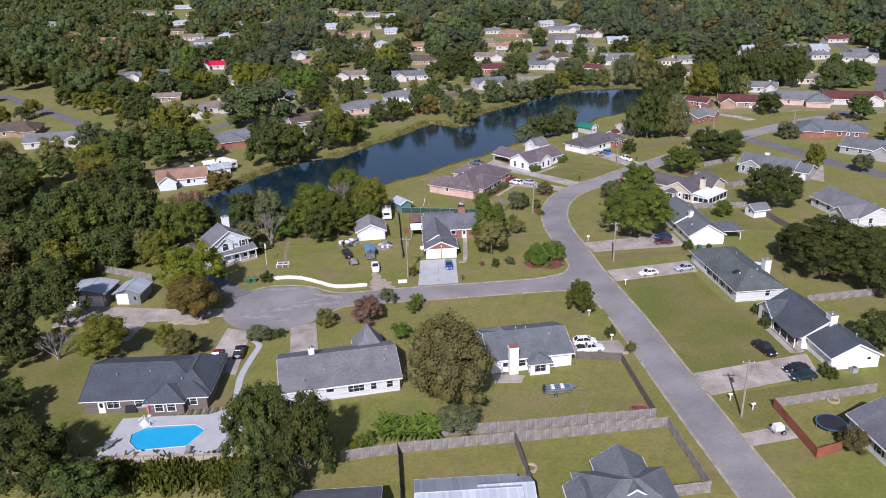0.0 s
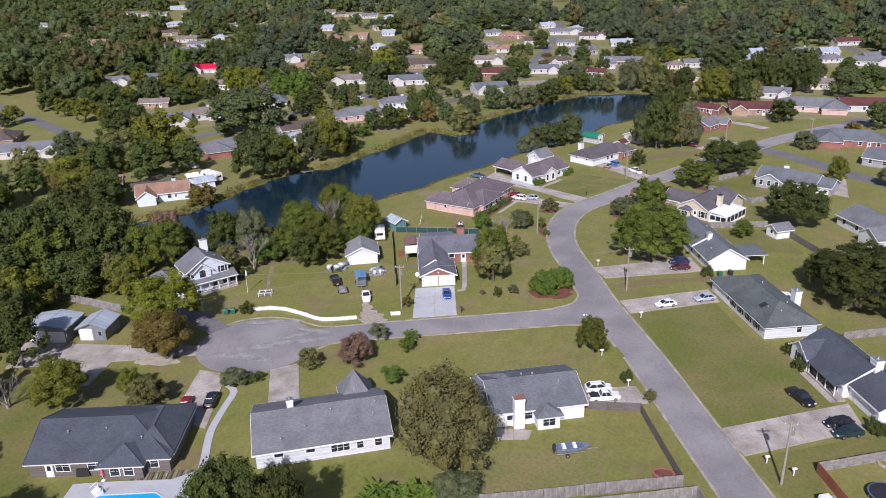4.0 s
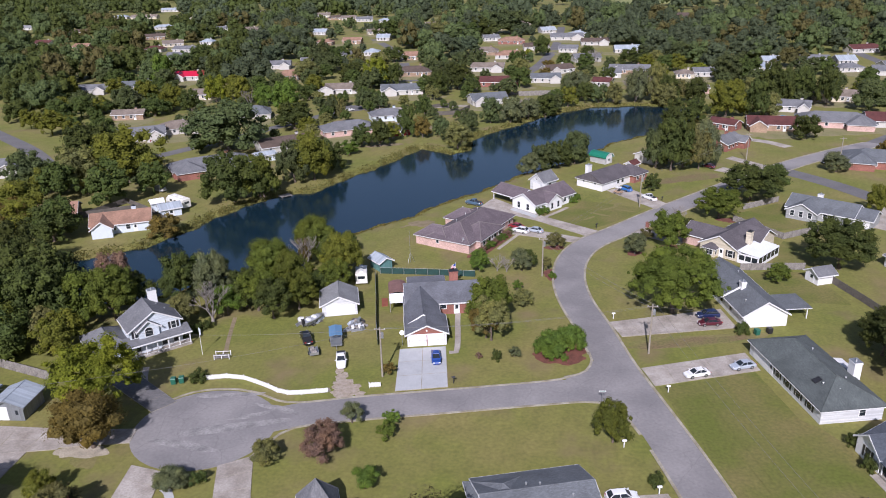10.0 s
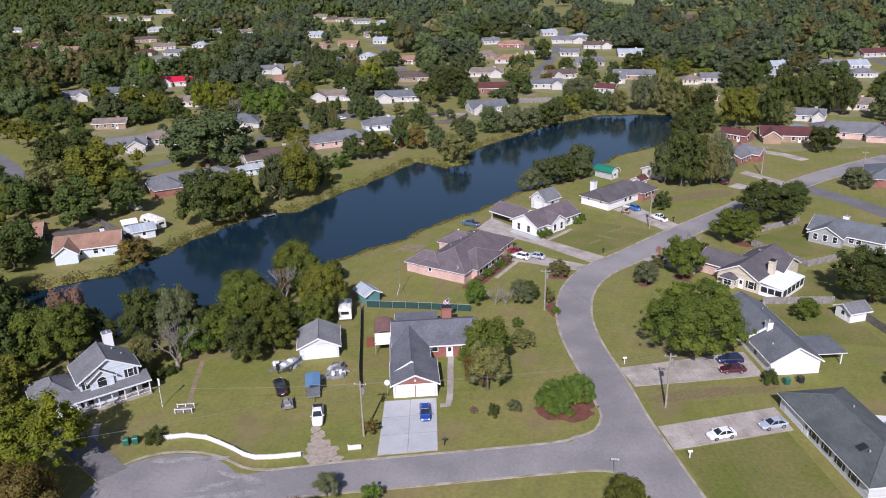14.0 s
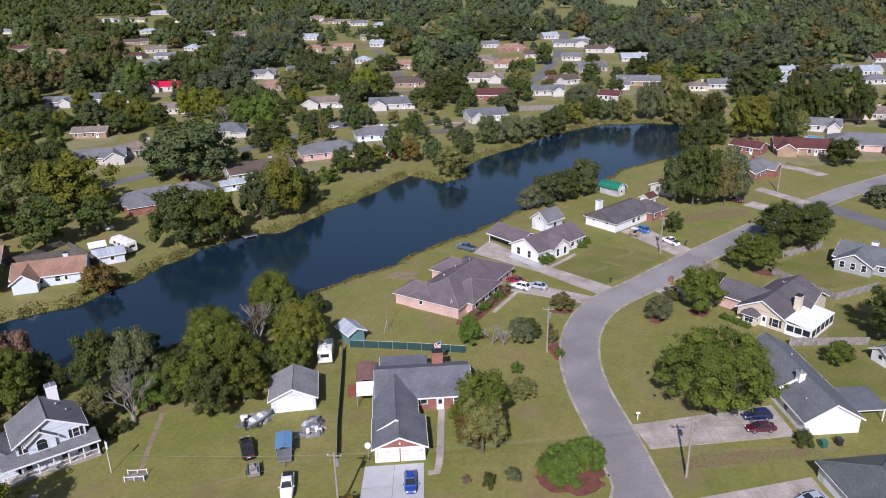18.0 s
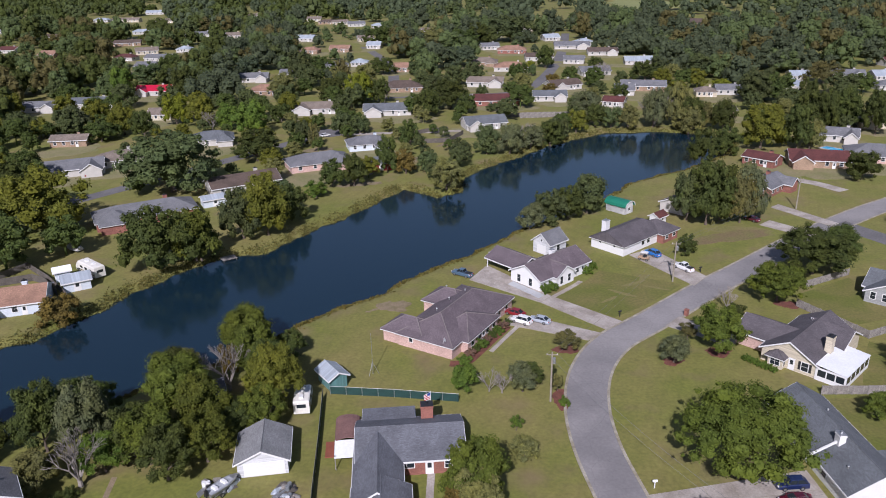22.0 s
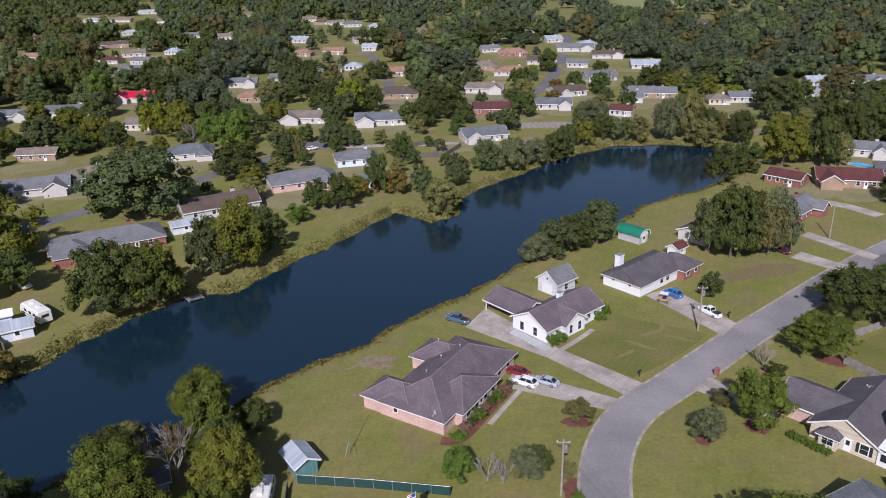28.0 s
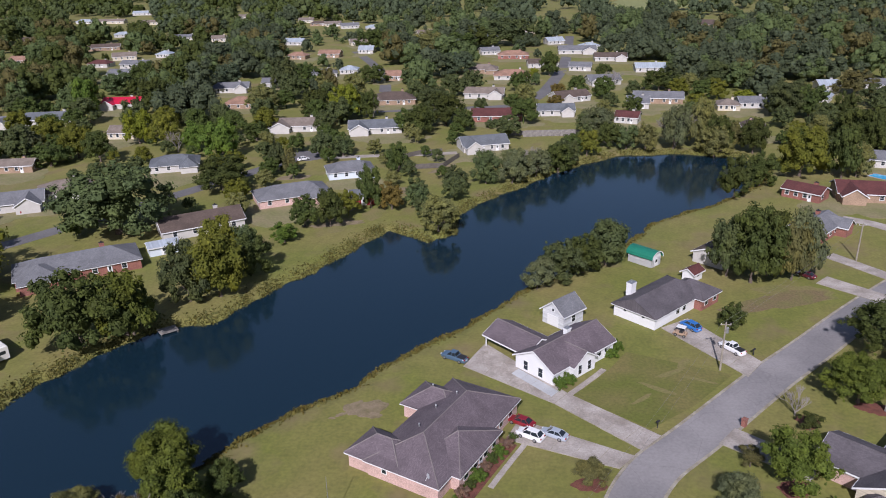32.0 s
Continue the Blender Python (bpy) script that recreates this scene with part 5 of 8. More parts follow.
for k, (x, y, ln, q) in enumerate(FAR_ROW):
    far_house(x, y, (k * 37) % 34 - 10, ln, 8.5 + k % 3, FAR_LOOK[q][0], FAR_LOOK[q][1], f"distant house with a {FAR_LOOK[q][2]} among green woods", "gable" if k % 3 else "hip", 0)


# ---- trees ----
def lump_points(rnd, n, squash, cone=0.0):
    """Centres and radii of the leafy lumps of a crown of radius 1, standing on z = 0 and 1.7 high."""
    out = []
    for k in range(n):
        t = (k + 0.5) / n
        z = 0.28 + 1.18 * t
        wide = (1 - cone * t) * math.sqrt(max(0.05, 1 - ((z - 0.72) / 0.98) ** 2))
        ang, r = k * 2.39996 + rnd.uniform(-0.5, 0.5), wide * rnd.uniform(0.30, 0.86)
        size = rnd.uniform(0.17, 0.40) * (1 - 0.35 * cone * t) * (18 / n) ** 0.12
        out.append((r * math.cos(ang) + 0.07 * z, r * math.sin(ang), (z + rnd.uniform(-0.08, 0.16)) * squash, size))
    return out


def dome_points(rnd, n, squash, cone=0.0):
    """Lumps close together over an uneven dome, round one large heart: a dense crown."""
    out = [(0.0, 0.0, 0.70 * squash, 0.58), (0.10, 0.05, 0.98 * squash, 0.40 * (1 - 0.3 * cone))]
    off = rnd.uniform(0, 6.28)
    for k in range(n):
        t = (k + 0.5) / n
        z = 0.22 + 1.26 * t ** 0.9
        wide = (1 - cone * t) * math.sqrt(max(0.03, 1 - ((z - 0.66) / 0.95) ** 2))
        ang = k * 2.39996 + rnd.uniform(-0.45, 0.45)
        wide *= rnd.uniform(0.60, 0.94) * (1 + 0.13 * math.sin(2 * ang + off) + 0.08 * math.sin(5 * ang + 2 * off))
        size = rnd.uniform(0.12, 0.27) * (1 - 0.3 * cone * t) * (40 / n) ** 0.2
        out.append((wide * math.cos(ang) + 0.05 * z, wide * math.sin(ang), (z + rnd.uniform(-0.08, 0.14)) * squash, size))
        if k % 3 == 0 and n > 14:  # a spray of leaves beyond the dome
            far = rnd.uniform(1.05, 1.22)
            out.append((wide * far * math.cos(ang + 0.2), wide * far * math.sin(ang + 0.2), (z + rnd.uniform(-0.05, 0.22)) * squash, size * rnd.uniform(0.35, 0.6)))
    return out


def crown_arrays(seed, lumps, leaves, size, squash=1.0, cone=0.0, dense=False, swell=1.0):
    """Leaf blades over uneven lumps, as corners and quads. swell: how much larger than usual the lumps are."""
    rnd, g = random.Random(seed), np.random.default_rng(seed)
    blobs = np.array((dome_points if dense else lump_points)(rnd, lumps, squash, cone))
    blobs[2:, 3] *= swell
    pick = g.choice(len(blobs), leaves, p=blobs[:, 3] ** 2 / (blobs[:, 3] ** 2).sum())
    way = g.normal(size=(leaves, 3))
    way /= np.linalg.norm(way, axis=1)[:, None]
    way[:, 2] = np.where(way[:, 2] < -0.35, -way[:, 2], way[:, 2])
    c = blobs[pick, :3] + way * blobs[pick, 3:4] * g.uniform(0.72, 1.22, (leaves, 1))
    out = c - (0, 0, 0.62 * squash)
    out /= np.linalg.norm(out, axis=1)[:, None] + 1e-6
    normal = way + 0.6 * out + g.normal(scale=0.42, size=(leaves, 3)) + (0, 0, 0.15)
    normal /= np.linalg.norm(normal, axis=1)[:, None]
    u = np.cross(normal, g.normal(size=(leaves, 3)))
    u /= np.linalg.norm(u, axis=1)[:, None]
    v = np.cross(normal, u)
    s = size * g.uniform(0.6, 1.4, (leaves, 1))
    k = s * g.uniform(0.55, 1.0, (leaves, 1))
    bend = normal * s * 0.25
    verts = np.stack([c - u * s * 0.6, c - v * k * 0.5 - bend, c + u * s * 0.6, c + v * k * 0.5 - bend], 1).reshape(-1, 3)
    return verts, np.arange(leaves * 4).reshape(-1, 4), blobs


def core_arrays(blobs, seed, shrink=0.80, lat=5, lon=8):
    """Rough dark insides of the lumps, so that a crown is not seen through everywhere."""
    g = np.random.default_rng(seed)
    vs, fs = [], []
    for x, y, z, r in blobs:
        k = sum(len(q) for q in vs)
        th, ph = np.meshgrid(np.linspace(0.25, math.pi - 0.25, lat), np.linspace(0, 2 * math.pi, lon, endpoint=False), indexing="ij")
        rr = r * shrink * g.uniform(0.75, 1.1, th.shape)
        vs.append(np.stack([x + rr * np.sin(th) * np.cos(ph), y + rr * np.sin(th) * np.sin(ph), z + rr * np.cos(th)], -1).reshape(-1, 3))
        for i in range(lat - 1):
            for j in range(lon):
                fs.append((k + i * lon + j, k + (i + 1) * lon + j, k + (i + 1) * lon + (j + 1) % lon, k + i * lon + (j + 1) % lon))
    return np.concatenate(vs), np.array(fs)


def crown_mesh(name, mat, seed, lumps, leaves, size, squash=1.0, cone=0.0, dense=False):
    v, q, blobs = crown_arrays(seed, lumps, leaves, size, squash, cone, dense)
    cv, cf = core_arrays(blobs, seed, 0.74, 4, 6)
    return bulk_mesh(name, np.concatenate([v, cv]), np.concatenate([q, cf + len(v)]), mat)


def trunk_shape(seed, height, girth, limbs=6, reach=0.55):
    rnd = random.Random(seed)
    s, p, r = Shape(), Vector((0, 0, -0.15)), girth
    s.tube((0, 0, -0.15), (0, 0, 0.12), girth * 1.5, girth, 8)
    for k in range(4):
        q = p + Vector((rnd.uniform(-0.03, 0.03), rnd.uniform(-0.03, 0.03), height / 4))
        s.tube(p, q, r, r * 0.8, 8)
        p, r = q, r * 0.8
        for j in range(limbs // 2 if k else 0):
            ang = rnd.uniform(0, 6.28)
            tip = p + Vector((math.cos(ang), math.sin(ang), rnd.uniform(0.5, 1.0))) * reach * rnd.uniform(0.6, 1.0)
            s.tube(p, tip, r * 0.6, r * 0.15, 5)
    return s


CROWNS, TRUNKS = {}, {}
TREE_NO = [0]
SORTS = {  # leaf material, squash, cone
    "oak": (LEAF, 1.0, 0.1), "dark": (LEAF_DARK, 1.05, 0.15), "olive": (LEAF_OLIVE, 1.1, 0.2), "lime": (LEAF_LIME, 1.0, 0.1), "gold": (LEAF_GOLD, 1.05, 0.15), "rust": (LEAF_RUST, 1.0, 0.1),
    "plum": (LEAF_PLUM, 0.95, 0.0), "grey": (LEAF_HAZE_FAR, 1.0, 0.1), "bright": (LEAF_BRIGHT, 1.0, 0.1), "pale": (LEAF_PALE, 1.05, 0.1), "pine": (LEAF_DARK, 1.5, 0.75), "bush": (LEAF_DARK, 0.72, 0.0), "hedge": (LEAF_BRIGHT, 0.72, 0.0)}
WORDS = {"oak": "leafy green tree", "dark": "dark green dense tree", "olive": "olive-brown willow oak", "lime": "lime-yellow autumn tree", "gold": "yellowing broad tree", "rust": "rusty autumn tree", "plum": "plum-leaved small tree",
         "bright": "bright green tree", "pale": "grey-green thin tree", "grey": "haze-tinted dense tree", "pine": "tall dark conifer", "bush": "round dark clipped bush", "hedge": "bright green bush"}


def tree(sort, x, y, r, h=None, where="on a lawn"):
    """A tree or bush with a crown r metres in radius. h: its whole height."""
    TREE_NO[0] += 1
    n = TREE_NO[0]
    mat, squash, cone = SORTS[sort]
    size = 0 if r < 2.2 else 1 if r < 4.5 else 2 if r < 7.5 else 3
    near = y < 205 and x > -76 or y < 235 and x > -12
    # Far oaks swap to leaves with haze mixed into their colour.
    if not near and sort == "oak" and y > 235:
        mat = LEAF_HAZE_MID
    key = (sort, mat.name, size, n % (4 if size < 3 else 3), near)
    lumps, leaves, blade = ((14, 2600, 0.074), (56, 5400, 0.064), (95, 9500, 0.047), (150, 17000, 0.034))[size] if near else ((16, 700, 0.16), (30, 2000, 0.100), (44, 3200, 0.075), (56, 4600, 0.058))[size]
    dense = sort != "pale" and n % 4 != 0 or sort in ("bush", "hedge") or size in (0, 1, 3) and sort != "pale"
    if key not in CROWNS:
        CROWNS[key] = crown_mesh("crown", mat, 31 + 7 * size + key[3] + len(sort), lumps, leaves, blade, squash, cone, dense)
        TRUNKS[key] = trunk_shape(n, 0.95 * squash, 0.055, 6).mesh("trunk", BARK)
    low = sort in ("bush", "hedge")
    h = h or (r * 1.25 if low else r * 1.75 + 1.0)
    z = float(lie(np.array([x]), np.array([y]))[0])
    root = thing("bush" if low or h < 2.5 else "tree", at(x, y, (n * 47) % 360, z), WORDS[sort] + " " + where, "bush" if low or h < 2.5 else "tree")
    base = 0.0 if low else min(0.22 * h, 2.6) if near else min(0.08 * h, 0.9)
    k = (h - base) / (1.62 * squash)
    part("trunk", TRUNKS[key], BARK, root, "", Matrix.Diagonal((r, r, (base + k * 0.6) / (0.95 * squash), 1)))
    part("crown", CROWNS[key], mat, root, "", Matrix.Translation((0, 0, base - 0.1 * k)) @ Matrix.Diagonal((r, r, k, 1)))
    return root


def bare_tree(x, y, r, h, label="leafless grey tree with fine branching twigs"):
    rnd = random.Random(int(x * 13 + y * 7))
    s = Shape()

    def grow(p, d, ln, rad, depth):
        q = p + d * ln
        s.tube(p, q, rad, rad * 0.6, 5 if depth < 2 else 3)
        if depth < 5:
            for _ in range(3 if depth < 4 else 2):
                w = (d + Vector((rnd.uniform(-1, 1), rnd.uniform(-1, 1), rnd.uniform(-0.3, 0.7))) * 0.62).normalized()
                grow(q, w, ln * rnd.uniform(0.62, 0.82), rad * 0.64, depth + 1)

    s.tube((0, 0, -0.15), (0, 0, h * 0.12), 0.04 * h, 0.032 * h, 8)
    for k in range(5):
        way = Vector((math.cos(k * 1.3 + h), math.sin(k * 1.3 + h), rnd.uniform(0.9, 2.2))).normalized()
        grow(Vector((0, 0, h * 0.1)), way, h * rnd.uniform(0.24, 0.32), 0.020 * h, 1)
    thing("bare_tree", Matrix.Translation((x, y, float(lie(np.array([x]), np.array([y]))[0]))), label, "tree", shape=s, mat=BARK_PALE)


NEAR_HOUSE, BANK, YARD, PLOT = "shading a house", "on the pond's bank", "in a grassy yard", "between houses"
# front gardens and the lower slope
tree("dark", -30.6, 68.0, 4.6, 14.0, "beside the pool terrace")
tree("dark", -24.8, 67.0, 4.4, 13.0, NEAR_HOUSE)
tree("dark", -28.6, 60.4, 4.2, 7.5, NEAR_HOUSE)
tree("olive", -7.0, 84.4, 6.9, 14.5, NEAR_HOUSE)
tree("pale", -5.6, 78.8, 3.4, 4.0, "beside a board fence")
for k in range(4):
    tree("bush", -59.4 + 1.5 * k, 142.6 + 1.9 * k, 1.2, 1.9, "along a white porch")
tree("plum", -24.6, 112.0, 3.1, 5.0)
tree("oak", 14.8, 117.0, 2.7, 6.6)
tree("olive", -32.2, 110.3, 2.2, 3.4)
tree("oak", -16.6, 116.4, 1.6, 2.7)
tree("bright", -16.5, 119.6, 1.5, 2.6)
tree("bright", -17.8, 105.8, 2.0, 3.2)
tree("pale", -22.3, 120.0, 2.0, 3.0)
tree("bush", 19.1, 108.0, 1.1, 1.9)
tree("olive", 21.8, 102.2, 1.2, 2.0)
tree("lime", -61.4, 122.4, 6.2, 11.0, "beside a broken driveway")
tree("rust", -57.6, 112.4, 5.0, 8.5, "on a pale stone bed")
tree("olive", -54.0, 97.5, 3.2, 5.4, "beside a driveway")
tree("gold", -58.6, 101.4, 2.2, 4.4, YARD)
tree("pine", -81.5, 109.0, 5.4, 13.0, YARD)
tree("gold", -67.6, 97.0, 4.5, 8.0, YARD)
tree("dark", -83.0, 94.5, 5.2, 9.5, YARD)
tree("dark", -60.6, 64.0, 6.0, 9.5, "below the pool terrace")
tree("dark", -52.0, 61.0, 4.4, 6.0, "below the pool terrace")
tree("dark", -73.6, 80.0, 3.4, 6.0, YARD)
tree("dark", -72.0, 71.0, 4.6, 8.0, YARD)
tree("dark", -84.0, 78.0, 6.0, 10.0, YARD)
bare_tree(-76.0, 96.5, 4, 6.0)
tree("pale", -43.2, 104.6, 2.6, 2.4, "beside the turning circle")
tree("bush", -39.8, 105.6, 1.2, 1.7, "beside the turning circle")
tree("olive", 47.6, 77.0, 2.2, 3.2, "behind a red fence")
tree("dark", 62.6, 105.0, 3.6, 7.0, NEAR_HOUSE)
for x, y, r in ((47.2, 117.6, 1.3), (47.0, 112.9, 1.3), (51.3, 95.9, 1.4), (-22.4, 69.2, 1.0)):
    tree("bush", x, y, r, r * 1.5, "beside a white house")
tree("dark", 65.4, 136.0, 9.2, 12.0, YARD)
tree("dark", 72.0, 126.0, 5.0, 9.0, YARD)
tree("dark", 62.0, 143.0, 4.6, 8.0, YARD)
tree("dark", 69.4, 179.5, 7.2, 11.0, YARD)
tree("oak", 54.7, 172.2, 2.4, 4.2, YARD)
tree("dark", 77.0, 140.0, 6.0, 9.0, YARD)
# along the bending street
tree("oak", 31.0, 157.8, 7.8, 13.2, "beside a driveway")
tree("oak", -2.9, 148.8, 4.3, 11.0)
tree("olive", -2.5, 145.8, 3.8, 8.8)
tree("rust", -3.4, 146.6, 3.0, 7.0)
tree("hedge", 7.9, 141.4, 3.0, 3.9, "on a red mulch bed")
tree("hedge", 11.0, 143.8, 2.7, 4.0, "on a red mulch bed")
tree("olive", 3.4, 160.2, 2.4, 3.2)
tree("bush", -1.6, 139.0, 1.0, 2.0)
tree("pale", 1.5, 140.2, 1.2, 1.8)
tree("plum", -4.5, 139.4, 0.7, 1.0)
tree("bright", 2.3, 166.4, 1.1, 2.4)
tree("bright", -5.6, 176.6, 2.4, 4.8, "along a fence line")
tree("pale", 3.4, 176.8, 2.4, 4.8, "along a fence line")
bare_tree(-1.8, 176.6, 2, 3.6, "grey leafless shrub in a row")
bare_tree(0.2, 176.2, 2, 3.4, "grey leafless shrub in a row")
tree("dark", 4.6, 178.6, 2.2, 4.2, "along a fence line")
tree("olive", 8.8, 177.2, 1.3, 3.2, "at the road's bend")
tree("hedge", 9.6, 173.4, 0.9, 1.3, "at the road's bend")
tree("olive", 11.2, 190.8, 2.4, 3.4, "on a red mulch bed")
tree("pale", 28.6, 187.0, 2.9, 4.8)
tree("olive", 32.6, 195.4, 2.1, 2.8)
tree("oak", 36.8, 190.6, 4.4, 8.6)
tree("dark", 43.4, 204.0, 1.7, 3.0, "behind a grey-roofed house")
bare_tree(42.6, 207.8, 3, 4.6)
tree("oak", 53.0, 211.6, 5.4, 8.0, "beside the street")
tree("dark", 64.6, 225.4, 7.4, 10.0, "beside the street")
tree("dark", 72.4, 233.0, 5.0, 8.0, "beside the street")
tree("dark", 50.0, 255.4, 6.0, 17.0, YARD)
tree("oak", 46.0, 258.6, 4.2, 13.0, YARD)
tree("dark", 54.4, 259.4, 5.0, 14.5, YARD)
tree("olive", 58.6, 257.0, 3.8, 13.5, YARD)
tree("pale", 61.6, 259.0, 4.2, 15.0, YARD)
tree("dark", 40.8, 235.6, 2.5, 5.0, "beside a driveway")
tree("oak", 11.4, 255.4, 5.0, 9.2, BANK)
tree("oak", 21.6, 264.0, 5.2, 10.5, BANK)
tree("pale", 6.4, 251.0, 3.4, 6.6, BANK)
tree("dark", 16.4, 259.4, 4.6, 8.6, BANK)
for x, y in ((8.7, 213.4), (10.2, 214.9), (18.0, 223.6), (19.2, 226.0)):
    tree("hedge", x, y, 1.2, 1.9, "clipped round before a white house")
for k in range(9):
    tree(("bush", "plum", "hedge")[k % 3], 1.1 - 0.92 * k, 199.6 - 1.75 * k, 0.85 + 0.25 * (k % 3), 1.1 + 0.4 * (k % 2), "in a mulch strip along a wall")
# the wooded south bank
tree("dark", -43.6, 153.0, 4.2, 8.0, BANK)
tree("oak", -39.8, 157.0, 4.0, 7.6, BANK)
tree("dark", -50.4, 157.6, 3.8, 8.0, BANK)
tree("oak", -39.6, 179.6, 4.4, 9.0, BANK)
tree("dark", -50.6, 173.6, 4.6, 7.4, BANK)
tree("dark", -59.6, 162.6, 4.6, 9.0, BANK)
tree("oak", -42.6, 163.2, 4.0, 9.6, BANK)
tree("dark", -36.2, 175.0, 3.6, 9.0, BANK)
tree("oak", -34.4, 164.6, 3.2, 7.0, BANK)
tree("oak", -47.5, 156.0, 4.4, 8.4, BANK)
tree("dark", -63.4, 157.9, 4.1, 11.0, BANK)
tree("pale", -56.0, 156.8, 4.1, 11.7, BANK)
tree("oak", -47.8, 167.8, 5.0, 9.8, BANK)
tree("dark", -39.0, 163.6, 4.5, 5.5, BANK)
tree("gold", -33.9, 170.0, 4.7, 11.2, BANK)
tree("rust", -43.7, 177.4, 1.9, 6.9, BANK)
tree("oak", -44.7, 187.8, 4.8, 8.4, BANK)
tree("olive", -54.0, 181.5, 3.6, 4.4, BANK)
tree("dark", -35.7, 186.0, 2.8, 4.9, BANK)
tree("oak", -44.1, 166.4, 3.0, 8.0, BANK)
tree("bright", -52.8, 154.0, 3.0, 6.1, BANK)
bare_tree(-54.7, 151.0, 4, 9.0)
bare_tree(-43.0, 174.9, 3, 9.5)
tree("olive", -59.6, 149.4, 3.2, 6.4, BANK)
tree("oak", -73.6, 151.0, 5.2, 11.5, BANK)
tree("plum", -75.4, 155.6, 3.6, 12.0, BANK)
tree("oak", -79.0, 149.6, 4.6, 10.5, BANK)
tree("dark", -84.6, 147.0, 6.4, 13.0, BANK)
tree("dark", -90.0, 150.0, 7.0, 11.0, BANK)
tree("gold", -76.4, 138.0, 4.6, 8.0, NEAR_HOUSE)
tree("dark", -86.0, 136.0, 6.0, 10.0, NEAR_HOUSE)
tree("dark", -72.0, 156.0, 4.0, 8.0, BANK)
tree("dark", -88.0, 154.0, 6.6, 15.0, BANK)
tree("oak", -97.0, 144.0, 7.0, 12.0, BANK)
tree("dark", -104.0, 156.0, 7.6, 17.0, BANK)
tree("dark", -95.0, 159.0, 7.0, 16.0, BANK)
tree("gold", -92.0, 128.0, 6.0, 10.0, NEAR_HOUSE)
tree("dark", -100.0, 134.0, 7.0, 11.0, NEAR_HOUSE)
tree("olive", -81.0, 140.5, 4.0, 8.0, NEAR_HOUSE)
tree("dark", -92.0, 112.0, 6.0, 10.0, YARD)
tree("dark", -96.0, 100.0, 6.4, 11.0, YARD)
tree("dark", -90.0, 120.0, 5.0, 9.0, YARD)
tree("dark", -106.0, 168.0, 7.4, 16.0, BANK)
# the north bank
tree("dark", -75.6, 223.6, 8.4, 15.0, BANK)
tree("oak", -69.6, 228.0, 6.2, 13.0, BANK)
tree("dark", -68.6, 228.6, 4.4, 9.0, BANK)
tree("gold", -58.0, 245.0, 6.4, 14.0, BANK)
tree("oak", -63.4, 242.6, 5.6, 13.0, BANK)
tree("dark", -55.0, 256.0, 4.8, 9.5, BANK)
tree("rust", -84.0, 197.0, 4.0, 6.0, BANK)
# gardens beyond the pond
tree("gold", -115.0, 243.0, 11.0, 17.0, PLOT)
tree("dark", -133.0, 255.0, 10.6, 16.0, PLOT)
tree("olive", -126.0, 236.0, 8.0, 13.0, PLOT)
tree("rust", -122.0, 197.0, 6.0, 9.0, PLOT)
tree("gold", -128.0, 208.0, 7.0, 11.0, PLOT)
tree("dark", -110.0, 192.0, 6.6, 10.0, PLOT)
tree("oak", -144.0, 237.0, 7.0, 11.5, PLOT)
tree("gold", -119.0, 195.0, 6.0, 10.0, PLOT)
tree("dark", -143.0, 192.0, 7.5, 12.0, PLOT)
tree("dark", -115.0, 164.0, 7.0, 12.0, BANK)
tree("dark", -122.0, 150.0, 7.5, 13.0, BANK)
tree("dark", -106.0, 138.0, 7.0, 12.0, BANK)
tree("olive", -160.0, 211.0, 7.0, 11.0, PLOT)
tree("dark", -144.0, 283.0, 7.0, 12.0, PLOT)
tree("gold", -127.0, 261.0, 7.0, 12.0, PLOT)
tree("rust", 118.0, 268.0, 3.0, 6.0, PLOT)
tree("gold", 92.0, 214.0, 3.2, 8.0, PLOT)
tree("pale", 98.0, 254.0, 4.0, 6.0, PLOT)
tree("dark", 104.0, 296.0, 5.4, 9.0, PLOT)
tree("pale", 105.0, 213.0, 3.4, 5.0, PLOT)

# along the far shore and in the gardens behind it
tree("oak", -97.2, 280.4, 14.6, 18.5, PLOT)
tree("dark", -83.0, 316.1, 8.9, 10.8, PLOT)
tree("lime", -135.8, 374.3, 5.9, 13.1, PLOT)
tree("gold", -122.1, 368.0, 5.9, 12.9, PLOT)
tree("gold", -148.5, 354.4, 6.4, 12.2, PLOT)
tree("dark", -137.8, 349.0, 5.4, 11.1, PLOT)
tree("dark", -152.2, 343.2, 6.3, 8.0, PLOT)
tree("pale", -171.9, 359.5, 6.7, 10.2, PLOT)
tree("dark", -178.6, 350.1, 5.2, 6.4, PLOT)
tree("bright", -185.4, 428.6, 6.1, 16.3, PLOT)
tree("dark", -153.1, 426.9, 7.9, 16.4, PLOT)
tree("dark", -139.0, 424.1, 7.6, 13.7, PLOT)
tree("bright", -109.4, 364.3, 5.5, 9.8, PLOT)
tree("bright", -96.1, 351.9, 6.6, 13.6, PLOT)
tree("dark", -92.7, 378.6, 5.2, 7.7, PLOT)
tree("oak", -72.7, 337.7, 3.4, 9.6, PLOT)
tree("oak", -62.3, 353.7, 4.4, 9.1, PLOT)
tree("oak", -55.7, 357.1, 4.5, 7.1, PLOT)
tree("dark", -33.9, 337.2, 4.1, 10.0, PLOT)
tree("dark", -36.6, 301.6, 3.7, 12.3, BANK)
tree("rust", -30.8, 300.8, 3.9, 7.9, BANK)
tree("oak", -23.8, 301.4, 3.1, 7.1, BANK)
tree("olive", -16.7, 283.8, 5.1, 9.4, BANK)
tree("oak", -15.2, 319.2, 4.0, 7.1, PLOT)
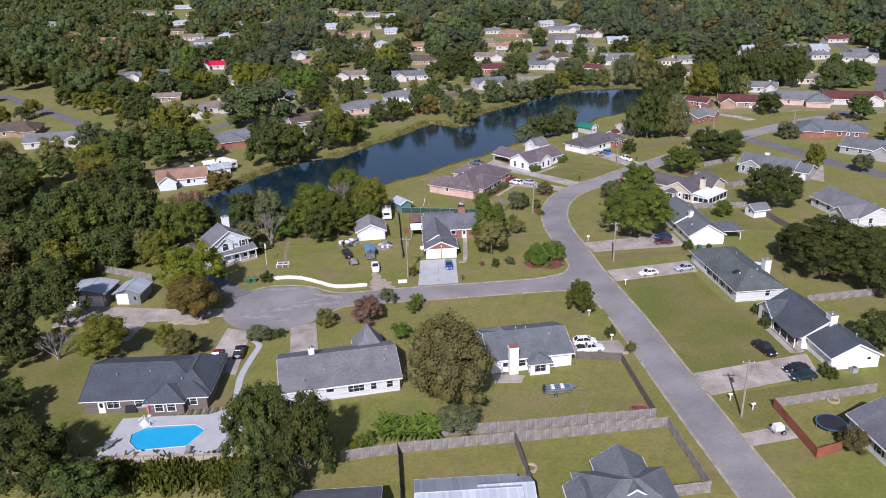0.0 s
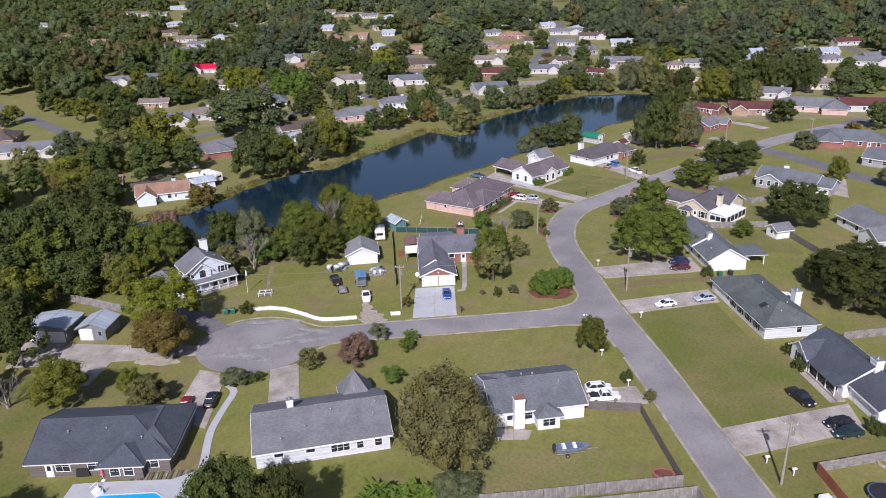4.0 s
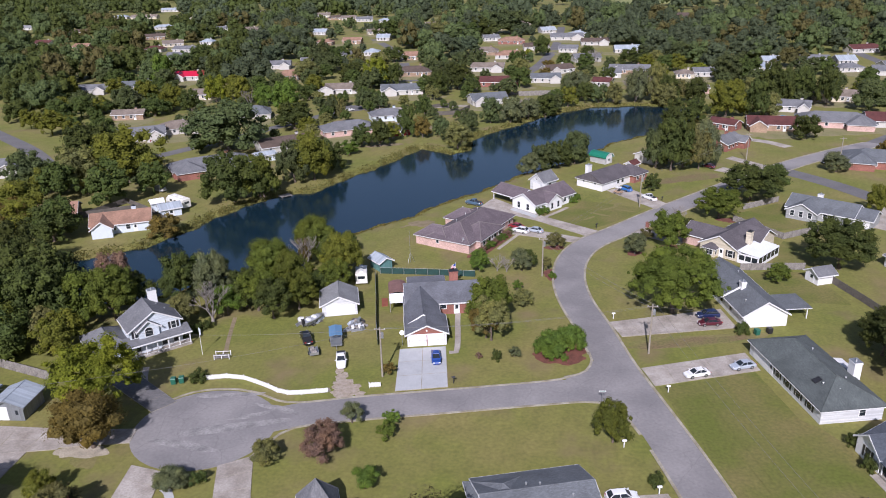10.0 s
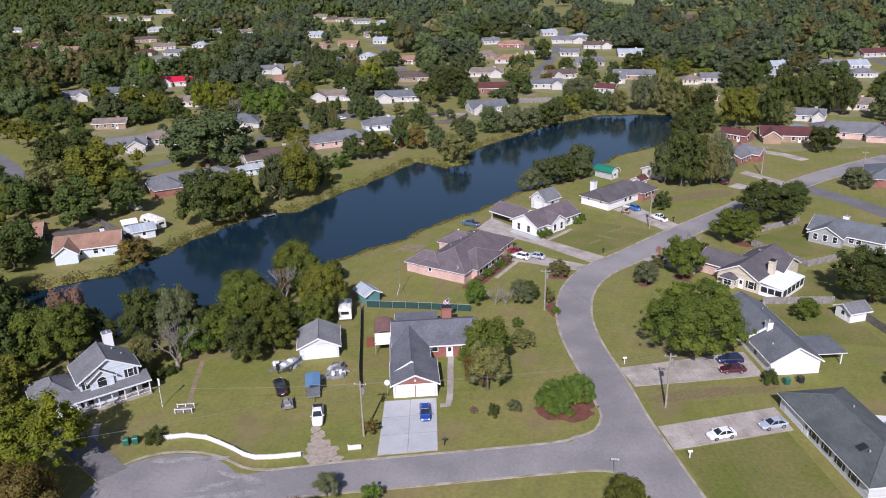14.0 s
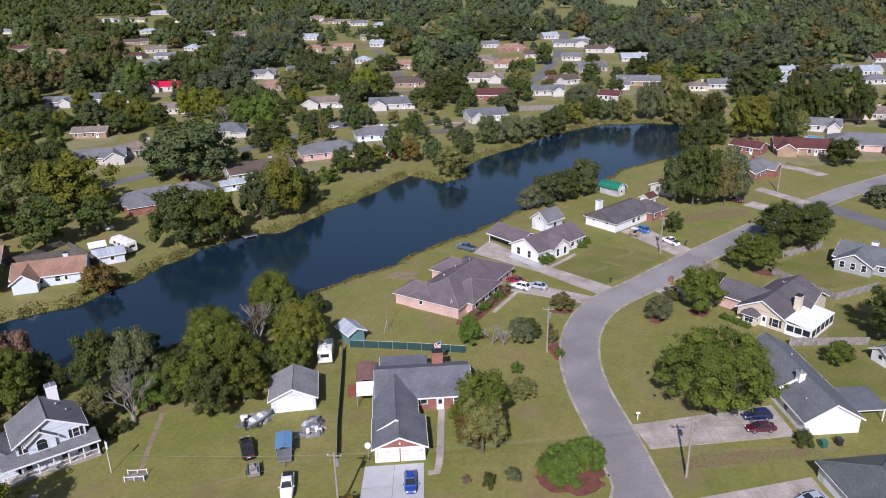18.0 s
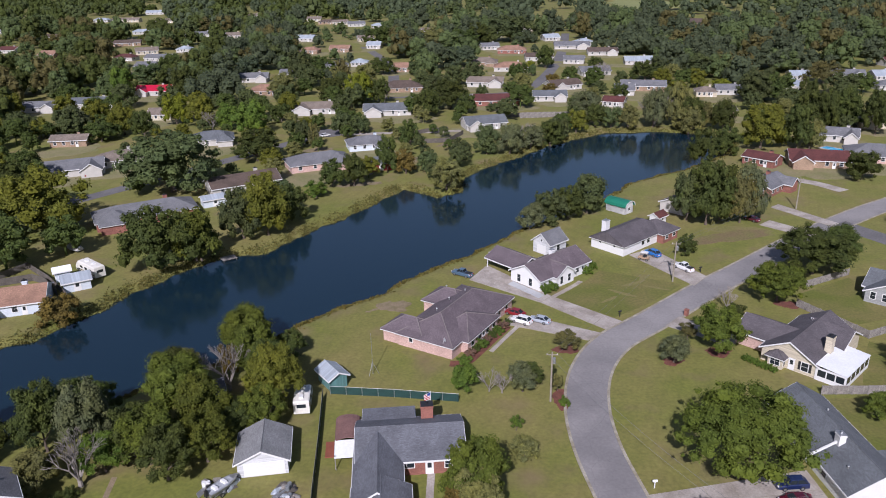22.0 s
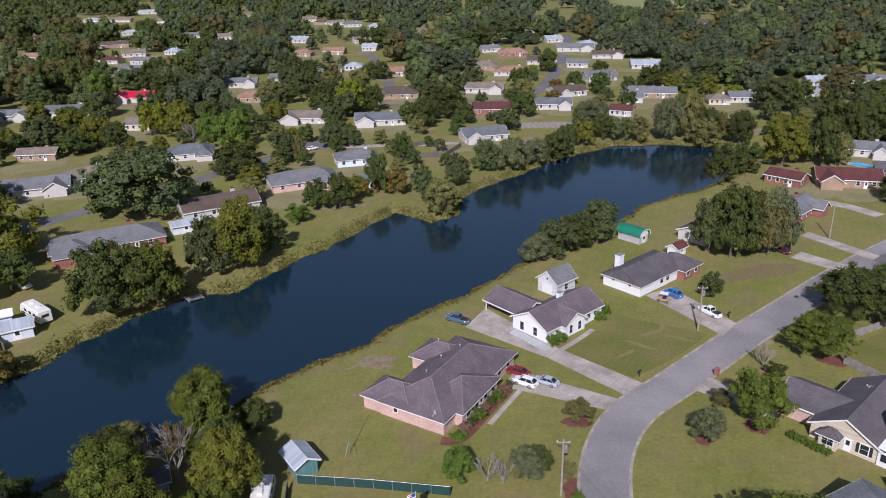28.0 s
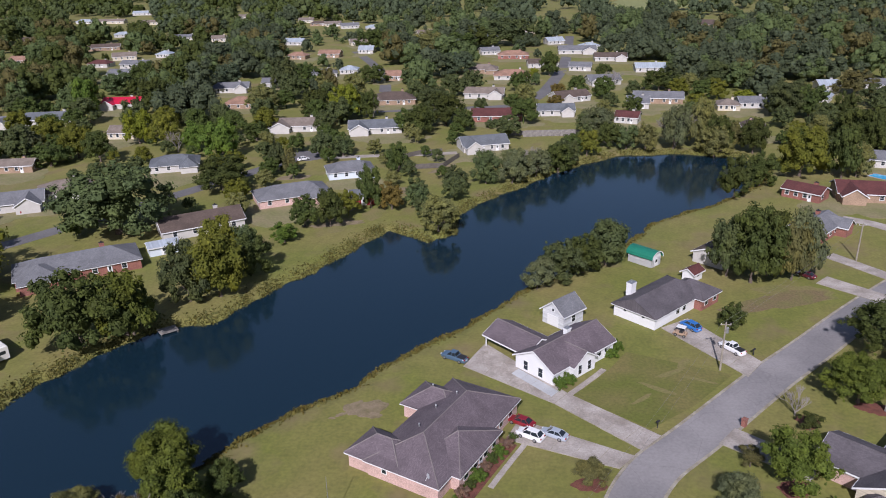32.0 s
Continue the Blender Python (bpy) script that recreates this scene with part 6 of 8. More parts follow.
tree("dark", -51.1, 286.8, 4.4, 8.3, BANK)
tree("dark", -44.5, 286.9, 4.4, 10.2, BANK)
tree("bright", -53.1, 275.4, 3.5, 4.8, BANK)
tree("gold", -63.9, 262.6, 4.8, 11.2, BANK)
tree("oak", -58.9, 264.2, 3.7, 9.0, BANK)
tree("lime", -66.5, 415.4, 6.6, 15.1, PLOT)
tree("dark", -57.0, 418.4, 4.5, 12.2, PLOT)
tree("olive", -107.7, 434.4, 8.2, 11.9, PLOT)
tree("dark", -81.4, 423.6, 7.8, 11.5, PLOT)
tree("olive", -68.1, 335.7, 2.5, 8.9, PLOT)
tree("oak", 19.5, 346.6, 4.4, 8.6, BANK)
tree("gold", 26.5, 357.3, 4.2, 8.9, BANK)
tree("pale", 32.9, 381.4, 6.7, 11.9, PLOT)
tree("dark", 34.7, 367.3, 4.4, 9.6, BANK)
tree("oak", 40.5, 365.5, 4.3, 8.8, BANK)
tree("olive", 46.8, 364.2, 4.9, 9.4, BANK)
tree("pale", 56.5, 366.4, 5.5, 14.9, BANK)
tree("olive", 65.2, 366.0, 5.0, 18.1, BANK)
tree("dark", 70.1, 362.8, 5.2, 12.8, PLOT)
tree("olive", 75.5, 367.6, 4.9, 9.5, PLOT)
tree("dark", 51.7, 426.1, 4.0, 7.8, PLOT)
tree("dark", 62.1, 312.9, 4.9, 12.5, BANK)
tree("dark", 72.5, 324.6, 4.8, 10.7, PLOT)
tree("gold", 86.7, 333.6, 8.5, 15.6, PLOT)
tree("oak", 108.7, 417.0, 9.1, 13.7, PLOT)
tree("dark", 97.6, 331.1, 5.0, 16.1, PLOT)
tree("olive", 102.4, 332.7, 3.5, 8.4, PLOT)
tree("dark", 116.3, 356.0, 4.5, 16.2, PLOT)
tree("dark", 128.5, 369.2, 5.1, 15.2, PLOT)
tree("oak", 112.3, 390.6, 4.6, 7.7, PLOT)
tree("dark", 125.9, 402.7, 4.7, 13.2, PLOT)
tree("dark", 111.3, 359.3, 7.4, 15.5, PLOT)
tree("dark", 125.6, 364.9, 7.5, 13.0, PLOT)
tree("dark", 132.8, 353.6, 5.5, 17.0, PLOT)
tree("oak", 113.7, 424.5, 9.1, 15.1, PLOT)
tree("olive", 68.3, 359.1, 6.0, 10.5, PLOT)
tree("dark", 80.9, 360.2, 5.2, 12.2, PLOT)
tree("oak", 152.8, 434.9, 7.5, 10.5, PLOT)
tree("dark", 118.0, 414.5, 7.3, 13.7, PLOT)
tree("olive", 105.2, 337.0, 4.3, 9.1, PLOT)
bare_tree(57.5, 369.0, 5, 13.0)
bare_tree(8.0, 336.0, 5, 9.0)
bare_tree(-116.0, 362.0, 4, 8.0)
tree("dark", -32.7, 386.6, 6.2, 11.9, PLOT)
tree("dark", -24.2, 403.6, 8.3, 13.6, PLOT)
tree("dark", -16.4, 393.6, 4.5, 9.2, PLOT)
tree("oak", -32.2, 440.5, 7.8, 9.9, PLOT)
tree("oak", -5.9, 399.4, 3.2, 3.6, PLOT)
tree("dark", 8.1, 494.7, 3.6, 7.9, PLOT)
tree("oak", 14.1, 496.1, 2.7, 6.7, PLOT)
tree("lime", 14.0, 518.2, 2.8, 5.6, PLOT)
tree("dark", 22.6, 526.7, 6.1, 12.9, PLOT)
tree("rust", 24.2, 476.4, 3.7, 4.3, PLOT)
tree("olive", 3.4, 447.1, 2.4, 2.6, PLOT)
tree("rust", 21.0, 442.8, 3.9, 4.6, PLOT)
tree("oak", -6.1, 325.1, 4.9, 10.2, BANK)
tree("pale", 1.6, 325.2, 4.9, 10.3, BANK)
tree("pale", 8.7, 332.9, 5.0, 7.9, BANK)
tree("dark", 16.1, 339.6, 5.2, 9.6, BANK)
tree("oak", -113.4, 490.2, 7.7, 16.9, PLOT)
tree("dark", -107.4, 511.7, 8.0, 10.5, PLOT)
tree("dark", -70.0, 506.3, 7.8, 9.9, PLOT)
tree("oak", -49.7, 502.2, 6.1, 8.4, PLOT)
tree("dark", -93.1, 646.5, 12.5, 15.2, PLOT)
tree("olive", -51.1, 609.1, 13.5, 16.7, PLOT)
tree("grey", -27.8, 534.7, 11.5, 12.6, PLOT)
tree("dark", -22.8, 646.8, 12.4, 18.1, PLOT)
tree("oak", 3.0, 661.8, 19.0, 20.9, PLOT)
tree("dark", -30.0, 631.6, 12.0, 13.8, PLOT)
tree("dark", 42.9, 467.5, 3.4, 9.0, PLOT)
tree("dark", 50.8, 521.7, 4.5, 7.0, PLOT)
tree("lime", 102.6, 448.2, 4.7, 5.6, PLOT)
tree("olive", 155.9, 464.1, 9.0, 11.3, PLOT)
tree("dark", 72.2, 479.8, 8.2, 9.9, PLOT)
tree("oak", 85.0, 489.8, 9.6, 11.5, PLOT)
tree("oak", 99.0, 491.0, 10.7, 13.0, PLOT)
tree("dark", -154.3, 443.1, 10.0, 14.0, PLOT)
tree("oak", -195.3, 479.3, 9.7, 11.6, PLOT)
tree("dark", -191.0, 500.0, 10.0, 14.5, PLOT)
tree("grey", -146.0, 496.9, 8.9, 12.4, PLOT)
tree("oak", -109.5, 446.8, 6.9, 9.4, PLOT)
tree("dark", -158.7, 489.8, 9.5, 15.2, PLOT)
tree("oak", -153.9, 560.1, 11.0, 15.9, PLOT)
bare_tree(-56.0, 421.0, 6, 9.0)
bare_tree(52.0, 492.0, 6, 9.0)

# smaller woods: trees scattered where the plan leaves room
CLEAR = [(-53, 88, 15), (-25, 92, 14), (-43, 118, 15), (-62, 140, 12), (-78, 121, 13), (-66, 111, 9), (-96, 256, 15), (-77, 284, 12), (-60, 309, 12), (-97, 203, 9), (-119, 207, 8), (-90, 214, 8),
         (-166, 252, 13), (-195, 270, 12), (-129, 312, 9), (-138, 300, 10), (-108, 341, 9), (-161, 337, 9), (-81, 398, 12), (-50, 394, 13), (-4, 415, 12), (-8, 367, 11), (-10, 465, 11), (86, 174, 13), (-50, 330, 10)]
CLEAR_EAST = [(79, 213, 14), (114, 261, 14), (116, 233, 11), (122, 318, 16), (96, 314, 13), (144, 317, 13), (75, 284, 9), (81, 316, 8), (2, 518, 12), (28, 455, 11), (66, 451, 12), (47, 410, 7), (-52, 452, 12), (-176, 445, 12), (-191, 412, 12), (-118, 444, 11),
              (-139, 485, 10), (104, 439, 8), (45, 619, 14), (62, 584, 12), (3, 598, 12), (-70, 355, 10), (142, 368, 10), (173, 481, 10), (196, 436, 10), (135, 450, 8), (-150, 318, 12)]
LANES = [tuple(p) for pts in ([(82, 257), (101, 222), (118, 196), (140, 160)], [(-150, 230), (-123, 270), (-96, 312), (-72, 352)], [(-260, 360), (-172, 283), (-118, 229)], [(-70, 432), (9, 452), (26, 520), (37, 600), (48, 720)],
                              [(-105, 640), (-72, 545), (-60, 480)], [(125, 289), (160, 330), (200, 420), (215, 520)]) for p in smooth_line(pts, 6.0)] + [tuple(p) for p in MAIN[::4]]
SIGHT = [(o.location.x, o.location.y) for o in bpy.data.objects if o.name.startswith("house") and o.location.y > 240]
HOUSES = [(o.location.x, o.location.y) for o in bpy.data.objects if o.name.startswith("house")]


def planned(x, y):
    return -156 < x < -14 and 262 < y < 384 or 24 < x < 112 and 300 < y < 378


def free(x, y, r):
    if planned(x, y):
        return False
    if pond_distance(np.array([x]), np.array([y]))[0] < 2.0 + r * 0.3:
        return False
    if any(math.hypot(x - a, y - b) < c + r * 0.6 for a, b, c in CLEAR + CLEAR_EAST):
        return False
    return all(math.hypot(x - a, y - b) > 9 + r for a, b in HOUSES) and all(math.hypot(x - a, y - b) > 4.5 + r * 0.7 for a, b in LANES)


rnd = random.Random(5)
planted = [(o.location.x, o.location.y, 5.0) for o in bpy.data.objects if o.name.startswith("tree") and planned(o.location.x, o.location.y)]
GROVE = {"dark": [], "oak": [], "gold": [], "olive": [], "pale": []}
for x0, x1, y0, y1, count, sorts in ((-135, -84, 60, 146, 40, ("dark", "dark", "oak", "gold", "olive")), (-170, -100, 100, 236, 62, ("dark", "oak", "gold", "olive", "dark")), (-150, -78, 236, 330, 34, ("oak", "dark", "olive", "gold")),
                                     (84, 150, 120, 200, 14, ("dark", "oak")), (104, 170, 240, 360, 18, ("dark", "oak", "gold", "dark"))):
    for _ in range(count):
        x, y, r = rnd.uniform(x0, x1), rnd.uniform(y0, y1), rnd.uniform(3.6, 7.2)
        if free(x, y, r) and all(math.hypot(x - a, y - b) > (r + c) * 0.62 for a, b, c in planted) and not (-102 < x < -40 and 78 < y < 130) and not (x > 84 and y < 232 and x < 128):
            planted.append((x, y, r))
            kind = rnd.choice(sorts)
            if y < 190:
                tree(kind, round(x, 1), round(y, 1), round(r, 1), round(r * 1.6 + 2.0, 1), "in a belt of trees")
            else:
                GROVE[kind].append((x, y, r, r * 1.6 + 2.0))

for x0, x1, y0, y1, count in ((-215, -104, 215, 330, 70), (-215, -150, 330, 425, 26), (-110, 112, 318, 482, 170), (-205, -62, 285, 420, 110), (112, 200, 330, 482, 90), (-156, -14, 290, 384, 90), (66, 135, 330, 400, 60)):
    for _ in range(count):
        x, y, r = rnd.uniform(x0, x1), rnd.uniform(y0, y1), rnd.uniform(3.2, 6.4)
        if planned(x, y):
            r *= 0.62
        hidden = any(abs(x - a - (y - b) * a / (b - 50)) < 8 + r * 0.4 and -34 < y - b < 8 for a, b in SIGHT)
        if hidden or any(math.hypot(x - a, y - b) < 4.0 + r * 0.6 for a, b in LANES) or any(math.hypot(x - a, y - b) < (r + c) * 0.7 for a, b, c in planted) or any(math.hypot(x - a, y - b) < 8 + r * 0.6 for a, b in HOUSES):
            continue
        if pond_distance(np.array([x]), np.array([y]))[0] > 3 + r * 0.4 and not (-165 < x < -140 and 305 < y < 330):
            planted.append((x, y, r))
            GROVE[rnd.choice(("dark", "oak", "oak", "olive", "gold", "dark"))].append((x, y, r, r * 1.5 + 2.0))

for kind, places in GROVE.items():
    vs, fs, base = [], [], 0
    moulds = [crown_arrays(300 + k, 30, 1900, 0.100, SORTS[kind][1], SORTS[kind][2], k != 1) for k in range(3)]
    for k, (x, y, r, h) in enumerate(places):
        v, q, blobs = moulds[k % 3]
        cv, cf = core_arrays(blobs, k, 0.80, 4, 6)
        w, t, up = np.concatenate([v, cv]), k * 0.82, (h - 2.0) / (1.62 * SORTS[kind][1])
        z = float(lie(np.array([x]), np.array([y]))[0]) + 0.9
        c, s = math.cos(t) * r, math.sin(t) * r
        vs.append(np.stack([x + w[:, 0] * c - w[:, 1] * s, y + w[:, 0] * s + w[:, 1] * c, w[:, 2] * up + z], 1))
        fs.append(np.concatenate([q, cf + len(v)]) + base)
        base += len(w)
        st = Shape().tube((x, y, z - 1.9), (x, y, z + 0.5 * h - 1.7), 0.055 * r, 0.03 * r, 6)
        vs.append(np.array(st.v))
        fs.append(np.array([[*p, p[3]][:4] for p in st.f if len(p) == 4]) + base)
        base += len(st.v)
    if vs:
        tagged(new("garden_trees", bulk_mesh("garden_trees", np.concatenate(vs), np.concatenate(fs), LEAF_HAZE_MID if kind == "oak" else SORTS[kind][0])), "far %ss filling the gardens beyond the pond" % WORDS[kind], "trees", kind="stuff")


# ---- far woods, one mass of tree crowns to the horizon ----
def woods(name, mat, seed, count, y0, y1, x_left, x_right, label, blades, blade, open_front):
    g, rn = np.random.default_rng(seed), random.Random(seed)
    kinds = []
    for k in range(5):
        v, q, blobs = crown_arrays(seed + k, 13, blades, blade, 1.0, 0.15 + 0.1 * (k % 3), True, 1.3)
        cv, cf = core_arrays(blobs, seed + k, 0.86, 4, 6)
        kinds.append((np.concatenate([v, cv]), np.concatenate([q, cf + len(v)])))
    vs, fs, base, tried = [], [], 0, 0
    while len(vs) < count and tried < count * 6:
        tried += 1
        y = y0 + (y1 - y0) * rn.random() ** 0.8
        k = (y - y0) / (y1 - y0)
        x = rn.uniform(x_left[0] * (1 - k) + x_left[1] * k, x_right[0] * (1 - k) + x_right[1] * k)
        r = rn.uniform(4.6, 10.5)
        if -105 < x < 112 and y < 478 or -200 < x < -104 and 348 < y < 402 or math.hypot((x - 165) / 60, (y - 1050) / 75) < 1:
            continue
        gap = noise.noise((x * 0.012, y * 0.009, 3.0))
        if gap > 0.40 and y < 700 or any(math.hypot(x - a, y - b) < 7 + r * 0.9 for a, b in HOUSES) or any(abs(x - a) < 30 and math.hypot(x - a, y - b) < 4 + r * 0.8 for a, b in LANES) or any(math.hypot(x - a, y - b) < c * 0.9 + r * 0.5 for a, b, c in CLEAR + CLEAR_EAST):
            continue
        if ((x - 22) / 52) ** 2 + ((y - 520) / 135) ** 2 < 1 and rn.random() < 0.72:
            continue
        if any(abs(x - a - (y - b) * a / (b - 50)) < 9 + r * 0.5 and -open_front < y - b < 8 for a, b in SIGHT):
            continue
        if any(abs(x - a - (y - b) * a / (b - 50)) < 11 and -0.2 * b < y - b < 0 for a, b in SIGHT):
            r *= 0.52
        if pond_distance(np.array([x]), np.array([y]))[0] < 4 + r or (28 < x < 60 and 780 < y < 1000):
            continue
        v, q = kinds[len(vs) % 5]
        t, h = rn.uniform(0, 6.28), r * rn.uniform(0.8, 1.15)
        c, s = math.cos(t) * r, math.sin(t) * r
        vs.append(np.stack([x + v[:, 0] * c - v[:, 1] * s, y + v[:, 0] * s + v[:, 1] * c, v[:, 2] * h + 0.12 * h], 1))
        fs.append(q + base)
        base += len(v)
    tagged(new(name, bulk_mesh(name, np.concatenate(vs), np.concatenate(fs), mat)), label, "woods", kind="stuff")


# Two of these leaf colours carry a bluish tint in place of haze.
woods("far_woods", LEAF_HAZE_FAR, 91, 260, 330, 760, (-170, -230), (200, 380), "dark green woods among far houses", 620, 0.115, 46)
# Left-hand woods take the dark leaves to imitate lens vignetting.
woods("far_woods", LEAF_DARK, 97, 190, 330, 760, (-290, -520), (-150, -170), "left-hand woods darkened in colour among far houses", 620, 0.115, 46)
woods("far_woods", LEAF_HAZE_MID, 92, 320, 330, 760, (-290, -520), (200, 380), "green woods among far houses", 620, 0.115, 46)
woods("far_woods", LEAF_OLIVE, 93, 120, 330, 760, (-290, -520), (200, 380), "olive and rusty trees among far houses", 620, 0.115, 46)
# The same vignetting put into the leaf colour, farther off on the left.
woods("far_woods", LEAF_DARK, 98, 420, 700, 1500, (-520, -980), (-130, -240), "distant left-hand woods darkened in colour up to the skyline", 160, 0.17, 60)
woods("far_woods", LEAF_HAZE_FAR, 94, 620, 700, 1500, (-330, -560), (380, 860), "distant dark woods up to the skyline", 160, 0.17, 60)
woods("far_woods", LEAF_HAZE_MID, 95, 500, 700, 1500, (-520, -980), (380, 860), "distant green woods up to the skyline", 160, 0.17, 60)


# ---- reeds and rough growth along the shores ----
def fringe(name, mat, pts, seed, density, width, tall, label):
    g = np.random.default_rng(seed)
    line = smooth_line(pts, 1.0)
    n = int(len(line) * density)
    pick = g.integers(0, len(line), n)
    p = np.array([tuple(q) for q in line])[pick] + g.normal(scale=width, size=(n, 2))
    z = lie(p[:, 0], p[:, 1])
    keep = z > WATER_Z - 0.25
    p, z = p[keep], z[keep]
    n = len(p)
    size = g.uniform(0.25, 0.6, (n, 1))
    ang = g.uniform(0, 6.283, n)
    u = np.stack([np.cos(ang), np.sin(ang), g.normal(scale=0.25, size=n)], 1) * size
    up = np.stack([g.normal(scale=0.3, size=n), g.normal(scale=0.3, size=n), np.ones(n)], 1) * g.uniform(0.3, 1.0, (n, 1)) * tall * (0.5 + 0.7 * np.abs(np.sin(p[:, 0] * 0.35 + p[:, 1] * 0.2)))[:, None]
    c = np.concatenate([p, z[:, None] - 0.05], 1)
    v = np.stack([c - u * 0.5, c + u * 0.5, c + u * 0.35 + up, c - u * 0.35 + up], 1).reshape(-1, 3)
    tagged(new(name, bulk_mesh(name, v, np.arange(n * 4).reshape(-1, 4), mat)), label, "reeds", kind="stuff")


fringe("reeds", REED, SHORE_NORTH, 1, 64, 1.7, 0.34, "yellowing reeds and rough grass along the shore")
fringe("reeds", LEAF_OLIVE, SHORE_NORTH, 2, 22, 2.0, 0.5, "olive scrub along the shore")
fringe("reeds", REED, SHORE_SOUTH, 3, 44, 0.8, 0.42, "yellowing reeds along the shore")
fringe("reeds", LEAF_RUST, SHORE_SOUTH, 4, 8, 0.7, 0.5, "rusty reeds along the shore")
fringe("rough_growth", LEAF, [(-60, 66), (-52, 66.5), (-44, 67), (-38, 67.5), (-33, 68)], 5, 120, 1.6, 1.3, "green rough growth below a wall")


# ---- vehicles ----
PAINTS = {}


def paint(name, colour):
    if name not in PAINTS:
        m = material(name + "_car_paint", colour, 0.28, 0.05, 0.4, 2.0)
        m.node_tree.nodes["Principled BSDF"].inputs["Coat Weight"].default_value = 0.6
        PAINTS[name] = m
    return PAINTS[name]


COLOURS = {"white": (0.75, 0.75, 0.75), "silver": (0.36, 0.40, 0.46), "black": (0.012, 0.012, 0.015), "red": (0.22, 0.012, 0.02), "maroon": (0.08, 0.010, 0.02), "blue": (0.02, 0.06, 0.26), "bright_blue": (0.03, 0.16, 0.46), "teal": (0.03, 0.09, 0.12), "pine": (0.012, 0.030, 0.032), "grey": (0.13, 0.14, 0.15), "navy": (0.012, 0.02, 0.07), "slate": (0.07, 0.12, 0.18)}
WHEEL = Shape().tube((0, -0.11, 0), (0, 0.11, 0), 0.33, n=16).mesh("tyre", RUBBER)
HUB = Shape().tube((0, -0.118, 0), (0, 0.118, 0), 0.21, n=12).mesh("rim", RIM)
KINDS = {  # length, half width, hood height, belt, roof, glasshouse: front, roof front, roof rear, rear
    "sedan": (4.5, 0.86, 0.78, 0.90, 1.40, (1.10, 0.30, -0.95, -1.70), 0.92), "suv": (4.4, 0.88, 0.96, 1.04, 1.62, (1.15, 0.40, -1.40, -2.02), 1.02), "pickup": (5.2, 0.92, 1.02, 1.10, 1.74, (1.20, 0.55, -0.50, -0.75), 1.06)}


def car(kind, colour, x, y, ang, where="parked on a concrete driveway"):
    """A parked vehicle, its nose along the given angle."""
    ln, w, hood, belt, top, (g0, g1, g2, g3), tail = KINDS[kind]
    mat = paint(colour, COLOURS[colour])
    root = thing("car" if kind != "pickup" else "pickup_truck", at(x, y, ang, 0.10) @ Matrix.Diagonal((0.92, 0.92, 0.92, 1)), f"{colour.replace('_', ' ')} {kind} {where}", "car" if kind != "pickup" else "truck")
    a = ln / 2
    rings = []
    for px, zt, k in ((a, hood - 0.34, 0.66), (a - 0.10, hood - 0.18, 0.82), (a - 0.32, hood - 0.08, 0.93), (a - 0.9, hood - 0.02, 1.0), (g0 + 0.1, belt - 0.02, 1.0), (0.0, belt, 1.0), (g3, belt, 1.0), (g3 - 0.15, tail, 1.0), (-a + 0.35, tail - 0.02, 0.97), (-a + 0.12, tail - 0.08, 0.88), (-a, tail - 0.3, 0.74)):
        rings.append([(px, -w * k, 0.34), (px, -w * k, zt - 0.16), (px, -w * k * 0.88, zt), (px, w * k * 0.88, zt), (px, w * k, zt - 0.16), (px, w * k, 0.34), (px, w * k * 0.85, 0.22), (px, -w * k * 0.85, 0.22)])
    part("body", Shape().loft(rings), mat, root)
    wb, wt = w * 0.86, w * 0.68
    part("glasshouse", Shape().face_ring([(g0, -wb, belt - 0.03), (g0, wb, belt - 0.03), (g3, wb, belt - 0.03), (g3, -wb, belt - 0.03), (g1, -wt, top - 0.05), (g1, wt, top - 0.05), (g2, wt, top - 0.05), (g2, -wt, top - 0.05)],
                                         [(0, 1, 5, 4), (1, 2, 6, 5), (2, 3, 7, 6), (3, 0, 4, 7), (4, 5, 6, 7), (3, 2, 1, 0)]), GLASS, root, "dark window glass")
    pillars = Shape()
    for s in (-1, 1):
        for b0, b1 in ((g0, g1), (g3, g2), ((g0 + g3) / 2, (g1 + g2) / 2)):
            pillars.tube((b0, s * wb, belt - 0.02), (b1, s * wt, top - 0.03), 0.05, n=4)
    part("pillars", pillars, mat, root)
    part("roof", Shape().loft([[(g1 + 0.04, -wt, top - 0.06), (g1, -wt * 0.9, top), (g1, wt * 0.9, top), (g1 + 0.04, wt, top - 0.06)], [(g2 - 0.04, -wt, top - 0.06), (g2, -wt * 0.9, top), (g2, wt * 0.9, top), (g2 - 0.04, wt, top - 0.06)]]), mat, root)
    for s in (-1, 1):
        for px in (a - 0.95, -a + 1.0):
            part("rim", HUB, RIM, part("tyre", WHEEL, RUBBER, root, "", pose(px, s * (w - 0.10), 0.33)))
        part("headlight", Shape().box(a - 0.12, a + 0.01, s * w * 0.62 - 0.16, s * w * 0.62 + 0.16, hood - 0.32, hood - 0.17), LAMP_CLEAR, root)
        part("tail_light", Shape().box(-a - 0.01, -a + 0.10, s * w * 0.68 - 0.13, s * w * 0.68 + 0.13, tail - 0.30, tail - 0.12), LAMP_RED, root)
        part("mirror", Shape().box(g0 - 0.15, g0 + 0.0, s * (w + 0.1) - 0.08, s * (w + 0.1) + 0.08, belt, belt + 0.14), mat, root)
    if kind == "pickup":
        part("load_bed", Shape().box(-a + 0.14, g3 - 0.12, -w * 0.82, w * 0.82, tail - 0.02, tail + 0.012), DARK, root, "dark open load bed")
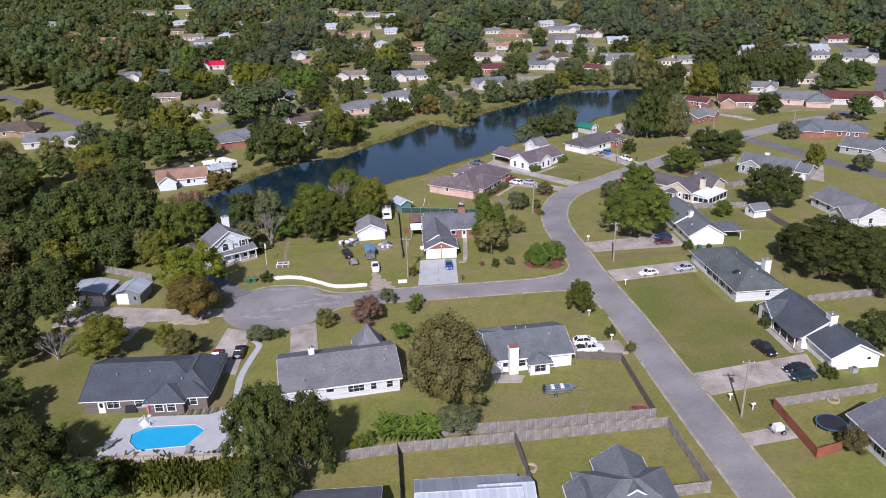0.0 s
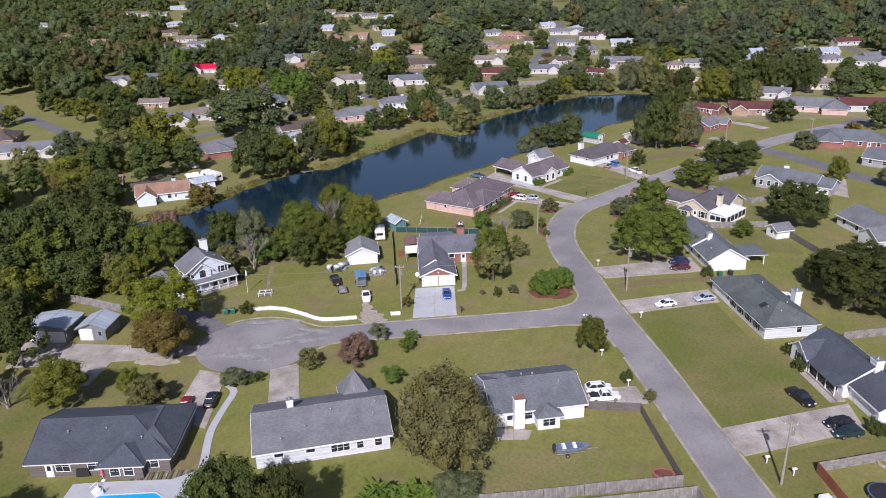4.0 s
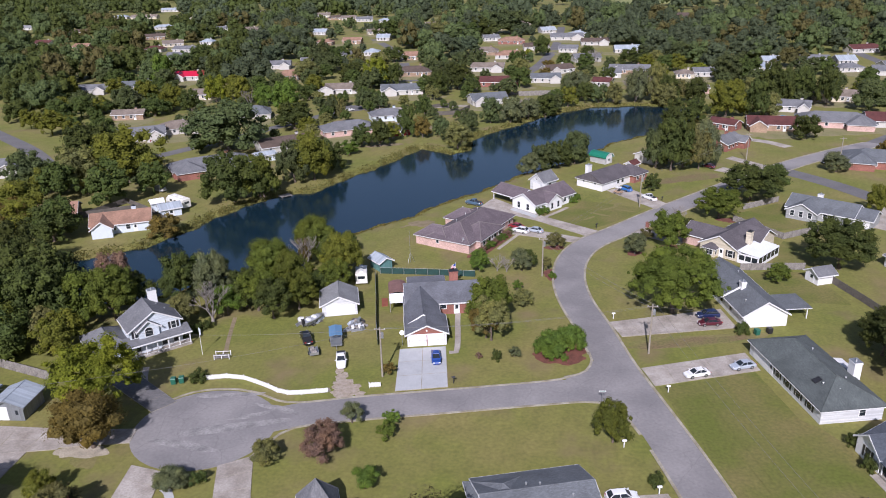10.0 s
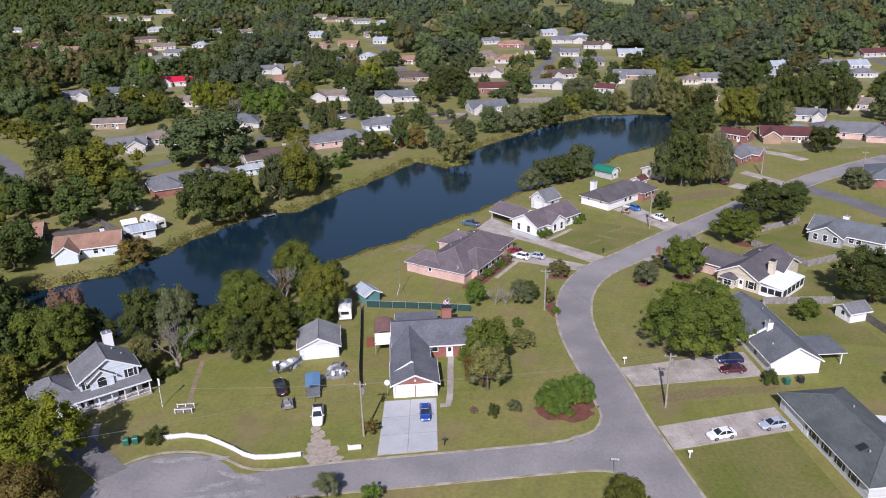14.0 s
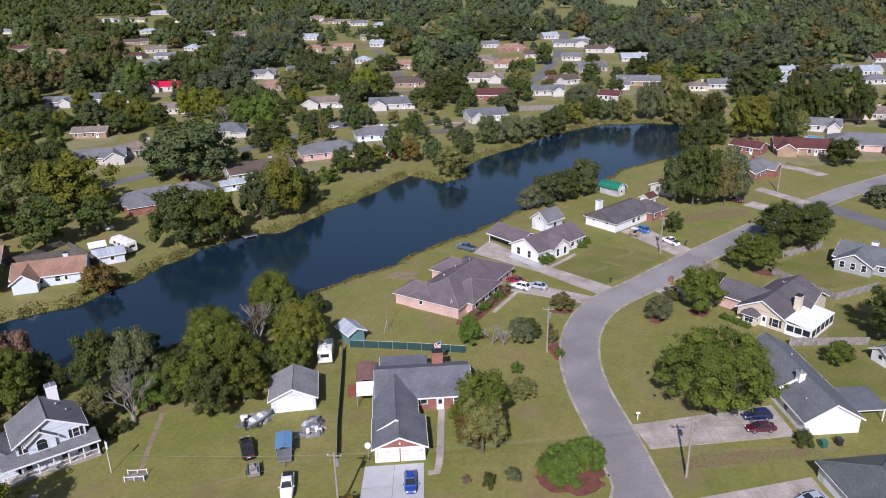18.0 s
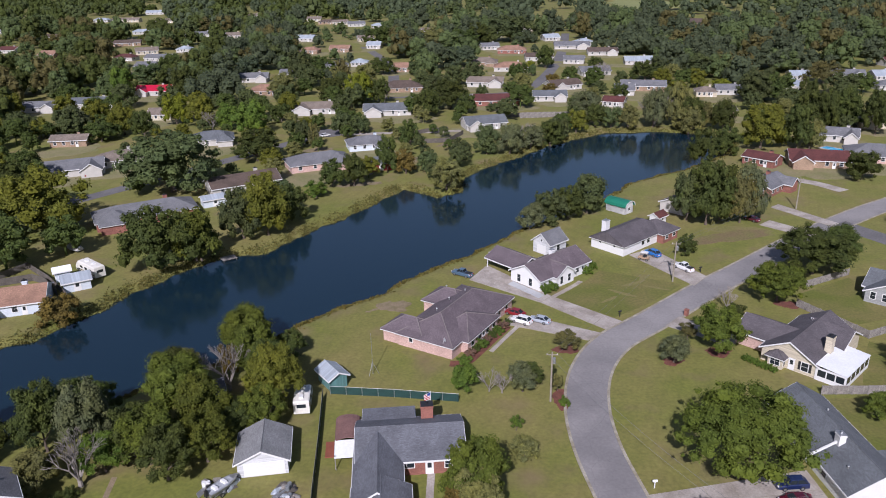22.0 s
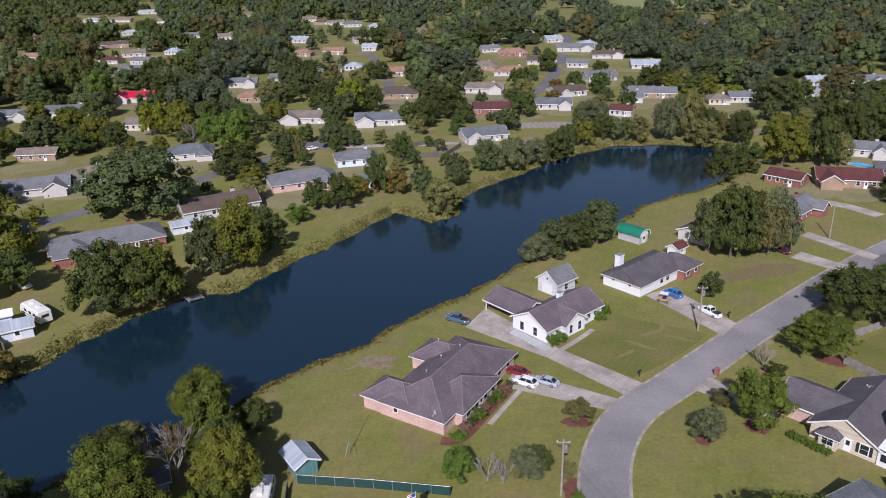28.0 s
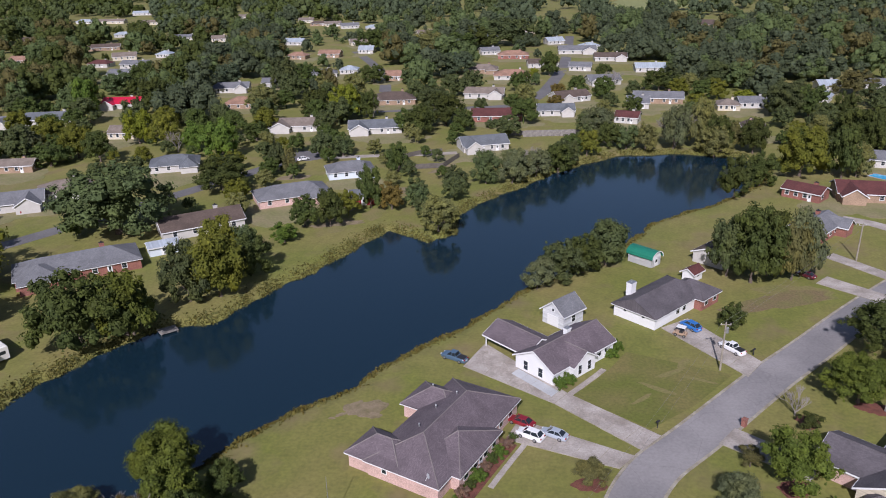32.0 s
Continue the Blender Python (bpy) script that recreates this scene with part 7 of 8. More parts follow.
    part("number_plate", Shape().box(-a - 0.015, -a + 0.05, -0.26, 0.26, 0.55, 0.68), WHITE, root, "plain pale plate")
    return root


car("sedan", "white", 30.3, 135.1, 197)
car("sedan", "silver", 38.2, 137.9, 197)
car("sedan", "blue", -11.6, 138.6, 278, "parked before a garage")
car("pickup", "white", -27.4, 137.0, 282, "parked on worn grass")
car("pickup", "black", -35.2, 144.4, 115, "parked on a lawn")
car("sedan", "maroon", 36.6, 152.9, 188)
car("suv", "navy", 37.0, 155.9, 188)
car("sedan", "red", 2.4, 203.4, 150)
car("suv", "white", 3.6, 200.2, 150)
car("sedan", "silver", 7.0, 200.6, 152)
car("pickup", "slate", -8.6, 221.6, 150, "parked on grass by a forecourt")
car("suv", "bright_blue", 33.4, 234.6, 125)
car("pickup", "white", 38.6, 226.6, 125)
car("suv", "maroon", 38.2, 197.4, 140)
car("pickup", "black", 44.0, 103.6, 290, "parked on the lawn by a porch")
car("sedan", "black", 47.0, 97.4, 195)
car("suv", "pine", 47.2, 94.9, 195)
car("suv", "black", -44.8, 99.4, 97)
car("sedan", "red", -48.4, 98.2, 100)
car("suv", "white", 14.4, 105.0, 10)
car("pickup", "white", 15.0, 102.6, 10)
car("sedan", "maroon", 62.0, 258.6, 130)
car("sedan", "black", 99.0, 264.0, 215, "parked by the street")
car("suv", "red", -131.0, 296.0, 40, "parked beside a house")
car("suv", "black", -72.5, 349.0, 60, "parked in a turning circle")
car("sedan", "white", -68.0, 351.0, 40, "parked in a turning circle")
car("suv", "black", -88.0, 262.0, 60, "parked behind a brick house")
car("pickup", "grey", -6.0, 370.0, 10, "parked by a white house")

# covered trailer, stripped jeep body, golf cart and boats
t = thing("covered_trailer", at(-29.8, 144.2, 284), "trailer under a light blue canopy on the lawn", "trailer")
part("canopy", Shape().prism([(-1.15, 2.0), (0, 2.25), (1.15, 2.0), (1.15, 1.9), (0, 2.15), (-1.15, 1.9)], -2.4, 1.4, "x"), material("blue_canopy_sheet", (0.11, 0.22, 0.36), 0.6, 0.1), t)
part("trailer_bed", Shape().box(-2.3, 2.4, -1.0, 1.0, 0.45, 0.62).tube((2.4, 0, 0.5), (3.6, 0, 0.45), 0.06), STEEL, t)
for px, py in ((-2.2, -1.0), (-2.2, 1.0), (1.3, -1.0), (1.3, 1.0)):
    part("canopy_post", Shape().tube((px, py, 0.6), (px, py, 1.95), 0.04, n=6), STEEL, t)
for s in (-1.1, 1.1):
    part("rim", HUB, RIM, part("tyre", WHEEL, RUBBER, t, "", pose(-0.3, s, 0.33)))
t = thing("utility_trailer", at(-32.8, 139.9, 110), "small open trailer with scrap on the lawn", "trailer")
part("trailer_bed", Shape().box(-1.4, 1.4, -0.8, 0.8, 0.45, 0.55).box(-1.4, 1.4, -0.8, -0.76, 0.55, 0.9).box(-1.4, 1.4, 0.76, 0.8, 0.55, 0.9).box(-1.4, -1.36, -0.8, 0.8, 0.55, 0.9), STEEL, t)
part("scrap_load", Shape().box(-1.0, 0.2, -0.6, 0.5, 0.55, 0.95, 0.3).box(0.2, 1.1, -0.3, 0.6, 0.55, 1.05, 0.4), FENCE_WOOD, t, "rusty scrap")
for s in (-0.9, 0.9):
    part("rim", HUB, RIM, part("tyre", WHEEL, RUBBER, t, "", pose(-0.1, s, 0.33)))
t = thing("golf_cart", at(31.0, 231.8, 150, 0.1), "tan and black buggy beside a garage", "buggy")
part("body", Shape().box(-1.2, 1.2, -0.6, 0.6, 0.35, 0.75, 0.1), TAN_BRICK, t)
part("roof", Shape().box(-0.9, 0.7, -0.6, 0.6, 1.75, 1.83), WHITE, t)
part("seat", Shape().box(-0.5, 0.1, -0.55, 0.55, 0.75, 1.1, 0.1), DARK, t)
for px, py in ((-0.85, -0.55), (-0.85, 0.55), (0.65, -0.55), (0.65, 0.55)):
    part("roof_post", Shape().tube((px, py, 0.7), (px, py, 1.76), 0.03, n=6), DARK, t)
    part("rim", HUB, RIM, part("tyre", WHEEL, RUBBER, t, "", pose(px, py * 1.1, 0.28) @ Matrix.Diagonal((0.8, 0.8, 0.8, 1))))


def boat(x, y, ang, label, deck):
    t = thing("boat_on_trailer", at(x, y, ang), label, "boat")
    rings = []
    for px, w, z0 in ((-2.3, 0.75, 0.55), (-1.0, 0.95, 0.5), (0.6, 0.95, 0.5), (1.7, 0.65, 0.6), (2.5, 0.12, 0.85)):
        rings.append([(px, -w, 1.15), (px, -w * 0.7, z0 + 0.1), (px, 0, z0), (px, w * 0.7, z0 + 0.1), (px, w, 1.15)])
    part("hull", Shape().loft(rings), STEEL, t, "grey aluminium hull")
    part("deck", Shape().prism([(-2.2, -0.6), (0.4, -0.78), (1.5, -0.5), (1.5, 0.5), (0.4, 0.78), (-2.2, 0.6)], 1.13, 1.18), deck, t)
    for px in (-1.2, 0.3):
        part("seat", Shape().box(px - 0.25, px + 0.25, -0.5, 0.5, 1.18, 1.5, 0.2), WHITE, t)
    part("outboard_motor", Shape().box(-2.75, -2.3, -0.2, 0.2, 0.9, 1.75, 0.2).box(-2.62, -2.45, -0.08, 0.08, 0.3, 0.95), DARK, t)
    part("trailer_frame", Shape().tube((-2.3, -0.6, 0.45), (1.6, -0.5, 0.45), 0.05).tube((-2.3, 0.6, 0.45), (1.6, 0.5, 0.45), 0.05).tube((1.5, 0, 0.45), (3.6, 0, 0.45), 0.05), STEEL, t)
    for s in (-0.95, 0.95):
        part("rim", HUB, RIM, part("tyre", WHEEL, RUBBER, t, "", pose(-0.9, s, 0.33) @ Matrix.Diagonal((0.85, 0.85, 0.85, 1))))


boat(9.2, 89.4, 12, "pale bass boat on a trailer in a back yard", material("boat_carpet", (0.10, 0.14, 0.22), 0.9))
boat(-35.6, 151.2, 60, "grey boat hull on a trailer by a garage", material("boat_cover", (0.35, 0.37, 0.4), 0.8))
t = thing("cargo_trailer", at(39.0, 80.6, 15, 0.1), "small trailer with a white box on a concrete pad", "trailer")
part("frame", Shape().box(-1.2, 1.2, -0.7, 0.7, 0.45, 0.55).tube((-1.2, 0, 0.5), (-2.2, 0, 0.45), 0.05), STEEL, t)
part("box", Shape().box(-0.9, 0.5, -0.55, 0.55, 0.55, 1.25, 0.12), WHITE, t, "white box")
for s in (-0.8, 0.8):
    part("rim", HUB, RIM, part("tyre", WHEEL, RUBBER, t, "", pose(0.2, s, 0.33)))


def camper(x, y, ang, label, ln=8.5, tall=2.9):
    t = thing("camper", at(x, y, ang), label, "camper")
    rings = []
    for px, z1 in ((-ln / 2, tall - 0.15), (-ln / 2 + 0.2, tall), (ln / 2 - 1.3, tall), (ln / 2 - 0.5, tall - 0.7), (ln / 2, 1.5)):
        rings.append([(px, -1.2, 0.5), (px, -1.2, z1 - 0.12), (px, -1.05, z1), (px, 1.05, z1), (px, 1.2, z1 - 0.12), (px, 1.2, 0.5)])
    part("body", Shape().loft(rings), material("camper_white", (0.72, 0.70, 0.64), 0.5, 0.08), t)
    for s in (-1, 1):
        for px in (-2.4, -0.4, 1.6):
            part("window", Shape().box(px - 0.55, px + 0.55, min(s * 1.2, s * 1.22), max(s * 1.2, s * 1.22), 1.5, 2.1), GLASS, t)
        part("stripe", Shape().box(-ln / 2 + 0.3, ln / 2 - 1.4, min(s * 1.2, s * 1.212), max(s * 1.2, s * 1.212), 0.95, 1.15), LEAF_RUST, t, "brown stripe")
        for px in (-ln / 2 + 1.6, ln / 2 - 1.5):
            part("rim", HUB, RIM, part("tyre", WHEEL, RUBBER, t, "", pose(px, s * 1.05, 0.38) @ Matrix.Diagonal((1.15, 1, 1.15, 1))))
    part("rear_window", Shape().box(-ln / 2 - 0.02, -ln / 2, -0.7, 0.7, 1.5, 2.1), GLASS, t)
    for px in (-1.8, 1.0):
        part("roof_unit", Shape().box(px - 0.45, px + 0.45, -0.35, 0.35, tall, tall + 0.28, 0.15), WHITE, t)


camper(-90.0, 219.6, 145, "cream motorhome with brown stripe parked on grass")
camper(-30.1, 171.2, 100, "white travel trailer parked under trees", 6.0, 2.6)
t = thing("covered_boat", at(-101.6, 233.5, 150), "boat under a grey cover on a lawn", "boat")
part("cover", Shape().loft([[(px, -w, 0.5), (px, -w * 0.6, z), (px, w * 0.6, z), (px, w, 0.5)] for px, w, z in ((-2.6, 0.9, 1.2), (-0.5, 1.2, 1.9), (1.2, 1.0, 1.6), (2.7, 0.3, 1.0))]), material("grey_tarpaulin", (0.42, 0.42, 0.40), 0.8, 0.2), t)


# ---- sheds ----
def shed(x, y, ang, ln, wd, e, r, wall, roof, label, door="l"):
    return house(x, y, ang, label, [(0, 0, ln, wd, 0, "gable", e, r)], wall, roof, openings=[(0, door, 0, "door", min(1.4, wd * 0.5), 1.9, 0.05)], name="shed", category="shed")


shed(-27.0, 177.8, 130, 4.2, 3.0, 2.2, 3.0, TEAL_BOARDS, ROOF_METAL, "teal garden shed with a metal roof by the water", "f")
house(30.2, 265.6, -43.5, "white shed with a rounded green metal roof", [(0, 0, 6.0, 3.4, 0, "barrel", 2.0, 3.5)], WHITE, ROOF_GREEN, openings=[(0, "r", 0, "door", 1.4, 1.8, 0.05)], name="shed", category="shed")
shed(38.6, 257.0, 46, 3.4, 2.6, 2.0, 2.8, WHITE, ROOF_MAROON, "small white shed with a maroon roof", "f")
shed(-39.8, 306.2, 20, 6.6, 5.0, 2.5, 3.9, RED_BOARDS, ROOF_BLUE, "barn-red cabin with white trim on the far bank", "f")
shed(-80.5, 268.6, 34, 6.5, 4.0, 2.2, 2.9, BLUEWHITE, ROOF_METAL, "pale metal shed beside a brown-roofed house", "f")
shed(-89.4, 212.6, 35, 5.2, 4.2, 2.3, 3.2, BLUEWHITE, ROOF_METAL, "pale blue metal shed near a motorhome", "f")
shed(-94.6, 216.4, 35, 3.0, 2.6, 2.5, 3.0, BLUEWHITE, WHITE_METAL, "small pale blue shed near a motorhome", "l")
shed(63.2, 173.2, 20, 4.0, 3.6, 2.1, 3.1, WHITE, ROOF_GREY, "white garden shed beside a board fence", "l")
shed(-44.8, 172.2, 30, 3.2, 2.6, 2.2, 3.2, BLUE_SIDING, ROOF_SLATE, "blue-grey hut hidden among bank trees", "l")
RUST_SHEET = material("rusty_sheet", (0.21, 0.115, 0.10), 0.7, 0.3, 0.6, 5.0)
t = thing("garden_shelter", at(-21.0, 160.6, 10), "lean-to shelter with rust-red and white roof sheets", "shelter")
arc = [(1.75 * math.cos(q * math.pi / 8), 2.2 + 0.75 * math.sin(q * math.pi / 8)) for q in range(9)]
part("roof", Shape().prism(arc + [(x * 0.95, z - 0.1) for x, z in reversed(arc)], -1.2, 4.4, "y"), RUST_SHEET, t, "rounded rust-brown sheet")
part("awning", Shape().prism([(-4.4, 2.05), (-1.1, 2.5), (-1.1, 2.42), (-4.4, 1.97)], -1.7, 1.7, "x"), WHITE_METAL, t, "white metal sheet")
part("back_wall", Shape().box(-1.6, 1.6, 4.2, 4.3, 0, 2.3).box(-1.62, -1.55, -1.0, 4.2, 0, 2.2), FENCE_WOOD, t)
for px, py in ((-1.6, -4.2), (1.5, -4.2), (-1.6, -1.1), (1.5, -1.1)):
    part("post", Shape().box(px - 0.06, px + 0.06, py - 0.06, py + 0.06, -0.1, 2.3), FENCE_WOOD, t)
part("pallet", Shape().box(-3.2, -2.0, -1.5, 2.0, 0, 0.16), FENCE_RED, t, "red timber pallet")
# dock
t = thing("dock", at(-63.2, 231.0, 40, WATER_Z), "small grey timber dock on the pond", "dock")
for k in range(9):
    part("plank", Shape().box(-1.7 + 0.38 * k, -1.36 + 0.38 * k, -1.3, 1.3, 0.35, 0.42), FENCE_WOOD, t)
for px, py in ((-1.5, -1.1), (1.5, -1.1), (-1.5, 1.1), (1.5, 1.1)):
    part("pile", Shape().tube((px, py, -1.5), (px, py, 0.5), 0.09), POLE_WOOD, t)

# ---- the pool ----
POOL = [(-52.3, 73.9), (-52.9, 75.9), (-51.2, 77.7), (-44.4, 78.6), (-42.4, 77.3), (-43.7, 73.4), (-50.3, 72.1)]
deck_out = [(-55.4, 70.6), (-56.0, 79.6), (-50.5, 80.4), (-43.0, 81.2), (-38.6, 84.6), (-37.2, 80.0), (-36.8, 71.6)]
t = thing("pool_terrace", at(0, 0), "pale concrete terrace round a swimming pool", "terrace", kind="structure")
mid = Vector((-47.8, 75.6))
rings_o, rings_i = [], []
for k in range(56):
    ang = k * 2 * math.pi / 56
    d = Vector((math.cos(ang), math.sin(ang)))

    def reach(poly):
        best = 0.0
        for p, q in zip(poly, poly[1:] + poly[:1]):
            p, q = Vector(p) - mid, Vector(q) - mid
            den = d.x * (q.y - p.y) - d.y * (q.x - p.x)
            if abs(den) > 1e-9:
                s, u = (p.x * (q.y - p.y) - p.y * (q.x - p.x)) / den, (p.x * d.y - p.y * d.x) / den
                if s > 0 and -1e-6 <= u <= 1 + 1e-6:
                    best = max(best, s)
        return best

    rings_o.append(mid + d * reach(deck_out))
    rings_i.append(mid + d * reach(POOL))
ring = Shape()
n = len(rings_o)
ring.face_ring([(p.x, p.y, 0.22) for p in rings_o] + [(p.x, p.y, 0.22) for p in rings_i] + [(p.x, p.y, -0.3) for p in rings_o] + [(p.x, p.y, 0.0) for p in rings_i],
               [(k, (k + 1) % n, n + (k + 1) % n, n + k) for k in range(n)] + [(k, 2 * n + k, 2 * n + (k + 1) % n, (k + 1) % n) for k in range(n)] + [(n + k, n + (k + 1) % n, 3 * n + (k + 1) % n, 3 * n + k) for k in range(n)])
part("paving", ring, PALE_CONCRETE, t)
rim = Shape()
for p, q in zip(POOL, POOL[1:] + POOL[:1]):
    rim.tube((*p, 0.2), (*q, 0.2), 0.10, n=6)
part("coping", rim, PALE_CONCRETE, t, "pale pool edge")
pool = material("pool_water", (0.02, 0.36, 0.62), 0.05, 0.08, 0.4, 2.5, 0.15)
thing("pool_terrace", at(111.0, 331.2, -50), "narrow pale edge round a far garden pool", "terrace", kind="structure", shape=Shape().prism([(-5.4, -2.5), (5.4, -2.5), (5.4, 2.5), (-5.4, 2.5)], -0.2, 0.10), mat=CONCRETE)
thing("pool_water", at(111.0, 331.2, -50), "pale turquoise garden pool behind a maroon-roofed house", "water", kind="structure", shape=Shape().prism([(-4.8, -1.9), (4.8, -1.9), (4.8, 1.9), (-4.8, 1.9)], -0.2, 0.114), mat=pool)
thing("pool_water", at(0, 0), "bright turquoise swimming pool water", "water", kind="structure", shape=Shape().prism(POOL, -0.2, 0.12), mat=pool)
t = thing("retaining_wall", at(0, 0), "pale stone retaining wall below the terrace", "wall")
for k in range(16):
    x = -57.6 + 1.35 * k
    part("stone", Shape().box(0, 1.31, -0.25, 0.25, -0.3, 0.85 + 0.05 * (k % 3), 0.03), SAND, t, "", pose(x, 69.2 + 0.12 * k, 0, 0, 0, 5))
for k, (x, y, ang) in enumerate(((-38.2, 76.5, 100), (-38.0, 74.6, 100), (-38.6, 72.4, 60), (-42.8, 71.6, 95), (-55.0, 72.0, 20), (-54.6, 73.4, 10))):
    t = thing("sun_lounger", at(x, y, ang, 0.22), "dark grey sun lounger on the pool terrace", "lounger", "loungers by the pool")
    part("mattress", Shape().box(-0.9, 0.3, -0.33, 0.33, 0.28, 0.38), material("lounger_fabric", (0.16, 0.18, 0.19), 0.9) if k == 0 else bpy.data.materials["lounger_fabric"], t)
    part("backrest", Shape().box(0, 0.75, -0.33, 0.33, 0, 0.1), bpy.data.materials["lounger_fabric"], t, "", pose(0.3, 0, 0.28, 0, -38, 0))
    for px, py in ((-0.8, -0.28), (-0.8, 0.28), (0.6, -0.28), (0.6, 0.28)):
        part("leg", Shape().tube((px, py, 0), (px, py, 0.3), 0.03, n=6), STEEL, t)
t = thing("pool_steps", at(-51.6, 78.4, -40, 0.2), "white pool steps with curved handrails", "steps")
for k in range(3):
    part("step", Shape().box(-0.8, 0.8, -0.35 - 0.3 * k, -0.05 - 0.3 * k, 0, 0.5 - 0.16 * k), WHITE, t)
for s in (-0.8, 0.8):
    part("handrail", Shape().tube((s, 0, 0), (s, 0, 1.1), 0.035).tube((s, 0, 1.1), (s, -1.0, 0.7), 0.035), WHITE, t)
t = thing("folded_parasol", at(-52.4, 80.6, 0, 0.1), "folded pink parasol on a stand", "parasol")
part("canopy", Shape().tube((0, 0, 0.9), (0, 0, 2.4), 0.24, 0.05), material("pink_cloth", (0.55, 0.14, 0.18), 0.9), t)
part("pole", Shape().tube((0, 0, 0), (0, 0, 2.6), 0.03), WHITE, t)
part("base", Shape().tube((0, 0, 0), (0, 0, 0.12), 0.3, 0.25, 12), WHITE, t)
t = thing("covered_grill", at(-55.6, 81.6, 10, 0.1), "black covered grill by the wall", "grill")
part("cover", Shape().box(-0.9, 0.9, -0.4, 0.4, 0, 1.15, 0.18), DARK, t)
t = thing("garden_chair", at(-58.6, 81.6, 20, 0.1), "turquoise plastic garden chair by the wall", "chair")
turq = material("turquoise_plastic", (0.03, 0.38, 0.36), 0.5)
part("seat", Shape().box(-0.3, 0.3, -0.3, 0.3, 0.36, 0.42), turq, t)
part("backrest", Shape().box(-0.3, 0.3, 0.24, 0.3, 0.42, 0.95), turq, t)
for px, py in ((-0.26, -0.26), (0.26, -0.26), (-0.26, 0.26), (0.26, 0.26)):
    part("leg", Shape().tube((px, py, 0), (px, py, 0.37), 0.03, n=6), turq, t)
t = thing("pergola_floor", at(-44.6, 82.0, 7), "striped timber deck bed beside the house", "deck", kind="structure")
for k in range(14):
    part("plank", Shape().box(-4.4 + 0.62 * k, -4.1 + 0.62 * k, -1.0, 1.0, 0, 0.12), FENCE_WOOD if k % 2 else ROOF_BROWN, t)


# ---- fences ----
PANELS = {}


def fence(pts, mat, label, tall=1.8, bay=2.4, side=1.0):
    """Board fence: posts, and bays of upright boards on two rails."""
    root = thing("fence", at(0, 0), label, "fence")
    for (ax, ay), (bx, by) in zip(pts, pts[1:]):
        d = math.hypot(bx - ax, by - ay)
        n = max(1, round(d / bay))
        ang = math.degrees(math.atan2(by - ay, bx - ax))
        step = d / n
        for k in range(n):
            x, y = ax + (bx - ax) * k / n, ay + (by - ay) * k / n
            m = pose(x, y, 0, 0, 0, ang)
            part("post", Shape().box(-0.06, 0.06, -0.06, 0.06, -0.1, tall + 0.06), mat, root, "", m)
            key = (round(step, 1), tall, mat.name, k % 3)
            if key not in PANELS:
                c, front, back = int(step / 0.16), [], []
                for q in range(c):
                    x0, x1 = 0.05 + (step - 0.1) * q / c, 0.05 + (step - 0.1) * (q + 1) / c
                    front += [(x0, -0.005), (x0 + 0.02, -0.03), (x1 - 0.02, -0.03), (x1, -0.005)]
                PANELS[key] = (Shape().prism(front + [(step - 0.05, 0.02), (0.05, 0.02)], 0.05, tall - 0.02 * (k % 3)).mesh("panel", mat), Shape().box(0.06, step - 0.06, 0.022, 0.07, -0.05, 0.05).mesh("rail", mat))
            part("panel", PANELS[key][0], mat, root, "", m)
            for z in (0.4, tall - 0.4):
                part("rail", PANELS[key][1], mat, root, "", m @ Matrix.Translation((0, 0, z)))


WOOD = "weathered grey board fence between yards"
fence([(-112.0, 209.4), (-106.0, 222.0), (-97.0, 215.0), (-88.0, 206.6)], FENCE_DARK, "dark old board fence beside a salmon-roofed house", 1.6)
fence([(-31.0, 340.2), (-20.2, 342.0), (-15.8, 355.0)], FENCE_DARK, "old board fence in a far garden", 1.7)
fence([(0.0, 386.0), (16.0, 388.0), (30.0, 389.0)], FENCE_WOOD, "grey board fence behind the far shore trees", 1.8)
fence([(-21.2, 71.2), (-13.8, 73.4), (2.2, 76.6), (12.7, 78.8), (23.8, 81.2)], FENCE_WOOD, WOOD)
fence([(-8.2, 77.6), (2.4, 79.2), (12.7, 81.4), (22.6, 83.2)], FENCE_WOOD, WOOD)
fence([(23.8, 81.2), (25.2, 74.0), (26.4, 67.4), (20.0, 66.0)], FENCE_WOOD, WOOD)
fence([(22.6, 83.4), (21.3, 91.0), (19.9, 99.6), (12.4, 100.0)], FENCE_DARK, "old board fence in a shaded colour round a back yard", 1.5)
fence([(2.2, 76.6), (3.6, 70.0), (5.0, 63.0)], FENCE_DARK, "old board fence in a shaded colour between yards")
fence([(-13.8, 73.4), (-12.8, 68.0), (-11.8, 62.0)], FENCE_DARK, "old board fence in a shaded colour between yards")
fence([(56.7, 91.6), (48.4, 89.2), (40.2, 86.8)], FENCE_WOOD, WOOD, 1.6)
fence([(40.2, 86.8), (41.1, 80.8), (42.0, 75.0), (46.0, 76.8)], FENCE_RED, "red-brown stained board fence at a corner", 1.6)
fence([(57.6, 122.6), (65, 124.6), (72.6, 126.6), (86, 130)], FENCE_WOOD, WOOD, 1.6)
fence([(49.0, 178.2), (56, 178.6), (62.5, 179.0)], FENCE_WOOD, WOOD, 1.6)
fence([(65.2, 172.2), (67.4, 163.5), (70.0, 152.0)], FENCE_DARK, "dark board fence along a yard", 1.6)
fence([(56.0, 209.4), (60.0, 203.0), (63.9, 196.8)], FENCE_WOOD, WOOD, 1.6)
fence([(63.9, 196.8), (69.0, 199.6), (74.2, 202.4)], FENCE_WOOD, WOOD, 1.6)
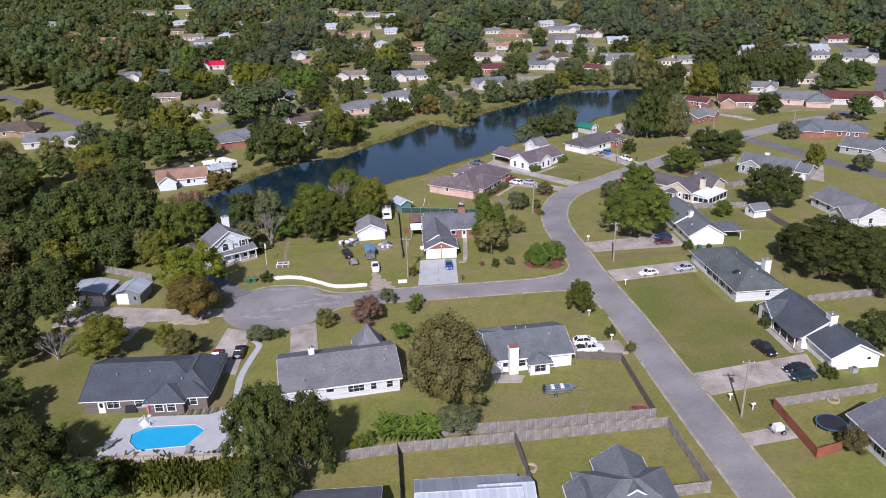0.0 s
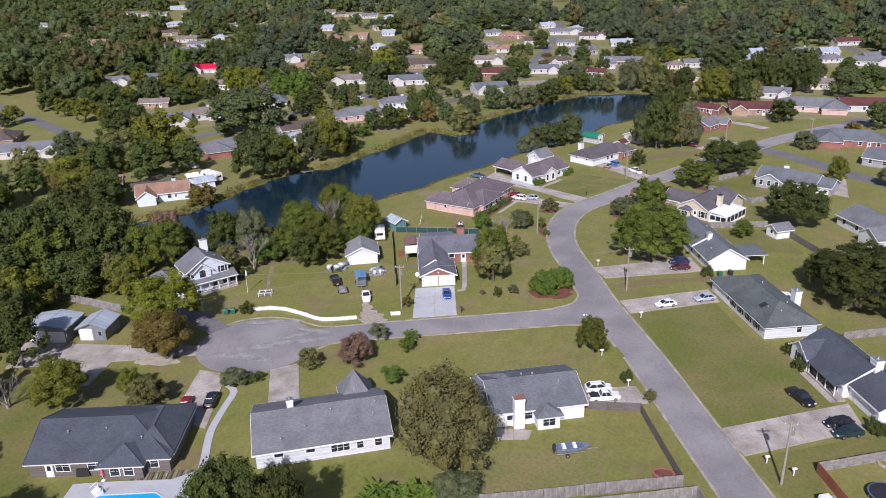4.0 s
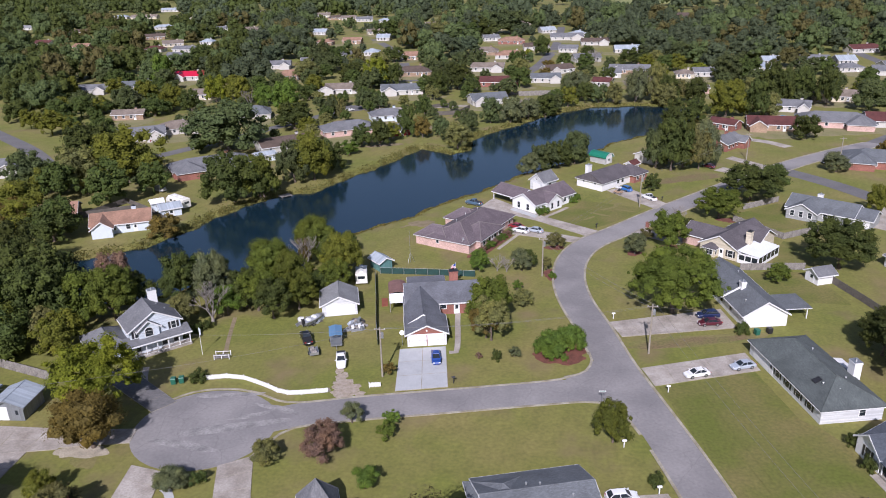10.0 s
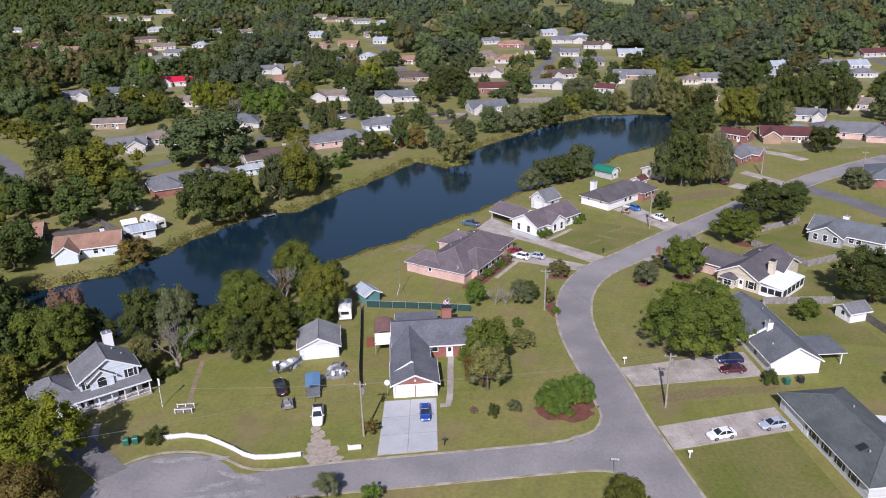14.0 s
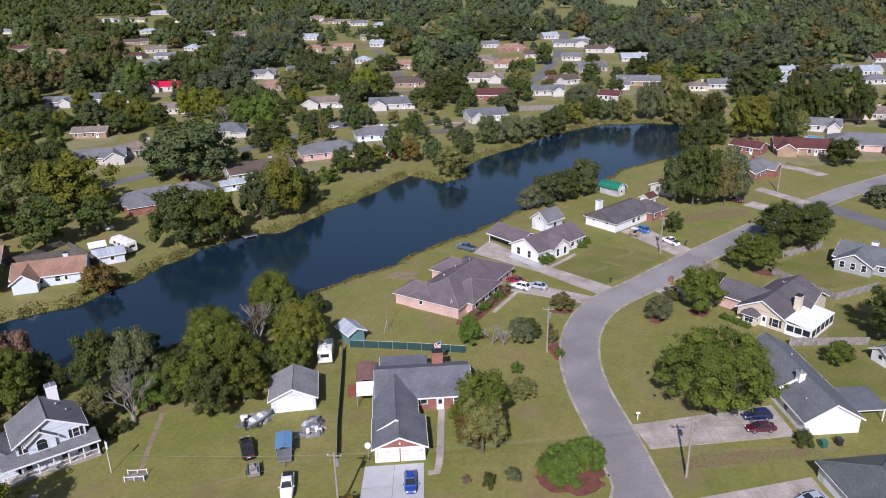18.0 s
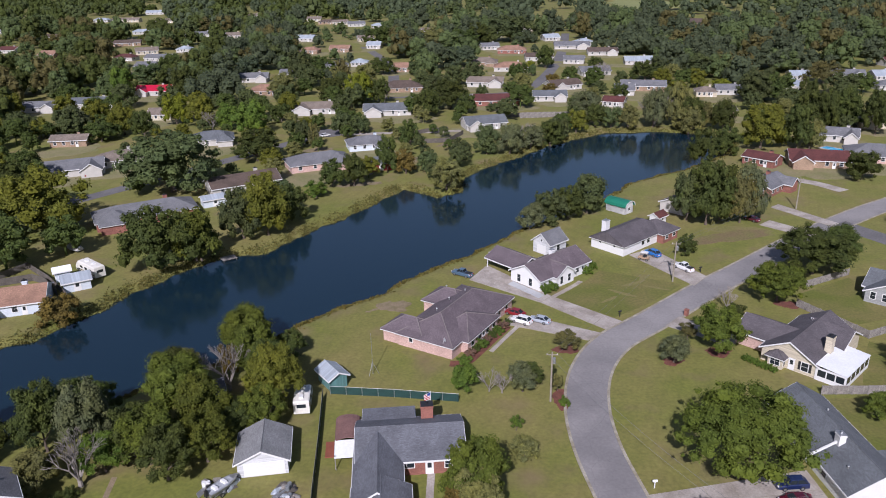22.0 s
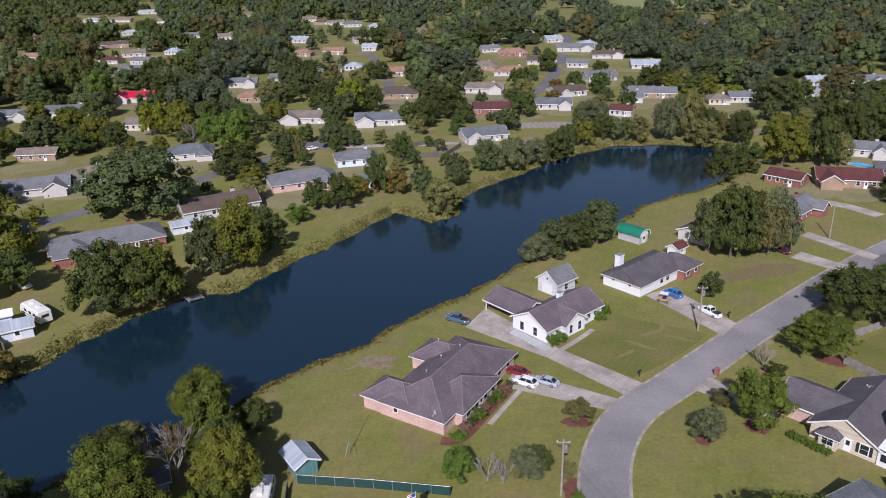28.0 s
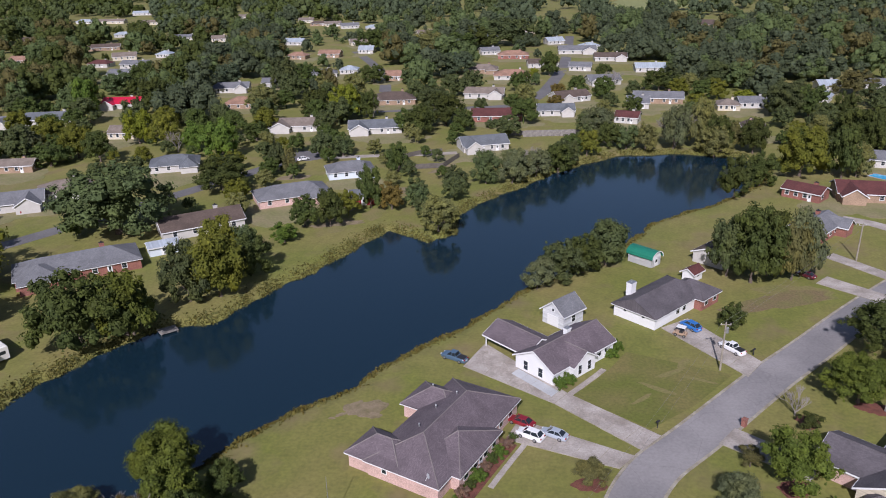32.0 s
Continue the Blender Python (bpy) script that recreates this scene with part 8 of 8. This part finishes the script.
fence([(61.0, 218.2), (66.5, 221.6), (72.0, 225.0)], FENCE_WOOD, WOOD, 1.6)
fence([(-123, 203), (-112, 209.5), (-101, 215.5), (-97.5, 214), (-91, 208)], FENCE_DARK, "dark board fence behind a pale blue house", 1.7)
fence([(-97.0, 136.6), (-89.3, 134.7), (-81.4, 131.9), (-74.0, 129.4)], FENCE_WOOD, "grey board fence behind metal garages", 1.8)
fence([(6.0, 384.0), (22.0, 386.0), (40.0, 384.0)], FENCE_WOOD, "grey board fence beyond the pond", 1.8)
fence([(-38, 350), (-30, 358), (-22, 361)], FENCE_DARK, "dark board fence beyond the pond", 1.6)


def picket(pts, label):
    root = thing("picket_fence", at(0, 0), label, "fence")
    line = smooth_line(pts, 1.8)
    for a, b in zip(line, line[1:]):
        d = (b - a).length
        m = pose(a.x, a.y, 0, 0, 0, math.degrees(math.atan2(b.y - a.y, b.x - a.x)))
        c = max(1, int(d / 0.13))
        comb = [(0, 0.2)]
        for q in range(c):
            x = d * q / c
            comb += [(x, 0.82), (x + 0.045, 0.92), (x + 0.09, 0.82), (x + 0.09, 0.74), (x + d / c, 0.74)]
        comb += [(d, 0.2)]
        for q in range(c)[::-1]:
            x = d * q / c
            comb += [(x + 0.09, 0.2), (x + 0.09, 0.04), (x, 0.04), (x, 0.2)] if q else [(x + 0.09, 0.2), (x + 0.09, 0.04), (x + 0.01, 0.04)]
        s = Shape().prism(comb, -0.02, 0.02, "y")
        part("post", Shape().box(-0.05, 0.05, -0.05, 0.05, -0.1, 0.98), WHITE, root, "", m)
        part("panel", s, WHITE, root, "", m)


picket([(-49.0, 130.4), (-45.1, 131.4), (-42.1, 131.0), (-37.3, 128.6), (-33.8, 126.9), (-27.6, 127.9)], "low white picket fence curving round the turning circle")
picket([(-21.4, 129.6), (-19.6, 129.9)], "short white picket fence beside a driveway")


def mesh_fence(pts, label):
    root = thing("mesh_fence", at(0, 0), label, "fence")
    for (ax, ay), (bx, by) in zip(pts, pts[1:]):
        d = math.hypot(bx - ax, by - ay)
        n = max(1, round(d / 2.6))
        ang = math.degrees(math.atan2(by - ay, bx - ax))
        for k in range(n):
            m = pose(ax + (bx - ax) * k / n, ay + (by - ay) * k / n, 0, 0, 0, ang)
            part("post", Shape().tube((0, 0, -0.1), (0, 0, 1.5), 0.045, n=6), STEEL, root, "", m)
            part("mesh_panel", Shape().box(0.03, d / n - 0.03, -0.012, 0.012, 0.02, 1.32), FENCE_MESH, root, "dark green privacy mesh", m)
            part("rail", Shape().tube((0, 0, 1.4), (d / n, 0, 1.4), 0.028, n=6), STEEL, root, "", m)


mesh_fence([(-26.7, 174.6), (-16.5, 174.2), (-6.4, 173.4)], "green mesh fence across a back lawn")
mesh_fence([(-27.6, 173.4), (-25.4, 161.0), (-23.6, 150.0), (-22.2, 143.0)], "green mesh fence along a side yard")


# ---- street furniture ----
def pole(x, y, h, label="weathered timber power pole with transformer", drum=True):
    t = thing("power_pole", at(x, y), label, "pole")
    part("shaft", Shape().tube((0, 0, -0.2), (0, 0, h), 0.17, 0.12, 10), POLE_WOOD, t)
    part("crossarm", Shape().box(-0.9, 0.9, -0.05, 0.05, h - 0.5, h - 0.38), POLE_WOOD, t)
    for s in (-0.75, 0.0, 0.75):
        part("insulator", Shape().tube((s, 0, h - 0.4), (s, 0, h - 0.18), 0.05, 0.03), WHITE, t)
    if drum:
        part("transformer", Shape().tube((0.32, 0, h - 1.9), (0.32, 0, h - 1.0), 0.24, n=12).tube((0.32, 0, h - 1.0), (0.32, 0, h - 0.8), 0.06, n=6), STEEL, t, "pale steel drum")
    return Vector((x, y, h - 0.25))


tops = [pole(34.9, 84.2, 9.4), pole(24.0, 142.1, 9.2), pole(-19.8, 132.9, 9.0), pole(7.6, 174.2, 8.6), pole(35.0, 220.2, 8.8), pole(76.0, 268.0, 8.6, drum=False), pole(102.0, 262.0, 8.6, drum=False)]


def cable(p, q, sag, off=0.0):
    s = Shape()
    pts = []
    for k in range(13):
        t = k / 12
        v = p.lerp(q, t)
        pts.append(v + Vector((off, 0, -4 * sag * t * (1 - t))))
    s.loft([[v + Vector((0, 0, 0.018)), v + Vector((0.016, 0.008, -0.01)), v + Vector((-0.016, -0.008, -0.01))] for v in pts])
    thing("overhead_cable", at(0, 0), "thin sagging overhead cable between poles", "cable", "overhead cables", shape=s, mat=WIRE)


for a, b in ((0, 1), (1, 2), (1, 3), (3, 4), (4, 5)):
    for off in (-0.75, 0.75):
        cable(tops[a], tops[b], 0.9, off)
cable(tops[2], Vector((-64, 137, 5.0)), 0.8)
cable(tops[2], Vector((-12.5, 146.0, 3.9)), 0.3)
cable(tops[1], Vector((42, 152, 3.0)), 0.4)
cable(tops[2], Vector((-80, 110, 9.0)), 1.2)


def mailbox(x, y, ang, mat=WHITE):
    t = thing("mailbox", at(x, y, ang), "white mailbox on a post by the kerb" if mat is WHITE else "dark mailbox on a post by the kerb", "mailbox")
    part("post", Shape().box(-0.06, 0.06, -0.06, 0.06, -0.1, 1.0), mat, t)
    part("box", Shape().prism([(-0.13, 0), (0.13, 0), (0.13, 0.15), (0.08, 0.24), (-0.08, 0.24), (-0.13, 0.15)], -0.3, 0.3, "x"), mat, t, "", pose(0, 0, 1.0))


for x, y, ang in ((19.8, 154.9, 10), (24.9, 130.2, 10), (16.2, 116.0, 10), (34.4, 88.4, 10), (37.0, 86.0, 10), (19.2, 106.6, 10)):
    mailbox(x, y, ang)
mailbox(22.0, 203.6, 40, DARK)
mailbox(41.8, 225.4, 40, DARK)
mailbox(-8.2, 131.4, 10, DARK)
t = thing("brick_mailbox", at(34.4, 204.6, 45), "brick mailbox pier by a driveway", "mailbox", shape=Shape().box(-0.35, 0.35, -0.3, 0.3, -0.1, 1.2).box(-0.42, 0.42, -0.37, 0.37, 1.2, 1.3), mat=BRICK)
t = thing("street_sign", at(14.4, 126.2), "street name sign on a steel post", "sign")
part("post", Shape().tube((0, 0, -0.1), (0, 0, 2.4), 0.035, n=6), STEEL, t)
part("blade", Shape().box(-0.5, 0.5, -0.012, 0.012, 2.3, 2.52), WHITE, t)
part("lettering", Shape().box(-0.4, 0.4, -0.016, 0.016, 2.37, 2.45), ROOF_GREEN, t, "plain bar of lettering")
t = thing("flagpole", at(-52.1, 138.9), "white flagpole with a limp white flag", "flagpole")
part("shaft", Shape().tube((0, 0, -0.1), (0, 0, 5.2), 0.05, 0.03), WHITE, t)
part("flag", Shape().prism([(0.03, 3.9), (0.22, 3.8), (0.3, 4.9), (0.03, 5.05)], -0.04, 0.04, "y"), BLUEWHITE, t)
t = thing("flagpole", at(-10.0, 166.8), "flagpole with a red and white striped flag", "flagpole")
part("shaft", Shape().tube((0, 0, -0.1), (0, 0, 6.0), 0.045, 0.03), WHITE, t)
flag = part("flag", Shape().prism([(-0.03, 4.6), (-0.9, 4.2), (-1.0, 5.2), (-0.03, 5.8)], -0.02, 0.02, "y"), WHITE, t)
for k in range(4):
    part("stripe", Shape().prism([(-0.04, 4.7 + 0.28 * k), (-0.92, 4.3 + 0.25 * k), (-0.93, 4.42 + 0.25 * k), (-0.04, 4.84 + 0.28 * k)], -0.026, 0.026, "y"), LAMP_RED, flag, "red stripe")
part("canton", Shape().prism([(-0.03, 5.3), (-0.45, 5.06), (-0.47, 5.5), (-0.03, 5.8)], -0.032, 0.032, "y"), paint("blue", COLOURS["blue"]), flag, "dark blue corner")
t = thing("antenna_mast", at(-21.0, 181.0), "thin steel antenna mast on guys in a lawn", "mast")
part("shaft", Shape().tube((0, 0, -0.1), (0, 0, 7.5), 0.05, 0.03, 6), STEEL, t)
for k in range(3):
    part("stay", Shape().tube((0, 0, 2.2), (1.0 * math.cos(2.1 * k), 1.0 * math.sin(2.1 * k), 0), 0.03, n=5), STEEL, t)
t = thing("ornamental_bridge", at(-48.2, 138.0, 8), "small white arched garden bridge on the lawn", "garden bridge")
for s in (-0.7, 0.7):
    part("railing", Shape().box(-1.3, 1.3, s - 0.04, s + 0.04, 0.75, 0.83).box(-1.3, -1.2, s - 0.05, s + 0.05, 0, 0.95).box(1.2, 1.3, s - 0.05, s + 0.05, 0, 0.95).box(-0.05, 0.05, s - 0.05, s + 0.05, 0.1, 0.8), WHITE, t)
for k in range(10):
    part("plank", Shape().box(-1.25 + 0.25 * k, -1.03 + 0.25 * k, -0.7, 0.7, 0.12 + 0.16 * math.sin((k + 0.5) * 0.314), 0.18 + 0.16 * math.sin((k + 0.5) * 0.314)), FENCE_WOOD, t)
t = thing("trampoline", at(46.6, 82.2), "round black trampoline in a fenced yard", "trampoline")
part("mat", Shape().tube((0, 0, 0.78), (0, 0, 0.82), 1.9, n=24), DARK, t)
part("frame", Shape().tube((0, 0, 0.7), (0, 0, 0.78), 2.1, n=24), paint("slate", COLOURS["slate"]), t)
for k in range(6):
    part("leg", Shape().tube((2.0 * math.cos(k * 1.047), 2.0 * math.sin(k * 1.047), -0.05), (2.0 * math.cos(k * 1.047), 2.0 * math.sin(k * 1.047), 0.75), 0.04, n=6), STEEL, t)
for x, y in ((4.2, 71.0), (49.5, 89.0)):
    t = thing("fire_pit", at(x, y), "round stone fire pit in a lawn", "fire pit")
    for k in range(12):
        part("stone", Shape().box(-0.2, 0.2, -0.12, 0.12, -0.05, 0.3, 0.1), SAND, t, "", pose(0.8 * math.cos(k * 0.5236), 0.8 * math.sin(k * 0.5236), 0, 0, 0, k * 30 + 90))
t = thing("planter_ring", at(20.6, 85.6), "ring of red brick edging in a corner bed", "planter")
for k in range(14):
    part("brick", Shape().box(-0.24, 0.24, -0.1, 0.1, -0.05, 0.25), BRICK, t, "", pose(1.3 * math.cos(k * 0.449), 1.0 * math.sin(k * 0.449), 0, 0, 0, k * 25.7 + 90))


def bin_(x, y, mat, label):
    t = thing("rubbish_bin", at(x, y, 15), label, "bin")
    part("body", Shape().box(-0.36, 0.36, -0.4, 0.4, 0.05, 1.0, -0.12), mat, t)
    part("lid", Shape().box(-0.42, 0.42, -0.46, 0.46, 1.0, 1.1, 0.15), mat, t)
    for s in (-0.3, 0.3):
        part("wheel", Shape().tube((s - 0.05, 0.42, 0.14), (s + 0.05, 0.42, 0.14), 0.14, n=10), RUBBER, t)


GREEN_BIN = material("green_plastic", (0.02, 0.12, 0.08), 0.5, 0.1)
bin_(-53.2, 129.4, GREEN_BIN, "green wheeled bin beside a hedge")
bin_(-52.0, 129.8, GREEN_BIN, "green wheeled bin beside a hedge")
bin_(43.9, 149.6, GREEN_BIN, "green wheeled bin by a white wall")
bin_(46.2, 150.2, DARK, "dark wheeled bin by a white wall")
tree("bush", -49.6, 130.4, 1.5, 1.9, "at the end of a picket fence")
tree("bush", 41.4, 150.0, 1.5, 2.0, "by a white wall")
tree("rust", -19.0, 133.6, 1.4, 2.2, "at the foot of a pole")
for x, y, ang in ((52.0, 120.6, 12), (55.9, 97.4, 12), (-12.0, 166.9, 12)):
    t = thing("air_conditioner", at(x, y, ang), "grey air-conditioning unit beside a wall", "air conditioner")
    part("housing", Shape().box(-0.42, 0.42, -0.42, 0.42, 0, 0.85), GREY_SIDING, t)
    part("fan_grille", Shape().tube((0, 0, 0.85), (0, 0, 0.9), 0.36, n=14), DARK, t)
for k in range(7):
    tree("hedge", 40.6 + 0.56 * k, 188.3 - 0.6 * k, 0.75, 1.05, "along a cream wall")
# heaps by the white garage
rnd = random.Random(17)
JUNK = [SHED_GREY, STEEL, FENCE_WOOD, ROOF_METAL, PAINTS["white"], FENCE_DARK, DARK, FENCE_WOOD]
for k in range(44):
    x, y = (-27.2 + rnd.uniform(-1.4, 1.4), 150.4 + rnd.uniform(-2.2, 2.0)) if k < 26 else (-36.0 + rnd.uniform(-2.4, 1.8), 152.0 + rnd.uniform(-2.4, 1.6))
    a, b, c = rnd.uniform(0.15, 0.5), rnd.uniform(0.15, 0.45), rnd.uniform(0.2, 0.75)
    if k % 4 == 0:
        name, s, words = "drum", Shape().tube((0, 0, 0), (0, 0, 0.86), 0.28, n=12).tube((0, 0, 0.26), (0, 0, 0.32), 0.31, n=12).tube((0, 0, 0.56), (0, 0, 0.62), 0.31, n=12), "old drum standing by a white garage"
    elif k % 4 == 1:
        stack = thing("plank_stack", at(x, y, rnd.uniform(0, 90)), "stack of weathered boards by a white garage", "clutter", "clutter by the garage")
        for q in range(5):
            part("board", Shape().box(-1.3 + 0.1 * q, 1.3 - 0.08 * q, -0.4 + 0.17 * q, -0.25 + 0.17 * q, 0.0, 0.12 + 0.07 * (q % 3)), JUNK[k % 8], stack)
        continue
    elif k % 4 == 2:
        name, words = "crate", "open crate by a white garage"
        s = Shape().prism([(-a, -b), (a, -b), (a, b), (-a, b)], 0, c).prism([(-a - 0.04, -b - 0.04), (a + 0.04, -b - 0.04), (a + 0.04, b + 0.04), (-a - 0.04, b + 0.04)], c - 0.08, c + 0.02)
    else:
        name, s, words = "tarpaulin", Shape().loft([[(p * a * 2.4, -b * 1.6 * w, 0), (p * a * 2.4, -b * 0.7 * w, c * w), (p * a * 2.4, b * 0.5 * w, c * 0.9 * w), (p * a * 2.4, b * 1.5 * w, 0)] for p, w in ((-1, 0.5), (-0.4, 1.0), (0.3, 0.8), (1, 0.4))]), "heap under a crumpled sheet by a white garage"
    thing(name, at(x, y, rnd.uniform(0, 90)), words, "clutter", "clutter by the garage", shape=s, mat=JUNK[k % 8])


# ---- banana plants: arching blades ----
def banana(x, y, k):
    rn = random.Random(900 + k)
    t = thing("banana_plant", at(x, y), "lush bright green banana plant by a fence", "plant", "banana plants")
    part("stem", Shape().tube((0, 0, -0.1), (0, 0, 1.5), 0.15, 0.09, 6), LEAF_BRIGHT, t)
    for j in range(9):
        ang, ln = j * 2.4 + rn.uniform(-0.3, 0.3), rn.uniform(1.5, 2.3)
        lean, droop = rn.uniform(0.35, 0.75), rn.uniform(0.5, 1.3)
        rings = []
        for i in range(5):
            u = i / 4
            px, pz = ln * lean * u * (0.6 + 0.5 * u), 1.3 + ln * 0.95 * u - droop * u * u
            w = 0.30 * math.sin(0.30 + u * 2.65)
            rings.append([(px, -w, pz - 0.05), (px, 0, pz + 0.03), (px, w, pz - 0.05), (px, 0, pz - 0.02)])
        part("leaf", Shape().loft(rings), LEAF_BRIGHT, t, "", pose(0, 0, rn.uniform(-0.4, 0.4), 0, 0, math.degrees(ang)))


for k in range(30):
    banana(-17.0 + 0.29 * k + 0.3 * math.sin(k * 2.1), 77.2 + 1.5 * math.sin(k * 1.7), k)
tree("gold", -19.6, 73.8, 1.6, 1.8, "beside banana plants")
tree("hedge", -18.4, 75.0, 1.5, 1.8, "beside banana plants")
